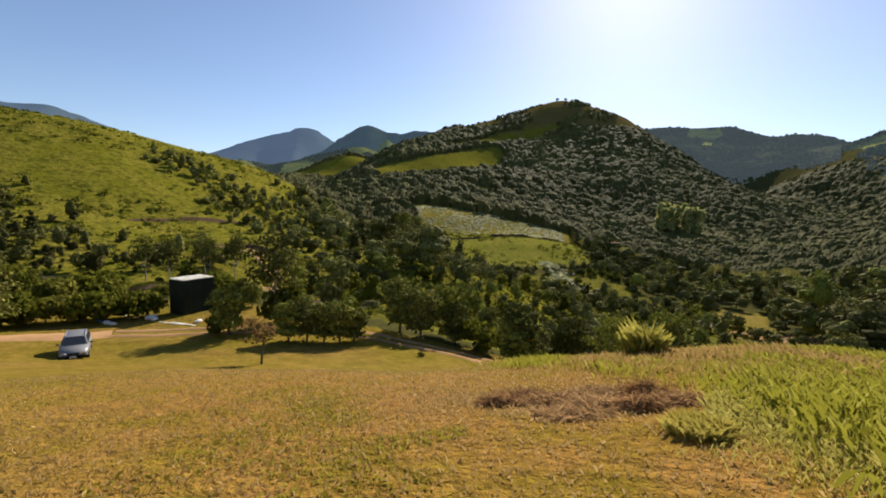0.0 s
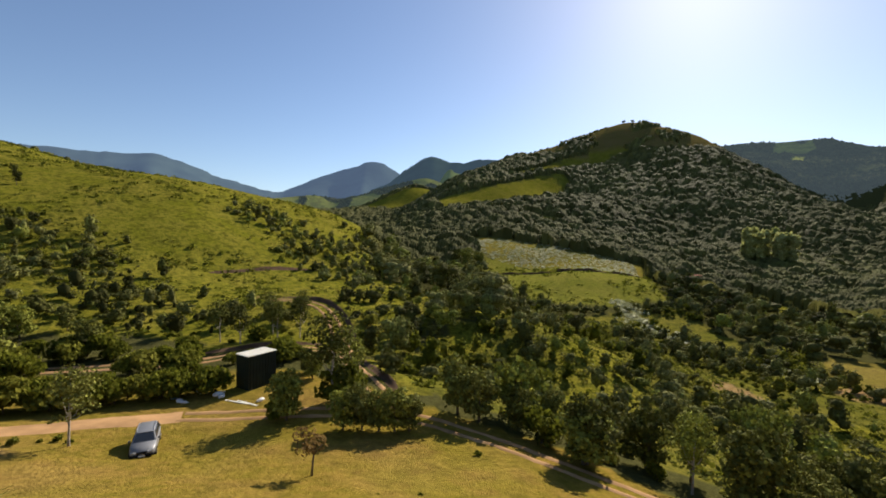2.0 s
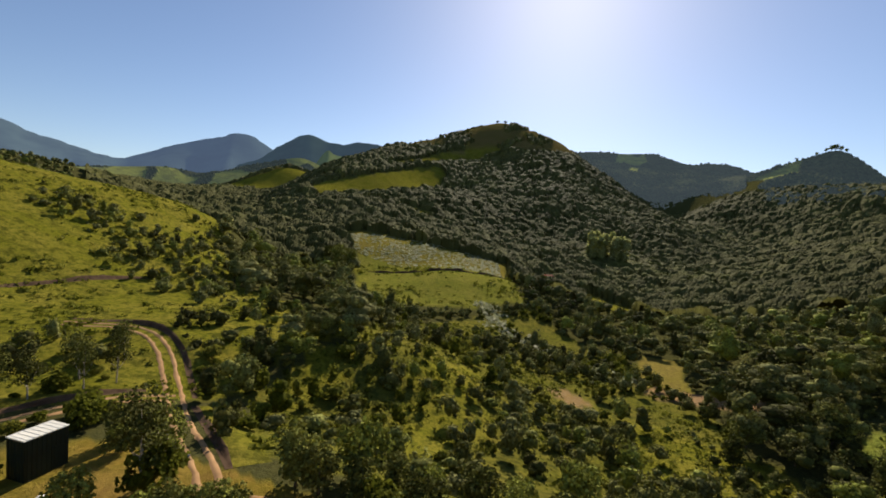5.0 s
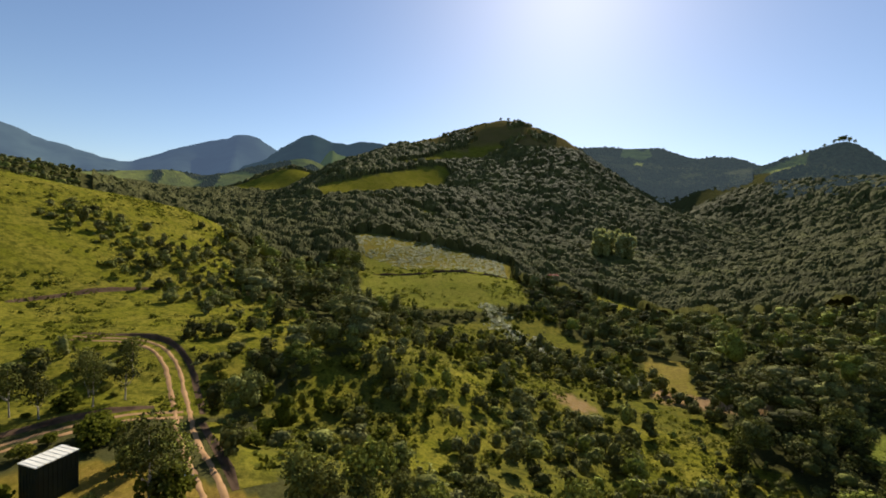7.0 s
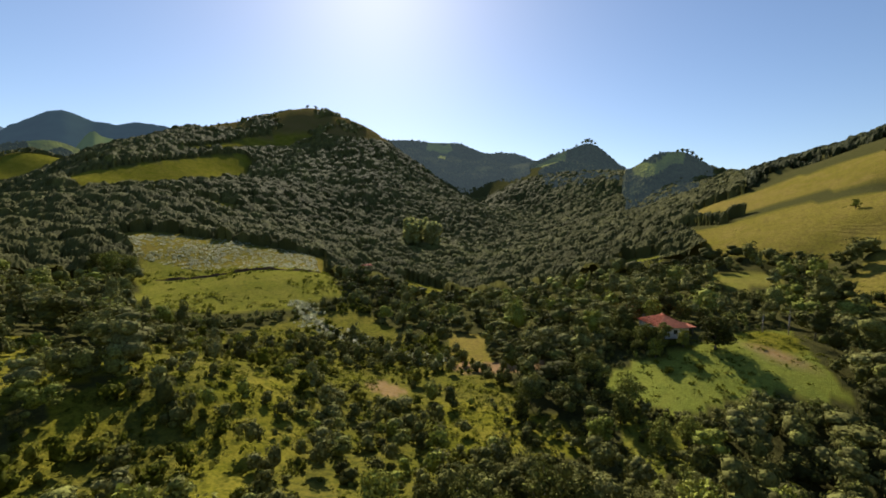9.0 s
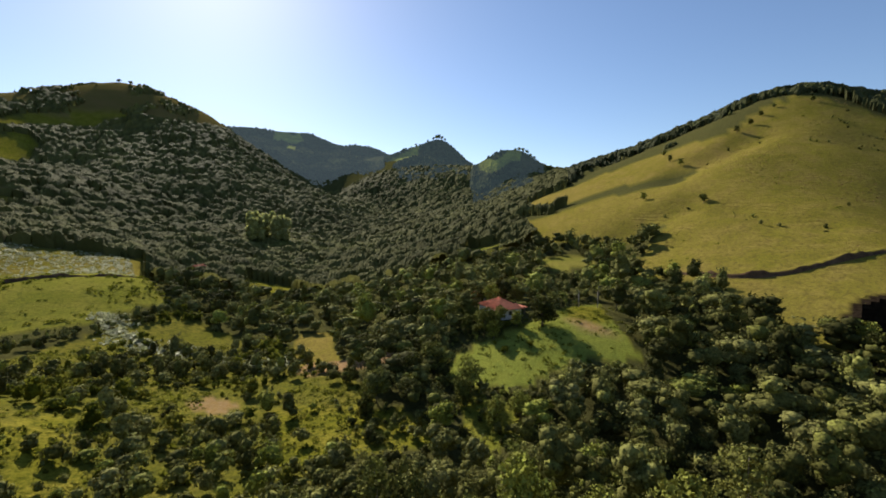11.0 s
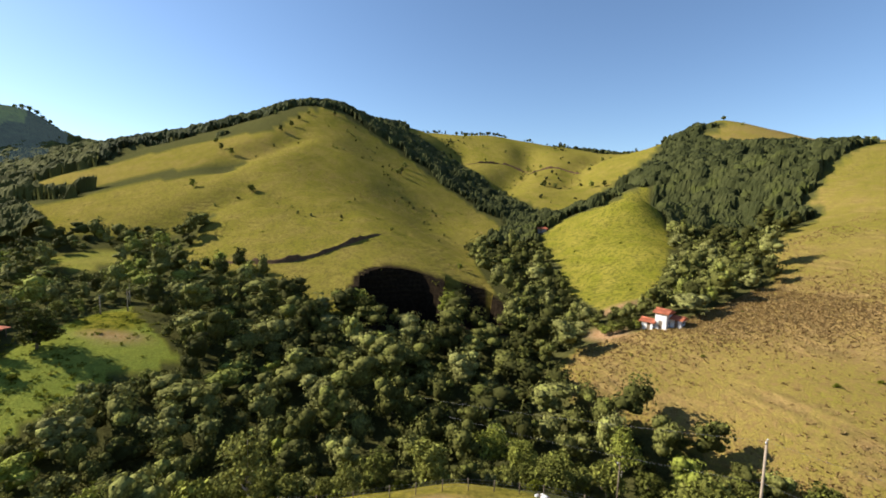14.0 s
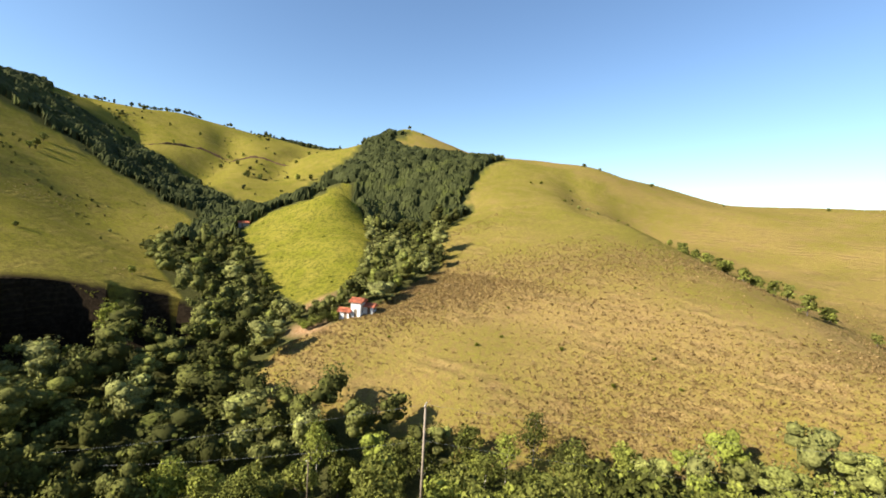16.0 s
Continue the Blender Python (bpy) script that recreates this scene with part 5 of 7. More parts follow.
def disc(n, cx, cy, r, power=0.5):
    a, q = grng.uniform(0, 6.28, n), r * grng.uniform(0, 1, n) ** power
    return cx + np.cos(a) * q, cy + np.sin(a) * q


lx, ly = disc(70000, 0.5, 5.5, 13, 0.75)
ok = (ly > 0.6)
blades("lawn_grass", "short sun-dried lawn grass with straw", grng, lx[ok], ly[ok], 0.05, 1.0, 0.006, M_GRASS)
# green weeds in loose patches
wx2, wy2 = disc(60000, 0.5, 4.5, 10, 0.8)
ok = (wave(wx2 * 1.2, wy2 * 1.2, 51) + 0.4 * wave(wx2 * 4, wy2 * 4, 54) > 0.30) & (wy2 > 0.6)
blades("lawn_weeds", "patches of broad-leaved green weeds in the lawn", grng, wx2[ok], wy2[ok], 0.045, 1.3, 0.008, M_WEED)
# rank grass on the knoll's shoulder
def shoulder_grass(name, label, count, cx, cy, r, tall, wide, mat, thin, seed):
    gx, gy = disc(count, cx, cy, r, 0.6)
    edge = gx - 3.4 - 0.15 * np.clip(9.5 - gy, 0, 9) - 0.3 * np.clip(gy - 9.5, 0, 9)
    patch = wave(gx * 0.8, gy * 0.8, seed) + 0.6 * wave(gx * 2.4, gy * 2.4, seed + 1)
    on = (edge + 1.1 * patch + grng.normal(size=count) * 0.5 + 0.35 * np.clip(gy - 6.5, 0, 4) > thin) & (gy > 0.8 - 0.9 * np.clip(gx - 4, 0, 6))
    h = tall * np.clip(0.75 + 0.45 * patch[on] + 0.12 * np.clip(edge[on], 0, 3), 0.3, 1.7)
    blades(name, label, grng, gx[on], gy[on], h, 0.6, wide, mat)


shoulder_grass("rank_grass", "tall rank yellow-green grass on the slope", 120000, 8.0, 7.0, 8.8, 0.22, 0.0026, M_TALL, 0.0, 52)
shoulder_grass("dry_stalks", "dry tan stalks among the rank grass", 44000, 7.0, 6.5, 8.0, 0.20, 0.0024, M_GRASS, 0.2, 57)
tx, ty = disc(3000, 4.75, 9.3, 0.32, 0.7)
blades("grass_clump", "high bushy clump of yellow-green grass on the slope", grng, tx, ty, 0.58 * np.clip(1.25 - 1.3 * np.hypot(tx - 4.75, ty - 9.3), 0.4, 1.2) * grng.uniform(0.6, 1.15, 3000), 0.55, 0.004, M_TALL)
bx2, by2 = disc(52000, 3.4, 3.4, 2.8, 0.6)
ok = (bx2 + 0.45 * wave(bx2 * 2, by2 * 2, 56) + grng.normal(size=52000) * 0.3 > 2.0 + 0.32 * by2) & (wave(bx2 * 1.5, by2 * 1.5, 53) > -0.1) & (by2 > 0.8)
blades("verge_grass", "ankle-high bright green grass on the slope", grng, bx2[ok], by2[ok], 0.10 * (1 + 0.5 * wave(bx2[ok] * 3, by2[ok] * 3, 58)), 0.8, 0.0020, M_TALL)
bx2, by2 = disc(1100, 2.5, 3.8, 0.26, 0.7)
blades("green_tuft", "bright green grass tuft beside the cut grass", grng, bx2, by2, 0.15, 0.7, 0.0026, M_WEED)


def straw_heap(x, y, r, h, seed):
    rng = np.random.RandomState(seed)
    n = int(3400 * r)
    a, q = rng.uniform(0, 6.28, n), r * rng.uniform(0, 1, n) ** 0.6
    px, py = x + np.cos(a) * q * 1.5, y + np.sin(a) * q * 0.8
    pz = land(px, py) + 0.02 + h * np.clip(1 - (q / r) ** 1.6, 0, 1) * rng.uniform(0.2, 1.0, n)
    d = rng.normal(size=(n, 3)) * [1, 1, 0.35]
    d *= (rng.uniform(0.05, 0.17, n) / np.linalg.norm(d, axis=1))[:, None]
    w = np.cross(d, rng.normal(size=(n, 3)))
    w *= (0.006 / np.linalg.norm(w, axis=1))[:, None]
    c = np.stack([px, py, pz], 1)
    v = np.stack([c - w, c + w, c + d + w * 0.6, c + d - w * 0.6], 1).reshape(-1, 3)
    return tagged(new("straw_heap", fast_mesh("straw_heap", v, np.arange(4 * n).reshape(-1, 4), M_STRAW)), "flattened heap of dry brown cut grass on the lawn", "cut grass", kind="stuff")


for k, (x, y, r, h) in enumerate(((1.55, 5.2, 0.34, 0.07), (0.9, 5.25, 0.17, 0.11), (1.95, 4.85, 0.30, 0.09), (2.4, 4.7, 0.22, 0.14), (2.75, 5.3, 0.2, 0.18), (1.6, 4.55, 0.3, 0.04), (2.2, 5.5, 0.3, 0.06), (1.25, 5.6, 0.26, 0.05), (2.95, 4.9, 0.26, 0.07), (4.9, 5.6, 0.5, 0.08), (6.4, 6.6, 0.6, 0.08))):
    straw_heap(x, y, r, h, 60 + k)


def sword_plant(x, y, size, seed):
    """A clump of stiff sword-shaped leaves."""
    rng = random.Random(seed)
    ob = thing("sword_plant", "clump of stiff pale green sword leaves by the lawn", "plant", on_ground(x, y, 0), "sword plants by the lawn")
    for k in range(40):
        a, up = rng.uniform(0, 6.28), rng.uniform(0.6, 1.45)
        d = Vector((math.cos(a), math.sin(a), 0))
        s = Vector((-d.y, d.x, 0)) * 0.05 * size
        length = size * rng.uniform(0.7, 1.2)
        v = []
        for q in range(5):
            t = q / 4
            c = d * (length * t * math.cos(up)) + Vector((0, 0, length * (t * math.sin(up) - 0.25 * t * t)))
            wv = s * (1 - t) ** 0.6 if t < 1 else s * 0.02
            v += [c - wv, c + Vector((0, 0, -0.02)), c + wv]
        f = []
        for q in range(4):
            for e in range(2):
                n = q * 3 + e
                f.append((n, n + 1, n + 4, n + 3))
        part("leaf", mesh_of("leaf", v, f, M_TALL, True), ob)


for k, (x, y, s) in enumerate(((-18.6, 15.0, 2.2), (-17.5, 14.2, 2.0), (-19.8, 15.6, 2.3), (-16.6, 13.6, 1.7), (-20.8, 16.4, 2.2), (-18.6, 13.6, 2.0), (-19.6, 14.4, 2.1), (-16.0, 14.2, 1.5), (-15.4, 13.3, 1.1), (-17.6, 12.9, 1.6))):
    sword_plant(x, y, s * 0.78, 80 + k)


def tussocks():
    """Dead grass tufts over the dry hill and the smooth hill."""
    rng = np.random.RandomState(23)
    n = 110000
    x = np.concatenate([rng.uniform(-30, 130, n), rng.uniform(0, 112, n // 2), rng.uniform(125, 400, n // 2)])
    y = np.concatenate([rng.uniform(-230, -44, n), rng.uniform(-112, -44, n // 2), rng.uniform(-90, 140, n // 2)])
    a = inside(x, y, CLEAR["dry_hill"]) & (0.7 * wave(x / 13, y / 13, 61) + rng.normal(size=len(x)) * 0.5 > -0.1 + np.clip((-y - 100) / 80, 0, 2))
    b = (inside(x, y, CLEAR["smooth_hill"]) & (wave(x / 16, y / 16, 62) + rng.normal(size=len(x)) * 0.4 > 0.9))
    idx = np.where(a | b)[0]
    x, y = x[idx], y[idx]
    z = land(x, y)
    size = rng.uniform(0.16, 0.44, len(x)) * np.where(rng.rand(len(x)) < 0.12, 1.7, 1.0)
    vs, tints = [], []
    for k in range(3):
        t = rng.uniform(0, 6.28, len(x))
        w = size * rng.uniform(0.25, 0.5, len(x))
        cx, cy = x + rng.normal(size=len(x)) * size * 0.3, y + rng.normal(size=len(x)) * size * 0.3
        dx, dy = np.cos(t) * w, np.sin(t) * w
        h = size * rng.uniform(0.3, 0.7, len(x))
        lx_, ly_ = rng.normal(size=len(x)) * size * 0.4, rng.normal(size=len(x)) * size * 0.4
        vs.append(np.stack([np.stack([cx - dx, cy - dy, z - 0.05], 1), np.stack([cx + dx, cy + dy, z - 0.05], 1), np.stack([cx + dx * 0.5 + lx_, cy + dy * 0.5 + ly_, z + h], 1), np.stack([cx - dx * 0.6 + lx_, cy - dy * 0.6 + ly_, z + h * 0.9], 1)], 1).reshape(-1, 3))
        tints.append(np.repeat(rng.uniform(0, 1, len(x)), 4))
    v = np.concatenate(vs)
    tagged(new("dry_tussocks", fast_mesh("dry_tussocks", v, np.arange(len(v)).reshape(-1, 4), M_TUSSOCK, {"tint": np.concatenate(tints)})), "dry tan grass tussocks on the hillsides", "grass", kind="stuff")


tussocks()


def crease_scrub():
    """Low dark shrubs in the folds of the pasture hills."""
    rng = np.random.RandomState(47)
    xs, ys = [], []
    for line, deep, wide in CREASES:
        p = along(line, 2.2)
        for q in p:
            if rng.rand() < 0.62:
                xs.append(q[0] + rng.normal() * wide * 0.28)
                ys.append(q[1] + rng.normal() * wide * 0.28)
    woods("fold_scrub", "low dark shrubs in the folds of the pastures", np.array(xs), np.array(ys), rng.uniform(0.12, 0.42, len(xs)), SCRUB_FORMS, rng)


crease_scrub()


def back_growth():
    """Shrubs, a tree line on the crest and thickets on the far pastures; bushes in the rough lower meadow."""
    rng = np.random.RandomState(101)
    x, y = rng.uniform(300, 640, 2600), rng.uniform(-360, -60, 2600)
    patch = wave(x / 22, y / 22, 65) + 0.6 * wave(x / 7, y / 7, 66) + rng.normal(size=2600) * 0.45
    ok = inside(x, y, CLEAR["back_hills"]) & (patch > 1.05)
    woods("pasture_shrubs", "dark shrubs and small trees scattered over the far pastures", x[ok], y[ok], rng.uniform(0.15, 0.75, ok.sum()), FAR_FORMS, rng, M_FOLDWOOD)
    # the crest is where the ground stands highest against the sky
    xs, ys = [], []
    for b in np.arange(100, 131, 0.16):
        r = np.arange(330, 720, 6.0)
        px, py = 9 + r * math.sin(radians(b)), 1 + r * math.cos(radians(b))
        k = int(np.argmax((land(px, py) - 15) / r))
        if wave(np.array([b * 1.1]), np.array([3.0]), 67)[0] + rng.normal() * 0.25 > 0.05:
            xs.append(px[k] + rng.normal() * 3)
            ys.append(py[k] + rng.normal() * 3)
    woods("crest_trees", "line of dark trees along the crest of the far pastures", np.array(xs), np.array(ys), rng.uniform(0.35, 0.95, len(xs)), FAR_FORMS, rng, M_FOLDWOOD)
    x, y = rng.uniform(40, 82, 700), rng.uniform(36, 82, 700)
    ok = (inside(x, y, CLEAR["glade_b"]) | inside(x, y, CLEAR["glade_e"]) | inside(x, y, CLEAR["glade_c"])) & (wave(x / 5, y / 5, 68) + rng.normal(size=700) * 0.5 > 0.35)
    woods("meadow_bushes", "low dark bushes in the rough lower meadow", x[ok], y[ok], rng.uniform(0.14, 0.42, ok.sum()), MID_FORMS, rng)


back_growth()


# ---- cut banks: terraces on the hills ----
def bank(points, high, label, seed):
    """An eroded earth step: a steep face under a ragged lip, with a ledge at its foot."""
    rng = random.Random(seed)
    p = along(points, 1.5)
    d = np.gradient(p, axis=0)
    d /= np.hypot(d[:, 0], d[:, 1])[:, None]
    side = np.stack([d[:, 1], -d[:, 0]], 1)
    verts, faces = [], []
    for i in range(len(p)):
        fade = min(1, 4 * min(i, len(p) - 1 - i) / len(p) + 0.12)
        hh = high * fade * rng.uniform(0.6, 1.15) * (0.72 + 0.4 * math.sin(i * 0.55 + seed) * math.sin(i * 0.23))
        for off, up in ((0.4, 0.02), (0.12, 0.05), (-0.05, hh * 0.55), (-0.35 + rng.uniform(-0.15, 0.15), hh), (-1.8, hh * 0.75), (-3.6, 0.0)):
            q = p[i, :2] + side[i] * off
            verts.append((q[0], q[1], height(*q) + up))
    for i in range(len(p) - 1):
        for c in range(5):
            a = i * 6 + c
            faces.append((a, a + 6, a + 7, a + 1))
    me = mesh_of("bank", verts, faces, [M_BANK, M_GROUND], True)
    for q in me.polygons:
        q.material_index = 1 if q.index % 5 >= 3 else 0
    a = me.attributes.new("dry", "FLOAT", "POINT")
    a.data.foreach_set("value", np.full(len(verts), 0.45 if points[0][0] > 100 else 0.05, np.float32))
    return tagged(new("earth_bank", me), label, "bank", kind="structure")


bank(((172, 42), (169, 33), (165, 20), (167, 8), (176, -4), (189, -17)), 1.9, "eroded dark earth step across the pasture", 1)
bank(((-63, 91), (-59, 98), (-54, 106), (-49, 114)), 0.8, "dark earth terrace step across the green hill", 2)
bank(((-46, 83.2), (-38, 82.8), (-31, 79.8), (-25.2, 73.6), (-21.4, 66.8), (-18.3, 61)), 0.7, "dark earth cutting above the track", 3)
bank(((-17.6, 58.6), (-15.2, 54.4), (-11.9, 48.4), (-8.6, 42.6)), 0.6, "dark earth cutting beside the track", 4)
bank(((0, 224), (20, 222), (45, 221), (70, 215)), 1.6, "dark earth step across a valley field", 5)
bank(((430, -175), (425, -195), (412, -214), (398, -228)), 2.6, "dark earth step across the far pasture", 7)
bank(((455, -128), (452, -150), (448, -170), (436, -190)), 2.6, "dark earth step across the far pasture", 8)
bank(((-36, 52), (-31.8, 56), (-28, 59), (-24.2, 61.2)), 0.65, "dark earth cutting above the side track", 6)


brng = np.random.RandomState(91)
for line in (((-46, 83.8), (-38, 83.4), (-31, 80.4), (-24.8, 74), (-21, 67), (-18, 61)), ((-15, 54.8), (-11.6, 48.6), (-8.2, 42.8)), ((-36, 52.6), (-31.8, 56.6), (-28, 59.6)), ((-63, 91.6), (-54, 106.6), (-49, 114.6))):
    p = along(line, 0.45)
    woods("bank_growth", "grass and fern hanging over an earth cutting", p[:, 0] + brng.normal(size=len(p)) * 0.35, p[:, 1] + brng.normal(size=len(p)) * 0.35, brng.uniform(0.08, 0.30, len(p)), BRUSH_FORMS, brng, M_SHRUBS)


# ---- far ranges ----
def far_range(name, label, base, crest, colour, haze_glow, seed):
    """A distant ridge: a crest line with spurs running down towards the valley. crest: bearing, distance, height."""
    rng = np.random.RandomState(seed)
    c = along(crest, 0.5)
    c[:, 2] *= 1.03
    n, m = len(c), 22
    verts = []
    for i in range(n):
        rough = 9 * wave(np.array([i * 0.9]), np.array([seed * 1.0]), seed)[0] + rng.uniform(-4, 4)
        for j in range(m):
            t = j / (m - 1)
            spur = 1 + 0.12 * wave(np.array([i * 0.55 + t * 2]), np.array([t * 3.0]), seed + 1)[0] * math.sin(math.pi * t)
            d = c[i, 1] * (1 - 0.30 * t * spur)
            z = base + (c[i, 2] + rough * (1 - t) - base) * (1 - t) ** 1.25 + 26 * math.sin(math.pi * t) * wave(np.array([i * 0.4]), np.array([t * 5]), seed + 2)[0]
            a = radians(c[i, 0])
            verts.append((d * math.sin(a), d * math.cos(a), z))
    faces = [(i * m + j, i * m + j + 1, (i + 1) * m + j + 1, (i + 1) * m + j) for i in range(n - 1) for j in range(m - 1)]
    me = fast_mesh(name, verts, faces, haze_material(name, colour, haze_glow), smooth=True)
    return tagged(new(name, me), label, "mountain", kind="structure")


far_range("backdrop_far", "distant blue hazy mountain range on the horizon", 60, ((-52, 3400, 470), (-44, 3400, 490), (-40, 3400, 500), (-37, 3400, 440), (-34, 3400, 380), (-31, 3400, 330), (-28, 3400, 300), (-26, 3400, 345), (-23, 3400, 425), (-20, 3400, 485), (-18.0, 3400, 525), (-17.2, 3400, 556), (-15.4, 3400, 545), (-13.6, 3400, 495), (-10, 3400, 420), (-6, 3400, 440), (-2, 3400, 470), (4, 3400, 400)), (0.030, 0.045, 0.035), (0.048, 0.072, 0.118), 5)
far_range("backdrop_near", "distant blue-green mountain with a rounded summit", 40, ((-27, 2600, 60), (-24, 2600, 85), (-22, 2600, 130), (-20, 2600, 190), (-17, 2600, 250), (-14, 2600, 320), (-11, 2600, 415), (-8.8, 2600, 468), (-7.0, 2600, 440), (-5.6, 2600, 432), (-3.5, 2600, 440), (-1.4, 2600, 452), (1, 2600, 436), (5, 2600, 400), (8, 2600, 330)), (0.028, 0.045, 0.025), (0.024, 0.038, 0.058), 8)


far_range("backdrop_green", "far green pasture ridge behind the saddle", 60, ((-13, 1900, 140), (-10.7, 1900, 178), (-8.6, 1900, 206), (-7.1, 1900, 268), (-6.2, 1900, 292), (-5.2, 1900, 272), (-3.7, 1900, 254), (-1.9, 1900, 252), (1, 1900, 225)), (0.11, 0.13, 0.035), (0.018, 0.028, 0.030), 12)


def wooded_range(name, label, base, crest, haze_glow, seed, faces_=(), deep=0.30):
    """A wooded ridge up the valley, ruffled by its treetops. crest: bearing, distance, height; faces_: grass slopes as bearing and share of the way down."""
    rng = np.random.RandomState(seed)
    c = along(crest, 0.13)
    n, m = len(c), 90
    t = np.linspace(0, 1, m)[None, :]
    i = np.arange(n)[:, None] * np.ones((1, m))
    a = np.radians(c[:, 0])[:, None]
    spur = wave(i * 0.075 + t * 1.2, t * 2.2 + i * 0.0, seed + 1)
    d = c[:, 1:2] * (1 - deep * t * (1 + 0.10 * spur * np.sin(math.pi * t)))
    up = c[:, 2:3] + 2.5 * wave(i * 0.11, i * 0.0, seed + 3)
    z = base + (up - base) * (1 - t) ** 1.1 + 22 * np.sin(math.pi * t) * wave(i * 0.06 + t * 0.7, t * 2.0, seed + 2)
    x, y = 9 + d * np.sin(a), 2 + d * np.cos(a)
    ends = np.clip((land(x[:, :1], y[:, :1]) + 14 - up) / 20, 0, 1)
    z = np.maximum(z, land(x, y) + 3.0 - 45 * np.clip(t - 0.62, 0, 1) - 60 * ends)
    grass = np.zeros_like(z)
    bearing = c[:, :1] + 0.8 * wave(i * 0.2, t * 14, seed + 5)
    for b0, b1, t0, t1, lean in faces_:
        mid = t + lean * (bearing - b0) / (b1 - b0) + 0.07 * wave(i * 0.22, t * 14, seed + 6)
        grass = np.maximum(grass, (bearing > b0) & (bearing < b1) & (mid > t0) & (mid < t1))
    crown = rng.rand(n, m) ** 2 * 7.0 * np.clip(0.6 + 0.5 * wave(i * 0.25, t * 24, seed + 4), 0.15, 1.2)
    z = z + crown * (1 - 0.93 * grass)
    x = x + rng.uniform(-1.2, 1.2, (n, m))
    verts = np.stack([x, y, z], -1).reshape(-1, 3)
    ii, jj = np.meshgrid(np.arange(n - 1), np.arange(m - 1), indexing="ij")
    k = (ii * m + jj).ravel()
    quads = np.stack([k, k + 1, k + m + 1, k + m], 1)
    mt = Nodes(name)
    big = mt.noise(0.02, 5)
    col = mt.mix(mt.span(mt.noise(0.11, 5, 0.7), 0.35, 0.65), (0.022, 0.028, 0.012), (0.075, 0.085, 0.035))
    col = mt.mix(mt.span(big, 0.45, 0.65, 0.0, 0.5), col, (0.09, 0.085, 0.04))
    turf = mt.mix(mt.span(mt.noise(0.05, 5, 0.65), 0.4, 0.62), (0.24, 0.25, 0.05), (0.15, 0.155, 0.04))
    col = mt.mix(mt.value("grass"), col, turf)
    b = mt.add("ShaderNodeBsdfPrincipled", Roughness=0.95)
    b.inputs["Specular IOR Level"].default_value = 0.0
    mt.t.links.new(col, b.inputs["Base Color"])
    # this emission paints the ridge's haze; the slope itself gives no light
    b.inputs["Emission Color"].default_value = (*haze_glow, 1)
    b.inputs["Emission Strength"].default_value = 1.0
    mt.t.links.new(b.outputs[0], mt.out.inputs[0])
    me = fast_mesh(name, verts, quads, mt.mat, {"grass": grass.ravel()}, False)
    return tagged(new(name, me), label, "mountain", kind="structure")


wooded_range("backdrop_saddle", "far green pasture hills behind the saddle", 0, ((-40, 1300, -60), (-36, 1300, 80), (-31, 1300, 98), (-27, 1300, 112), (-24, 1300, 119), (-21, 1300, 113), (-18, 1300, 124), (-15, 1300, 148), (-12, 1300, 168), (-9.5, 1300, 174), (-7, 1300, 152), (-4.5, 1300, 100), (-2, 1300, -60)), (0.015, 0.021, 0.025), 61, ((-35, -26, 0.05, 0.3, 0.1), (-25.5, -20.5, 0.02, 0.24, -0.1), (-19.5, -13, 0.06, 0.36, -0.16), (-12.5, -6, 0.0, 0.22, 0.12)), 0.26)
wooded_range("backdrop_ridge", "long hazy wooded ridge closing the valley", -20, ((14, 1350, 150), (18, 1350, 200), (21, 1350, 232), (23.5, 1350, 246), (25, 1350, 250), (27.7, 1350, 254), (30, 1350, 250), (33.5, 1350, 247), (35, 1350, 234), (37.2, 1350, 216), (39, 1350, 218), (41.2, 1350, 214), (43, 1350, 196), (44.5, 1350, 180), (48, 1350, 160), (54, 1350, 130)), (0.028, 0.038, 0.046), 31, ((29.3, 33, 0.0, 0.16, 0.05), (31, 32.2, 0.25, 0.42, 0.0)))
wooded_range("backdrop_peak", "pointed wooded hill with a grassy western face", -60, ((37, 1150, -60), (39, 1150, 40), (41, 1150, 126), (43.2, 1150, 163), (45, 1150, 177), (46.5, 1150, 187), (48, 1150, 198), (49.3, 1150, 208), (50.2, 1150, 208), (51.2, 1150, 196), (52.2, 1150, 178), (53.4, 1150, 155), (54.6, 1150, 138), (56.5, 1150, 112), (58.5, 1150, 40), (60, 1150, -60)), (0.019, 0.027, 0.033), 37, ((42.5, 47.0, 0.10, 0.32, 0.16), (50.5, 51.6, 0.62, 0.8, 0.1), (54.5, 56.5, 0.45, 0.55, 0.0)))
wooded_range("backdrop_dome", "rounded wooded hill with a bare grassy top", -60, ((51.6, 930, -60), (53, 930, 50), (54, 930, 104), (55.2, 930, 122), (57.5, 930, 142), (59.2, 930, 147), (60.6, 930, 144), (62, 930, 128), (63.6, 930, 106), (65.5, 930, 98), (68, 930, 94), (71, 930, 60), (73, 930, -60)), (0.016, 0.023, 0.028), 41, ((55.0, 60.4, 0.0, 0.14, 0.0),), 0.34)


def crest_tree(bearing, far, z, size, tall, label):
    a = radians(bearing)
    ob = thing("tree", label, "tree", pose(9 + far * math.sin(a), 2 + far * math.cos(a), z, 0, 0, bearing * 77), "trees on the far summits")
    ob.scale = (size, size, size * tall)
    trunk, crown = KINDS["far_broad"]
    part("trunk", trunk, ob)
    part("crown", crown, ob)


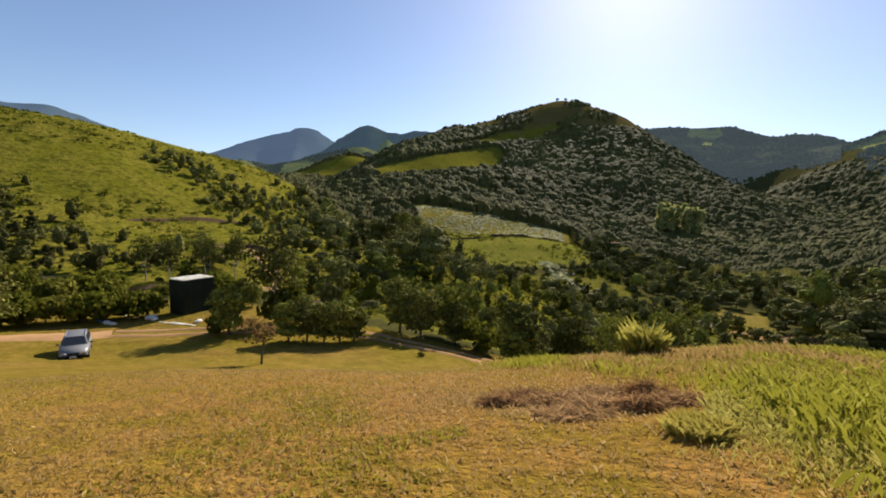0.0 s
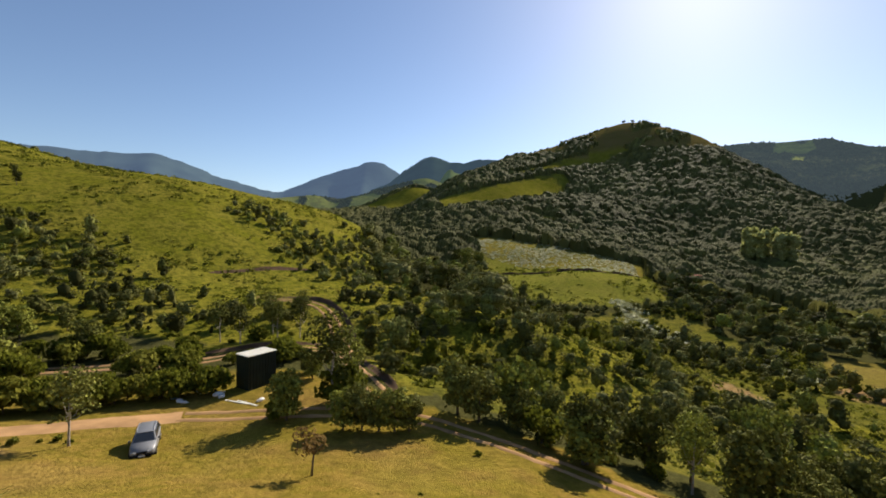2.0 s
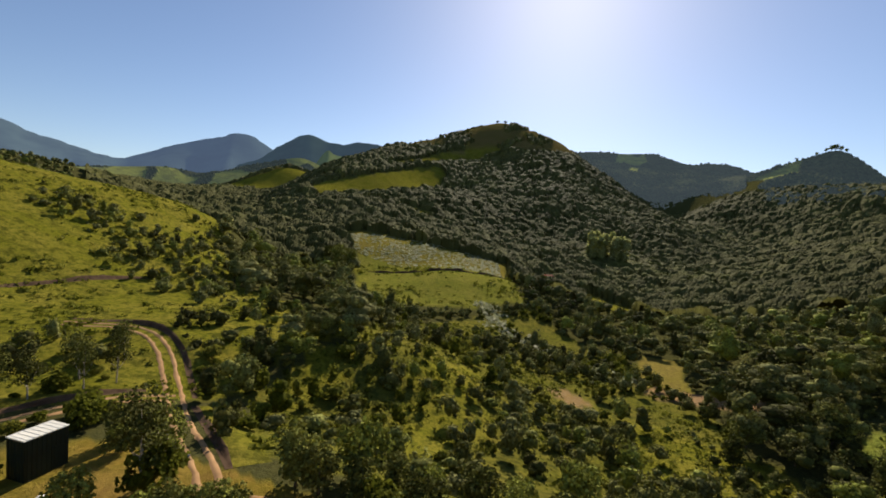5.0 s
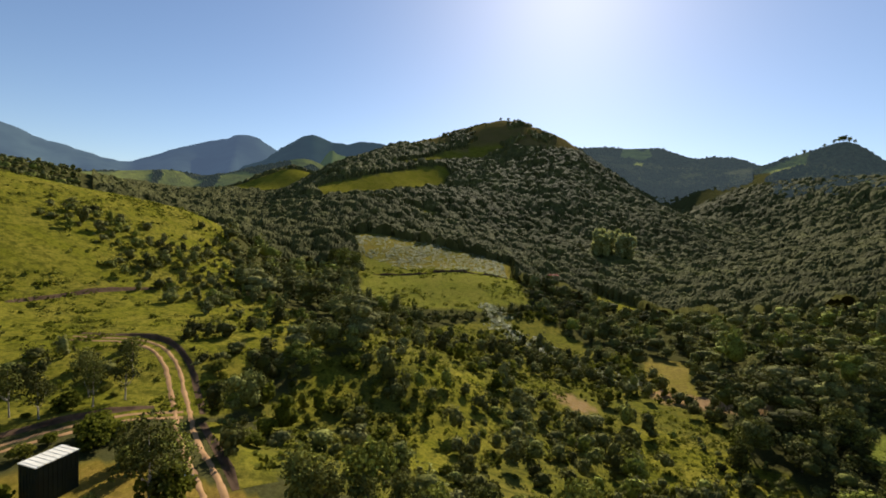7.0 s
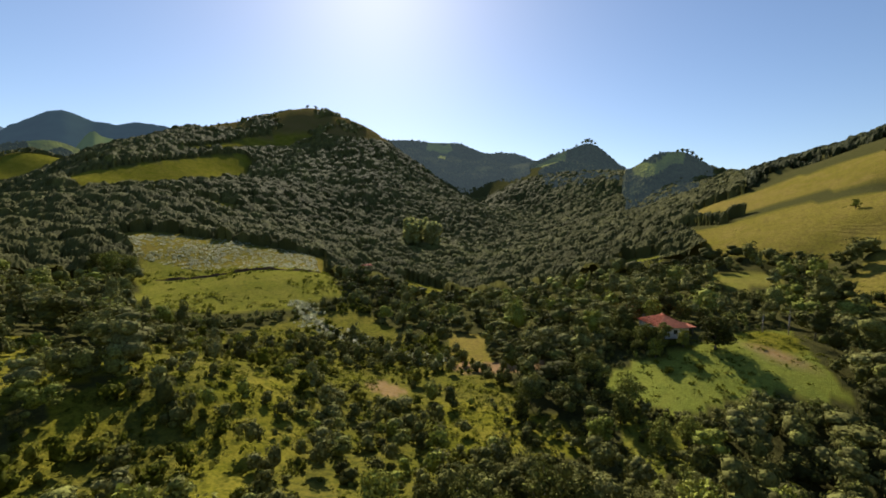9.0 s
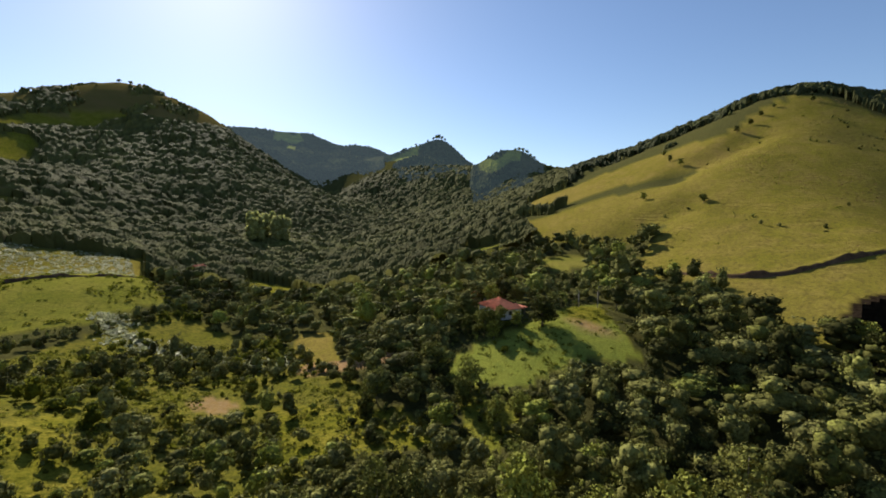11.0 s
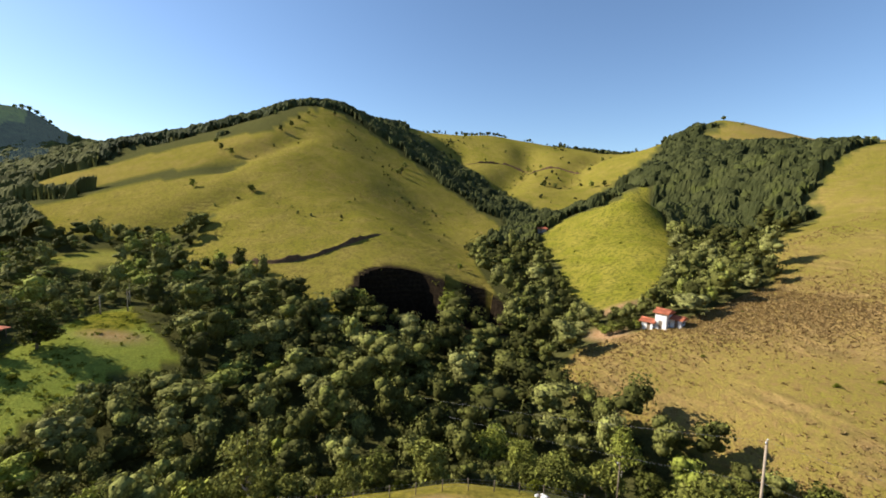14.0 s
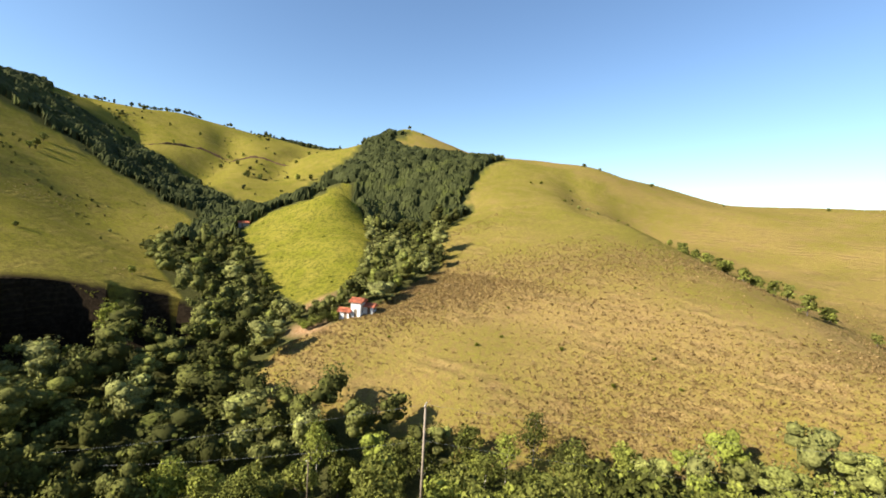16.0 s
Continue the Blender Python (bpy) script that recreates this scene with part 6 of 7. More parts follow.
for bearing, z, size in ((49.1, 205, 1.3), (49.5, 207, 1.8), (49.8, 207, 2.0), (50.2, 206, 1.6), (50.6, 203, 1.2), (48.4, 199, 1.1), (46.9, 188, 1.3), (46.3, 184, 0.9), (45.2, 176, 1.0)):
    crest_tree(bearing, 1149, z, size, 1.0, "dark tree on the pointed summit")
for bearing, z, size in ((59.6, 144, 1.2), (60.1, 144, 1.5), (60.6, 142, 1.6), (61.1, 138, 1.5), (61.5, 132, 1.3), (62.0, 127, 1.2)):
    crest_tree(bearing, 929, z, size, 0.85, "flat-topped dark tree on the rounded summit")


for k, (x, y, s, kind) in enumerate(((74, 51.5, 0.9, "bushy"), (79, 53, 0.95, "broad"), (72, 43, 0.85, "bushy"), (74, 64, 1.05, "round"), (81, 64.5, 1.1, "bushy"), (66, 66, 0.95, "broad"), (70, 61, 0.9, "bushy"), (76, 40.5, 0.8, "broad"), (60, 62, 0.8, "bushy"))):
    plant(kind, x, y, s, k * 71, "beside the farm meadow", "trees round the farm meadow")


plant("bushy", 7.1, 34.4, 0.92, 40, "beside the track", "", "dense dark bush beside the earth track", stretch=0.72)


pit = random.Random(83)
for k in range(20):
    x, y = pit.uniform(125, 133.5), -4 - 46 * (k + pit.random()) / 20
    plant("bushy", x, y, pit.uniform(1.15, 1.7) * (1.0 if y > -29 else 0.72), k * 47, "in the washed-out hollow", "trees before the earth face", stretch=pit.uniform(0.8, 1.05))


# ---- rough growth along the lip of the washed-out hollows ----
fringe = np.random.RandomState(71)
fa = np.radians(fringe.uniform(-75, 75, 90))
first = fringe.rand(90) < 0.6
fq = fringe.uniform(0.78, 1.15, 90)
fx = np.where(first, 139 + 15 * np.cos(fa) * fq, 140 + 13 * np.cos(fa) * fq)
fy = np.where(first, -18 + 12.5 * fq * np.sign(fa) * np.sqrt(np.abs(np.sin(fa))), -38 + 8.5 * fq * np.sign(fa) * np.sqrt(np.abs(np.sin(fa))))
fq = fq > 0.95
woods("gully_fringe", "rough grass and low shrubs along the gully edge", fx[fq], fy[fq], fringe.uniform(0.06, 0.2, 90)[fq], TUFT_FORMS, fringe, M_SHRUBS)


# ---- boards, boxes and other small bodies ----
def slab(size, at=(0, 0, 0), bevel=0.0):
    """A box with its corners eased: verts, faces."""
    bm = bmesh.new()
    bmesh.ops.create_cube(bm, size=1.0, matrix=Matrix.Translation(at) @ Matrix.Diagonal((*size, 1)))
    if bevel:
        bmesh.ops.bevel(bm, geom=list(bm.edges), offset=bevel, segments=2, affect="EDGES")
    v = [q.co.copy() for q in bm.verts]
    bm.verts.index_update()
    f = [tuple(q.index for q in p.verts) for p in bm.faces]
    bm.free()
    return v, f


def box_part(name, size, at, mat, parent, label="", bevel=0.01, turn=0.0):
    v, f = slab(size, (0, 0, 0), bevel)
    return part(name, mesh_of(name, v, f, mat), parent, label, pose(*at, 0, 0, turn))


def tube_part(name, points, radii, mat, parent, label="", sides=8):
    v, f = tube(points, radii, sides)
    return part(name, mesh_of(name, v, f, mat, True), parent, label)


# ---- the parked car ----
def estate_car(x, y, turn):
    ob = thing("car", "parked grey estate car with roof rails on the lawn", "car", on_ground(x, y, turn))
    ob.scale = (0.87, 0.87, 0.87)
    # cross-sections along its length: y, half width, sill, waist
    rows = ((-2.12, 0.62, 0.42, 0.66), (-2.02, 0.76, 0.30, 0.78), (-1.5, 0.84, 0.26, 0.90), (-0.85, 0.86, 0.24, 0.97), (0.3, 0.86, 0.24, 0.99), (1.5, 0.86, 0.26, 1.0), (2.05, 0.80, 0.30, 0.98), (2.16, 0.72, 0.40, 0.90))
    v, f = [], []
    for yy, w, lo, hi in rows:
        for px, pz in ((-w * 0.86, lo), (-w, lo + 0.12), (-w, hi - 0.14), (-w * 0.9, hi), (w * 0.9, hi), (w, hi - 0.14), (w, lo + 0.12), (w * 0.86, lo)):
            v.append((px, yy, pz))
    k = 8
    for i in range(len(rows) - 1):
        for j in range(k):
            f.append((i * k + j, i * k + (j + 1) % k, (i + 1) * k + (j + 1) % k, (i + 1) * k + j))
    f += [tuple(range(k))[::-1], tuple((len(rows) - 1) * k + j for j in range(k))]
    part("body", mesh_of("body", v, f, M_CARPAINT, True), ob)
    # cabin pillars and roof
    low = ((-0.95, 0.78, 0.95), (0.2, 0.79, 0.97), (1.3, 0.78, 0.98), (2.08, 0.72, 0.96))
    top = ((-0.30, 0.60, 1.43), (0.3, 0.62, 1.48), (1.3, 0.62, 1.47), (1.86, 0.58, 1.42))
    rv, rf = [], []
    for yy, w, z in top:
        rv += [(-w, yy, z - 0.03), (-w * 0.8, yy, z + 0.02), (w * 0.8, yy, z + 0.02), (w, yy, z - 0.03)]
    for i in range(3):
        for j in range(3):
            a = i * 4 + j
            rf.append((a, a + 1, a + 5, a + 4))
    roof = mesh_of("roof", rv, rf, M_CARPAINT, True)
    part("roof", roof, ob)
    cv, cf = [], []
    for (ya, wa, za), (yb, wb, zb) in zip(low, top):
        cv += [(-wa, ya, za), (wa, ya, za), (-wb, yb, zb - 0.04), (wb, yb, zb - 0.04)]
    for i in range(3):
        a, b = i * 4, i * 4 + 4
        cf += [(a, a + 2, b + 2, b), (a + 1, b + 1, b + 3, a + 3)]
    cf += [(0, 1, 3, 2), (12, 14, 15, 13)]
    part("cabin", mesh_of("cabin", cv, cf, M_CARPAINT), ob)

    def pane(name, corners, label):
        c = [Vector(q) for q in corners]
        n = (c[1] - c[0]).cross(c[3] - c[0]).normalized() * 0.012
        vv = [q + n for q in c] + [q - n for q in c]
        part(name, mesh_of(name, vv, [(0, 1, 2, 3), (7, 6, 5, 4), (0, 4, 5, 1), (1, 5, 6, 2), (2, 6, 7, 3), (3, 7, 4, 0)], M_GLASS), ob, label)

    pane("windscreen", ((-0.68, -0.90, 0.99), (0.68, -0.90, 0.99), (0.54, -0.36, 1.40), (-0.54, -0.36, 1.40)), "dark glass windscreen")
    pane("rear_window", ((0.62, 2.07, 1.02), (-0.62, 2.07, 1.02), (-0.5, 1.89, 1.37), (0.5, 1.89, 1.37)), "dark glass rear window")
    for s in (-1, 1):
        for ya, yb, yc, yd in ((-0.62, 0.25, 0.25, -0.14), (0.35, 1.2, 1.2, 0.35), (1.3, 1.95, 1.78, 1.3)):
            pane("side_window", ((s * 0.795, ya, 1.01), (s * 0.795, yb, 1.01), (s * 0.64, yc, 1.39), (s * 0.64, yd, 1.39)), "dark glass side window")
        tube_part("roof_rail", [(s * 0.55, -0.1, 1.46), (s * 0.56, 0.1, 1.53), (s * 0.56, 1.5, 1.52), (s * 0.54, 1.75, 1.45)], [0.028] * 4, M_CHROME, ob, "silver roof rail")
        box_part("mirror", (0.20, 0.10, 0.14), (s * 0.95, -0.62, 1.02), M_CARPAINT, ob, "", 0.03)
        box_part("headlight", (0.34, 0.10, 0.15), (s * 0.52, -2.06, 0.66), M_LAMP, ob, "clear headlight", 0.03, s * 14)
        box_part("tail_light", (0.16, 0.08, 0.34), (s * 0.66, 2.11, 0.82), worn("red_lamp", (0.35, 0.02, 0.02), 0.2), ob, "red tail light", 0.03)
        for yy in (-1.32, 1.36):
            ty = tube([(-0.10, 0, 0), (-0.085, 0, 0), (0.085, 0, 0), (0.10, 0, 0)], [0.25, 0.32, 0.32, 0.25], 20)
            wheel = part("wheel", mesh_of("tyre", *ty, M_BLACK, True), ob, "black rubber tyre", pose(s * 0.78, yy, 0.32))
            ri = joined([tube([(-0.105, 0, 0), (0.105, 0, 0)], [0.20, 0.20], 16)] + [slab((0.22, 0.05, 0.34), (0, 0, 0), 0.01)])
            part("rim", mesh_of("rim", *ri, M_CHROME), wheel, "silver wheel rim")
    box_part("grille", (0.62, 0.06, 0.16), (0, -2.11, 0.62), M_BLACK, ob, "black front grille", 0.02)
    box_part("bumper", (1.5, 0.14, 0.20), (0, -2.10, 0.42), M_BLACK, ob, "dark front bumper", 0.05)
    box_part("rear_bumper", (1.5, 0.14, 0.20), (0, 2.14, 0.45), M_BLACK, ob, "dark rear bumper", 0.05)
    box_part("plate", (0.40, 0.02, 0.12), (0, -2.18, 0.42), M_WHITE, ob, "blank pale number plate", 0.005)


estate_car(-22.9, 28.1, 35)


# ---- the dark green box hut ----
def box_hut():
    ob = thing("box_hut", "dark green box hut with pale flat roof", "hut", on_ground(-23.3, 42.5, -24.6))
    w, d, h = 1.95, 3.1, 3.25
    for name, size, at in (("wall", (w, 0.06, h), (0, -d / 2, h / 2)), ("wall", (w, 0.06, h), (0, d / 2, h / 2)), ("wall", (0.06, d - 0.06, h), (-w / 2, 0, h / 2)), ("wall", (0.06, d - 0.06, h), (w / 2, 0, h / 2))):
        box_part(name, size, at, M_DARKGREEN, ob)
    for i in range(9):
        box_part("rib", (0.05, 0.07, h - 0.1), (w / 2 + 0.045, -d / 2 + 0.2 + i * 0.335, h / 2), M_DARKGREEN, ob)
    for i in range(5):
        box_part("rib", (0.07, 0.05, h - 0.1), (-w / 2 + 0.25 + i * 0.36, -d / 2 - 0.045, h / 2), M_DARKGREEN, ob)
    box_part("roof", (w + 0.14, d + 0.14, 0.10), (0, 0, h + 0.05), M_SHEET, ob, "pale flat sheet roof", 0.03)
    for i in range(7):
        box_part("roof_seam", (w + 0.1, 0.05, 0.03), (0, -d / 2 + 0.2 + i * 0.44, h + 0.112), M_SHEET, ob)
    box_part("door", (0.04, 0.85, 1.9), (w / 2 + 0.05, 0.9, 1.05), M_DARKGREEN, ob, "dark green plank door")
    box_part("floor_beam", (w + 0.1, 0.2, 0.2), (0, -d / 2 + 0.3, 0.0), M_TIMBER, ob)
    box_part("floor_beam", (w + 0.1, 0.2, 0.2), (0, d / 2 - 0.3, 0.0), M_TIMBER, ob)


box_hut()


def clutter():
    for x, y, s in ((-25.2, 39.2, 0.55), (-24.6, 38.8, 0.4), (-27.6, 37.2, 0.45), (-27.0, 37.0, 0.35), (-20.6, 38.6, 0.4)):
        ob = thing("white_sack", "crumpled white sack lying on the verge", "sack", on_ground(x, y, x * 40))
        bm = bmesh.new()
        bmesh.ops.create_icosphere(bm, subdivisions=2, radius=1.0)
        for q in bm.verts:
            q.co *= 1 + 0.2 * noise.noise(q.co * 2 + Vector((x, y, 0)))
            q.co = Vector((q.co.x * s, q.co.y * s * 0.6, max(q.co.z, -0.5) * s * 0.45 + 0.2 * s))
        me = bpy.data.meshes.new("sack_body")
        bm.to_mesh(me)
        bm.free()
        me.materials.append(M_WHITE)
        me.shade_smooth()
        part("sack_body", me, ob)
        tube_part("tied_neck", [(s * 0.85, 0, 0.2 * s), (s * 1.1, 0, 0.3 * s), (s * 1.25, 0, 0.26 * s)], [s * 0.2, s * 0.08, s * 0.16], M_WHITE, ob)
    ob = thing("blue_drum", "blue plastic drum beside the hedge", "drum", on_ground(-28.6, 37.8))
    tube_part("drum_body", [(0, 0, 0), (0, 0, 0.06), (0, 0, 0.45), (0, 0, 0.84), (0, 0, 0.9)], [0.27, 0.29, 0.31, 0.29, 0.26], M_BLUE, ob, "", 16)
    tube_part("lid", [(0, 0, 0.9), (0, 0, 0.95)], [0.27, 0.25], M_BLUE, ob, "", 16)
    for x, y, t in ((-21.5, 37.9, 70), (-22.6, 38.0, 78), (-28.0, 40.0, 50)):
        ob = thing("timber_plank", "weathered timber plank lying on the grass", "plank", on_ground(x, y, t), "planks by the hut")
        box_part("board", (0.18, 2.6, 0.05), (0, 0, 0.03), M_SHEET, ob)
        box_part("batten", (0.3, 0.06, 0.04), (0, 0.9, 0.07), M_TIMBER, ob)


clutter()


def pond():
    n = 28
    v = [(-13.6 + 1.0 * math.cos(a) * (1 + 0.15 * math.sin(3 * a)), 44.2 + 0.6 * math.sin(a), 0.0) for a in (2 * math.pi * i / n for i in range(n))]
    z = height(-13.6, 44.2) + 0.10
    m = Nodes("pond_water")
    mat = m.surface((0.05, 0.07, 0.07), 0.06, 0.0, m.noise(5.0, 3), 0.05, 0.02, 0.6)
    me = mesh_of("pond", [(a, b, z) for a, b, _ in v] + [(a, b, z - 0.5) for a, b, _ in v], [tuple(range(n))] + [(i, i + n, (i + 1) % n + n, (i + 1) % n) for i in range(n)], mat)
    tagged(new("pond", me), "small still pond among trees beside the track", "pond", kind="structure")


pond()


# ---- houses ----
def tiled_roof(name, wide, deep, rise, eave, parent, hip=True, thick=0.12):
    """A tiled roof in rows of half-round tiles; hipped or gabled along x."""
    bm = bmesh.new()
    w, d = wide / 2 + eave, deep / 2 + eave
    ridge = max(w - d, 0.2) if hip else w
    corners = [(-w, -d, 0), (w, -d, 0), (w, d, 0), (-w, d, 0)]
    top = [(-ridge, 0, rise), (ridge, 0, rise)]
    lo = [bm.verts.new((x, y, z - thick)) for x, y, z in corners]
    hi = [bm.verts.new(c) for c in corners]
    tp = [bm.verts.new(c) for c in top]
    for q in ((hi[0], hi[1], tp[1], tp[0]), (hi[2], hi[3], tp[0], tp[1]), (hi[1], hi[2], tp[1]), (hi[3], hi[0], tp[0]), (lo[3], lo[2], lo[1], lo[0])):
        bm.faces.new(q)
    for i in range(4):
        bm.faces.new((lo[i], lo[(i + 1) % 4], hi[(i + 1) % 4], hi[i]))
    me = bpy.data.meshes.new(name)
    bm.to_mesh(me)
    bm.free()
    me.materials.append(M_TILE)
    roof = part(name, me, parent, "terracotta tiled roof")
    # rolls of tiles down the two long slopes
    pieces = []
    n = int(2 * w / 0.42)
    for i in range(n + 1):
        x = -w + 0.05 + (2 * w - 0.1) * i / n
        reach = 1.0 if abs(x) <= ridge else max(0.05, (w - abs(x)) / max(w - ridge, 0.01))
        for s in (-1, 1):
            a = Vector((x, s * d, 0.03))
            b = Vector((x, s * d * (1 - reach), rise * reach + 0.03))
            pieces.append(tube([a, b], [0.08, 0.07], 5))
    part("tile_rows", mesh_of("tile_rows", *joined(pieces), M_TILE, True), roof)
    tube_part("ridge_tiles", [(-ridge, 0, rise + 0.03), (ridge, 0, rise + 0.03)], [0.13, 0.13], M_TILE, roof, "", 8)
    return roof


def wall_with_openings(name, length, tall, thick, holes, mat, parent, m):
    """A wall along x with real openings: holes (x0, x1, z0, z1)."""
    xs = sorted({0, length, *(q for h in holes for q in h[:2])})
    zs = sorted({0, tall, *(q for h in holes for q in h[2:])})
    pieces = []
    for a, b in zip(xs, xs[1:]):
        for c, d in zip(zs, zs[1:]):
            mx, mz = (a + b) / 2, (c + d) / 2
            if not any(h[0] < mx < h[1] and h[2] < mz < h[3] for h in holes):
                pieces.append(slab((b - a, thick, d - c), ((a + b) / 2 - length / 2, 0, (c + d) / 2)))
    return part(name, mesh_of(name, *joined(pieces), mat), parent, "", m)


def house(name, label, x, y, turn, wide, deep, tall, rise, wall, hip=True, front=((1.2, 2.4, 1.0, 2.2), (4.0, 4.9, 0.0, 2.1), (6.2, 7.4, 1.0, 2.2)), sink=0.3, roof=True):
    ob = thing(name, label, "house", on_ground(x, y, turn, sink))
    front = [h for h in front if h[1] < wide - 0.3]
    t = 0.18
    wall_with_openings("wall", wide, tall, t, front, wall, ob, pose(0, -deep / 2, 0))
    wall_with_openings("wall", wide, tall, t, [(wide * 0.4, wide * 0.4 + 1.1, 1.0, 2.1)], wall, ob, pose(0, deep / 2, 0))
    side = [(deep * 0.35, deep * 0.35 + 1.0, 1.0, 2.1)]
    wall_with_openings("wall", deep - t, tall, t, side, wall, ob, pose(-wide / 2 + t / 2, 0, 0, 0, 0, 90))
    wall_with_openings("wall", deep - t, tall, t, side, wall, ob, pose(wide / 2 - t / 2, 0, 0, 0, 0, 90))
    box_part("floor", (wide - 0.4, deep - 0.4, 0.1), (0, 0, 0.05), M_CONCRETE, ob)
    for a, b, c, d in front:
        cx, cw = (a + b) / 2 - wide / 2, b - a
        if c == 0:
            box_part("door", (cw, 0.05, d - 0.02), (cx, -deep / 2 + 0.03, d / 2), M_TIMBER, ob, "brown timber door")
        else:
            win = box_part("window", (cw, 0.04, d - c), (cx, -deep / 2 + 0.03, (c + d) / 2), M_GLASS, ob, "dark window pane")
            part("sill", mesh_of("sill", *slab((cw + 0.2, 0.2, 0.06), (0, -0.12, -(d - c) / 2 - 0.03)), M_CONCRETE), win)
            part("mullion", mesh_of("mullion", *slab((0.05, 0.07, d - c), (0, 0, 0)), M_TIMBER), win)
    for s in (-1, 1):
        box_part("window", (0.04, 0.96, 1.06), (s * (wide / 2 - t / 2), -(deep - t) / 2 + deep * 0.35 + 0.5 if s < 0 else -(deep - t) / 2 + deep * 0.35 + 0.5, 1.55), M_GLASS, ob, "dark window pane")
    if roof:
        r = tiled_roof("roof", wide, deep, rise, 0.5, ob, hip)
        r.matrix_basis = pose(0, 0, tall)
        if not hip:
            for s in (-1, 1):
                gv = [(s * wide / 2 - 0.09 * s, -deep / 2, 0), (s * wide / 2 - 0.09 * s, deep / 2, 0), (s * wide / 2 - 0.09 * s, 0, rise * 0.86)]
                gv += [(q[0] - 0.15 * s, q[1], q[2]) for q in gv]
                part("gable", mesh_of("gable", gv, [(0, 1, 2), (5, 4, 3), (0, 3, 4, 1), (1, 4, 5, 2), (2, 5, 3, 0)], wall), ob, "", pose(0, 0, tall - 0.1))
    return ob


farm = house("farmhouse", "white farmhouse with red hipped tile roof in trees", 107.5, 64.5, 62, 9.0, 7.0, 2.7, 2.0, M_WHITE)
for k in range(3):
    box_part("veranda_post", (0.16, 0.16, 2.5), (-3.6 + k * 2.0, -5.2, 1.25), M_TIMBER, farm)
vr = box_part("veranda_roof", (5.2, 2.2, 0.12), (-1.6, -4.6, 2.62), M_TILE, farm, "lean-to tiled veranda roof")
house("outbuilding", "small farm outbuilding with faded tile roof", 122, 82, 62, 6.5, 4.5, 2.6, 1.2, M_GREYWALL)
cottage = house("cottage", "small white cottage with gabled tile roof", 98.6, -73.0, -152, 2.5, 3.0, 3.8, 0.7, M_WHITE, False, ((0.8, 1.6, 0.0, 2.0),))
house("cottage_wing", "low cottage wing with orange tile roof", 100.6, -70.9, -152, 2.5, 2.2, 1.9, 0.6, M_WHITE, False, ((1.2, 2.0, 0.0, 1.9),))
house("cottage_wing", "low cottage wing with orange tile roof", 97.2, -75.4, -152, 2.6, 2.4, 2.0, 0.6, M_WHITE, False, ((1.2, 2.0, 0.0, 1.9),))
house("mountain_hut", "small pale hut on the wooded slope", 104, 246, 10, 4.6, 3.4, 2.3, 0.9, M_WHITE, False, ((1.2, 2.0, 0.0, 1.9),), -3.0)
house("hill_house", "long low house with pale roof on the hill", -131, 96, -36, 11, 5.5, 2.6, 1.3, M_GREYWALL, False)
house("gully_shed", "small grey shed in the pasture gully", 226, -104, -100, 4.5, 3.0, 2.4, 0.7, M_GREYWALL, False, ((1.2, 2.0, 0.0, 1.9),))
for x, y, s in ((-126, 92, 0.8), (-122, 94, 0.7), (-132, 88, 0.8), (-124, 100, 0.5), (-118, 96, 0.5)):
    plant("round", x, y, s, x, "beside the hill house", "trees beside the hill house")


# ---- poles, wires, fence ----
def utility_pole(x, y, top, label):
    z = height(x, y)
    ob = thing("utility_pole", label, "utility pole", pose(x, y, z - 0.3), "poles of the power line")
    h = top - z + 0.3
    tube_part("pole", [(0, 0, 0), (0, 0, h * 0.5), (0, 0, h)], [0.17, 0.145, 0.115], M_POLE, ob, "", 10)
    box_part("crossarm", (0.09, 1.1, 0.10), (0, 0, h - 0.25), M_TIMBER, ob, "timber crossarm", 0.015, 30)
    for s in (-1, 1):
        a = radians(30)
        tube_part("insulator", [(-math.sin(a) * s * 0.45, math.cos(a) * s * 0.45, h - 0.2), (-math.sin(a) * s * 0.45, math.cos(a) * s * 0.45, h - 0.06), (-math.sin(a) * s * 0.45, math.cos(a) * s * 0.45, h + 0.02)], [0.035, 0.06, 0.03], M_WHITE, ob, "white ceramic insulator")
    tube_part("wire_bracket", [(0.0, 0, h - 4.6), (0.2, 0.1, h - 4.55)], [0.05, 0.03], M_STEEL, ob)
    return ob


utility_pole(48.8, -43.2, -7.6, "weathered tan utility pole rising from the trees")
utility_pole(94.5, -11, -20.0, "weathered tan utility pole at the wood's edge")
def service_post(x, y, top):
    z = height(x, y)
    ob = thing("service_post", "short timber post with a bracket among shrubs", "post", pose(x, y, z - 0.3))
    h = top - z + 0.3
    tube_part("post", [(0, 0, 0), (0.05, 0, h * 0.5), (0, 0, h)], [0.09, 0.08, 0.07], M_TIMBER, ob)
    box_part("bracket", (0.06, 0.7, 0.06), (0, 0, h - 0.2), M_TIMBER, ob, "", 0.01, 30)
    tube_part("insulator", [(0.1, 0.2, h - 0.17), (0.1, 0.2, h)], [0.04, 0.03], M_WHITE, ob)


service_post(58, -33.3, -14.4)
utility_pole(-3, -76, -7.2, "weathered tan utility pole on the slope")


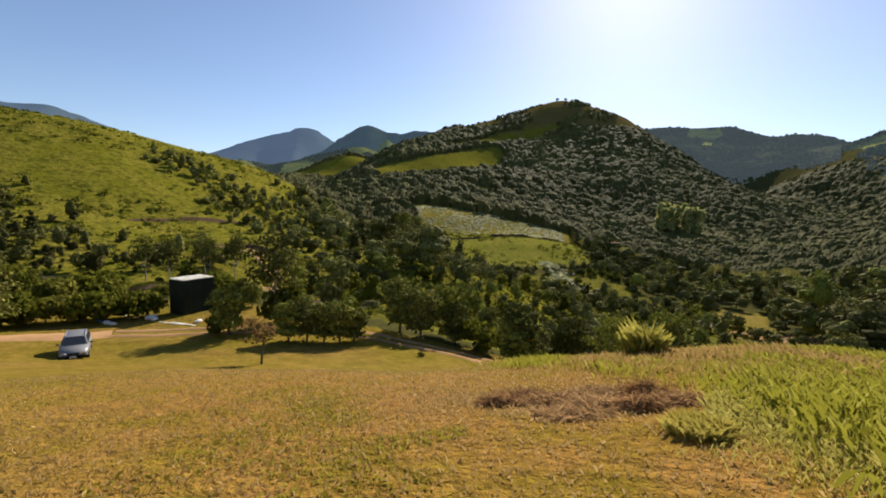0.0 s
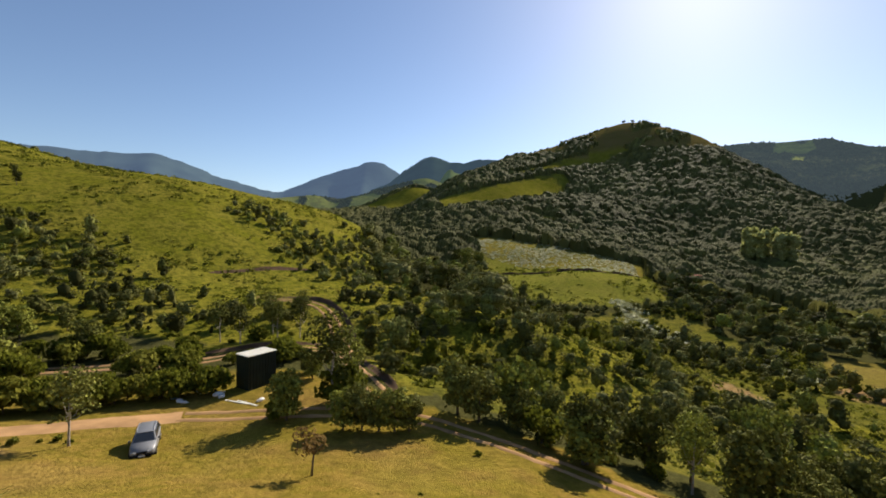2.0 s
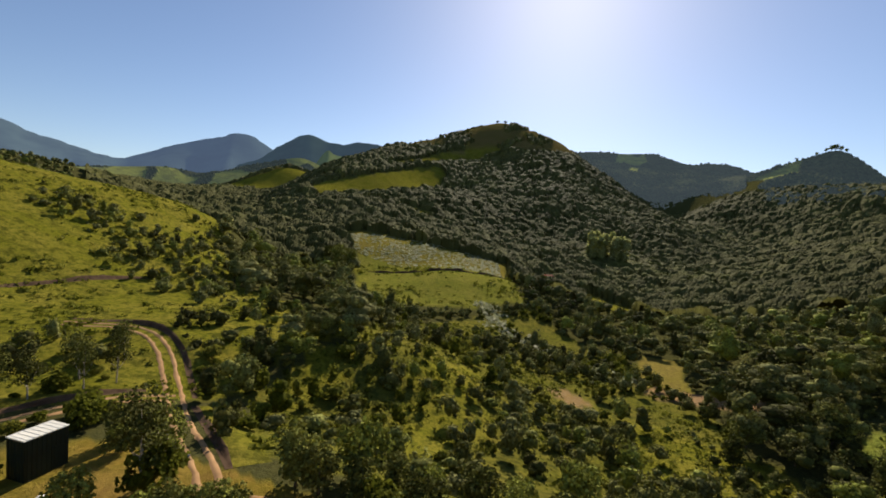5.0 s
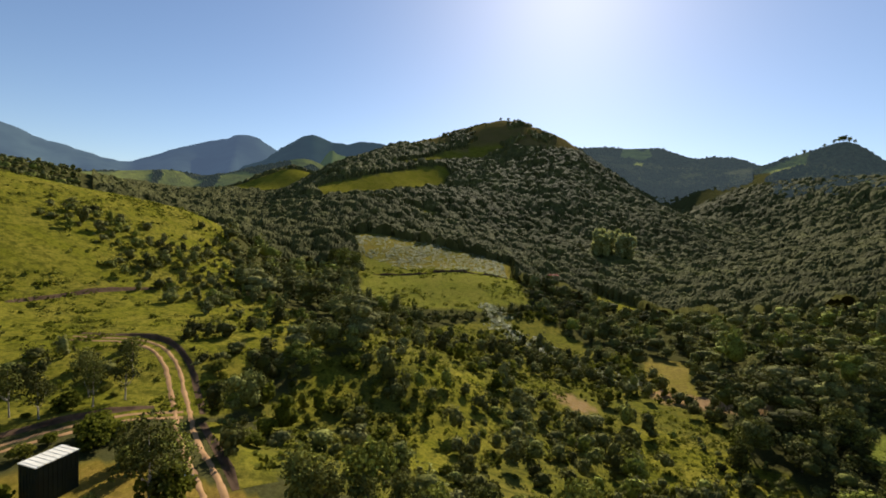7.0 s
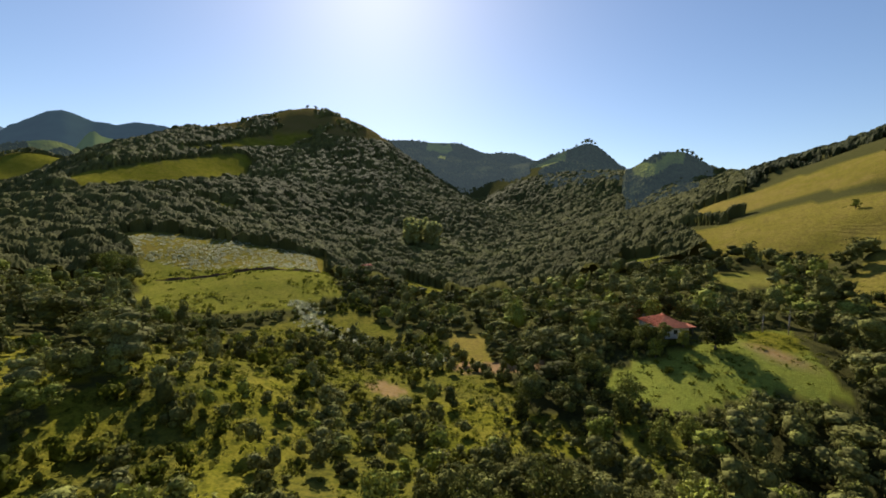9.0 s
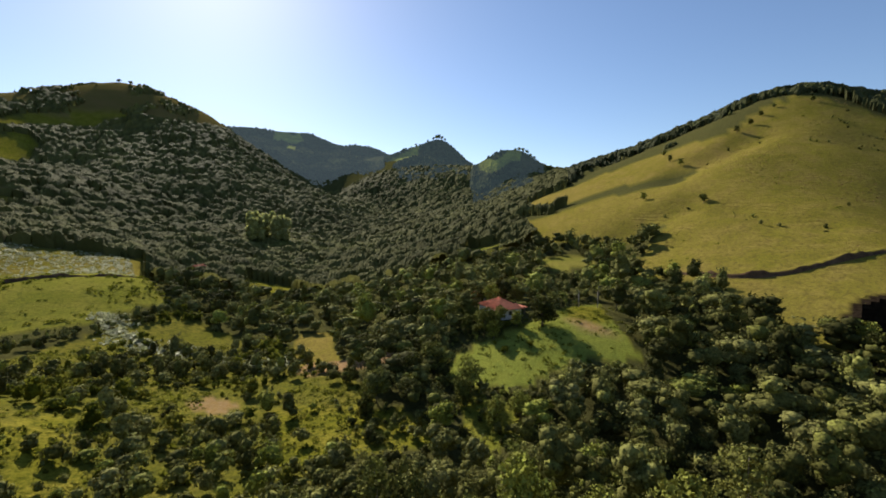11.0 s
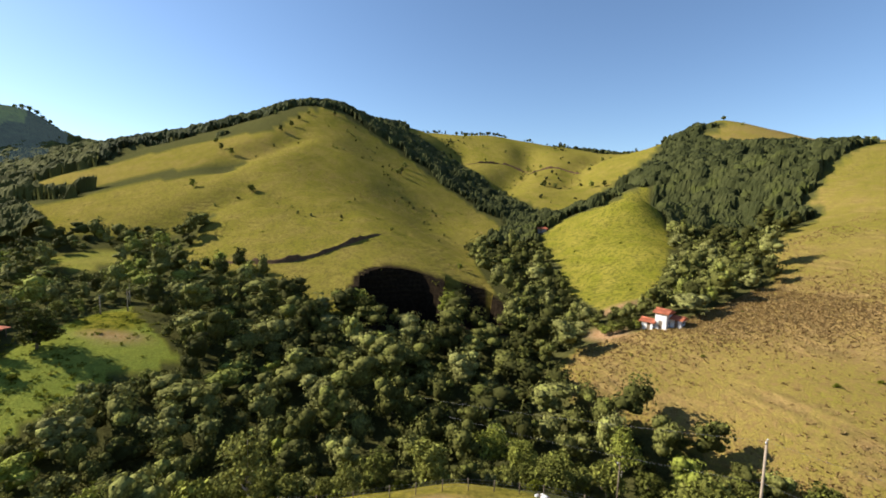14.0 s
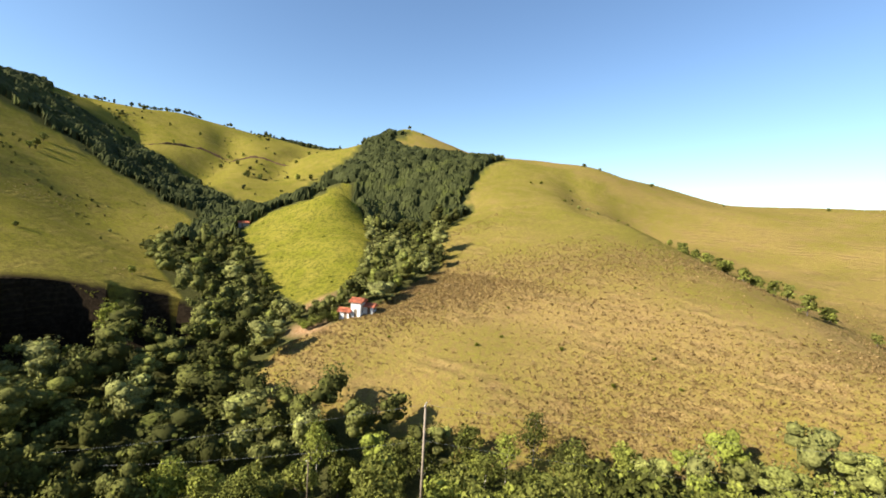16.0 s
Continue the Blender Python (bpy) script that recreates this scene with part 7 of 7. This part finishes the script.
def wire(a, b, sag, label):
    p = []
    for i in range(19):
        t = i / 18
        p.append(Vector(a).lerp(Vector(b), t) - Vector((0, 0, sag * 4 * t * (1 - t))))
    v, f = tube(p, [0.009] * 19, 5)
    tagged(new("power_wire", mesh_of("power_wire", v, f, M_STEEL, True)), label, "wire", "wires of the power line")


wire((48.8, -43.2, -7.7), (94.5, -11, -20.1), 0.5, "overhead power wire strung between poles")
wire((48.8, -43.2, -12.2), (94.5, -11, -21.5), 0.9, "lower overhead wire strung between poles")
wire((48.8, -43.2, -7.7), (-3, -76, -7.3), 0.7, "overhead power wire strung between poles")
wire((48.8, -43.2, -12.2), (-3, -76, -11.4), 1.0, "lower overhead wire strung between poles")

post_line = along(((58.4, 14), (57.6, 8), (56.6, 1), (56.2, -6), (55.8, -14), (54.8, -22), (51, -28)), 2.5)
fence = thing("wire_fence", "wire fence with rough timber posts beside the earth yard", "fence", pose(0, 0, 0))
tops = []
for i, q in enumerate(post_line):
    z = height(q[0], q[1])
    l = 0.05 * math.sin(i * 2.3)
    tube_part("post", [(q[0], q[1], z - 0.3), (q[0] + l * 0.5, q[1], z + 0.6), (q[0] + l, q[1] + l * 0.6, z + 1.25)], [0.06, 0.055, 0.05], M_TIMBER, fence, "", 7)
    tops.append(Vector((q[0], q[1], z)))
for h in (0.45, 0.8, 1.12):
    tube_part("strand", [t + Vector((0.03, 0, h)) for t in tops], [0.008] * len(tops), M_STEEL, fence, "thin steel fence wire", 4)

# rubble by the yard
rub = random.Random(31)
for k in range(9):
    x, y = 54.2 + rub.uniform(-1.0, 1.0), -21.4 + rub.uniform(-0.8, 0.8)
    s = rub.uniform(0.18, 0.42)
    bm = bmesh.new()
    bmesh.ops.create_icosphere(bm, subdivisions=2, radius=s)
    for q in bm.verts:
        q.co *= 1 + 0.35 * noise.noise(q.co * 3 + Vector((k * 3.0, 0, 0)))
        q.co.z *= 0.7
    me = bpy.data.meshes.new("stone")
    bm.to_mesh(me)
    bm.free()
    me.materials.append(M_WHITE if k % 2 else M_ROCK)
    ob = tagged(new("stone", me), "pale broken stone in a heap by the fence" if k % 2 else "dark broken stone in a heap by the fence", "stone", "rubble heap by the fence")
    ob.matrix_basis = pose(x, y, height(x, y) + s * 0.3, 0, 0, k * 50)
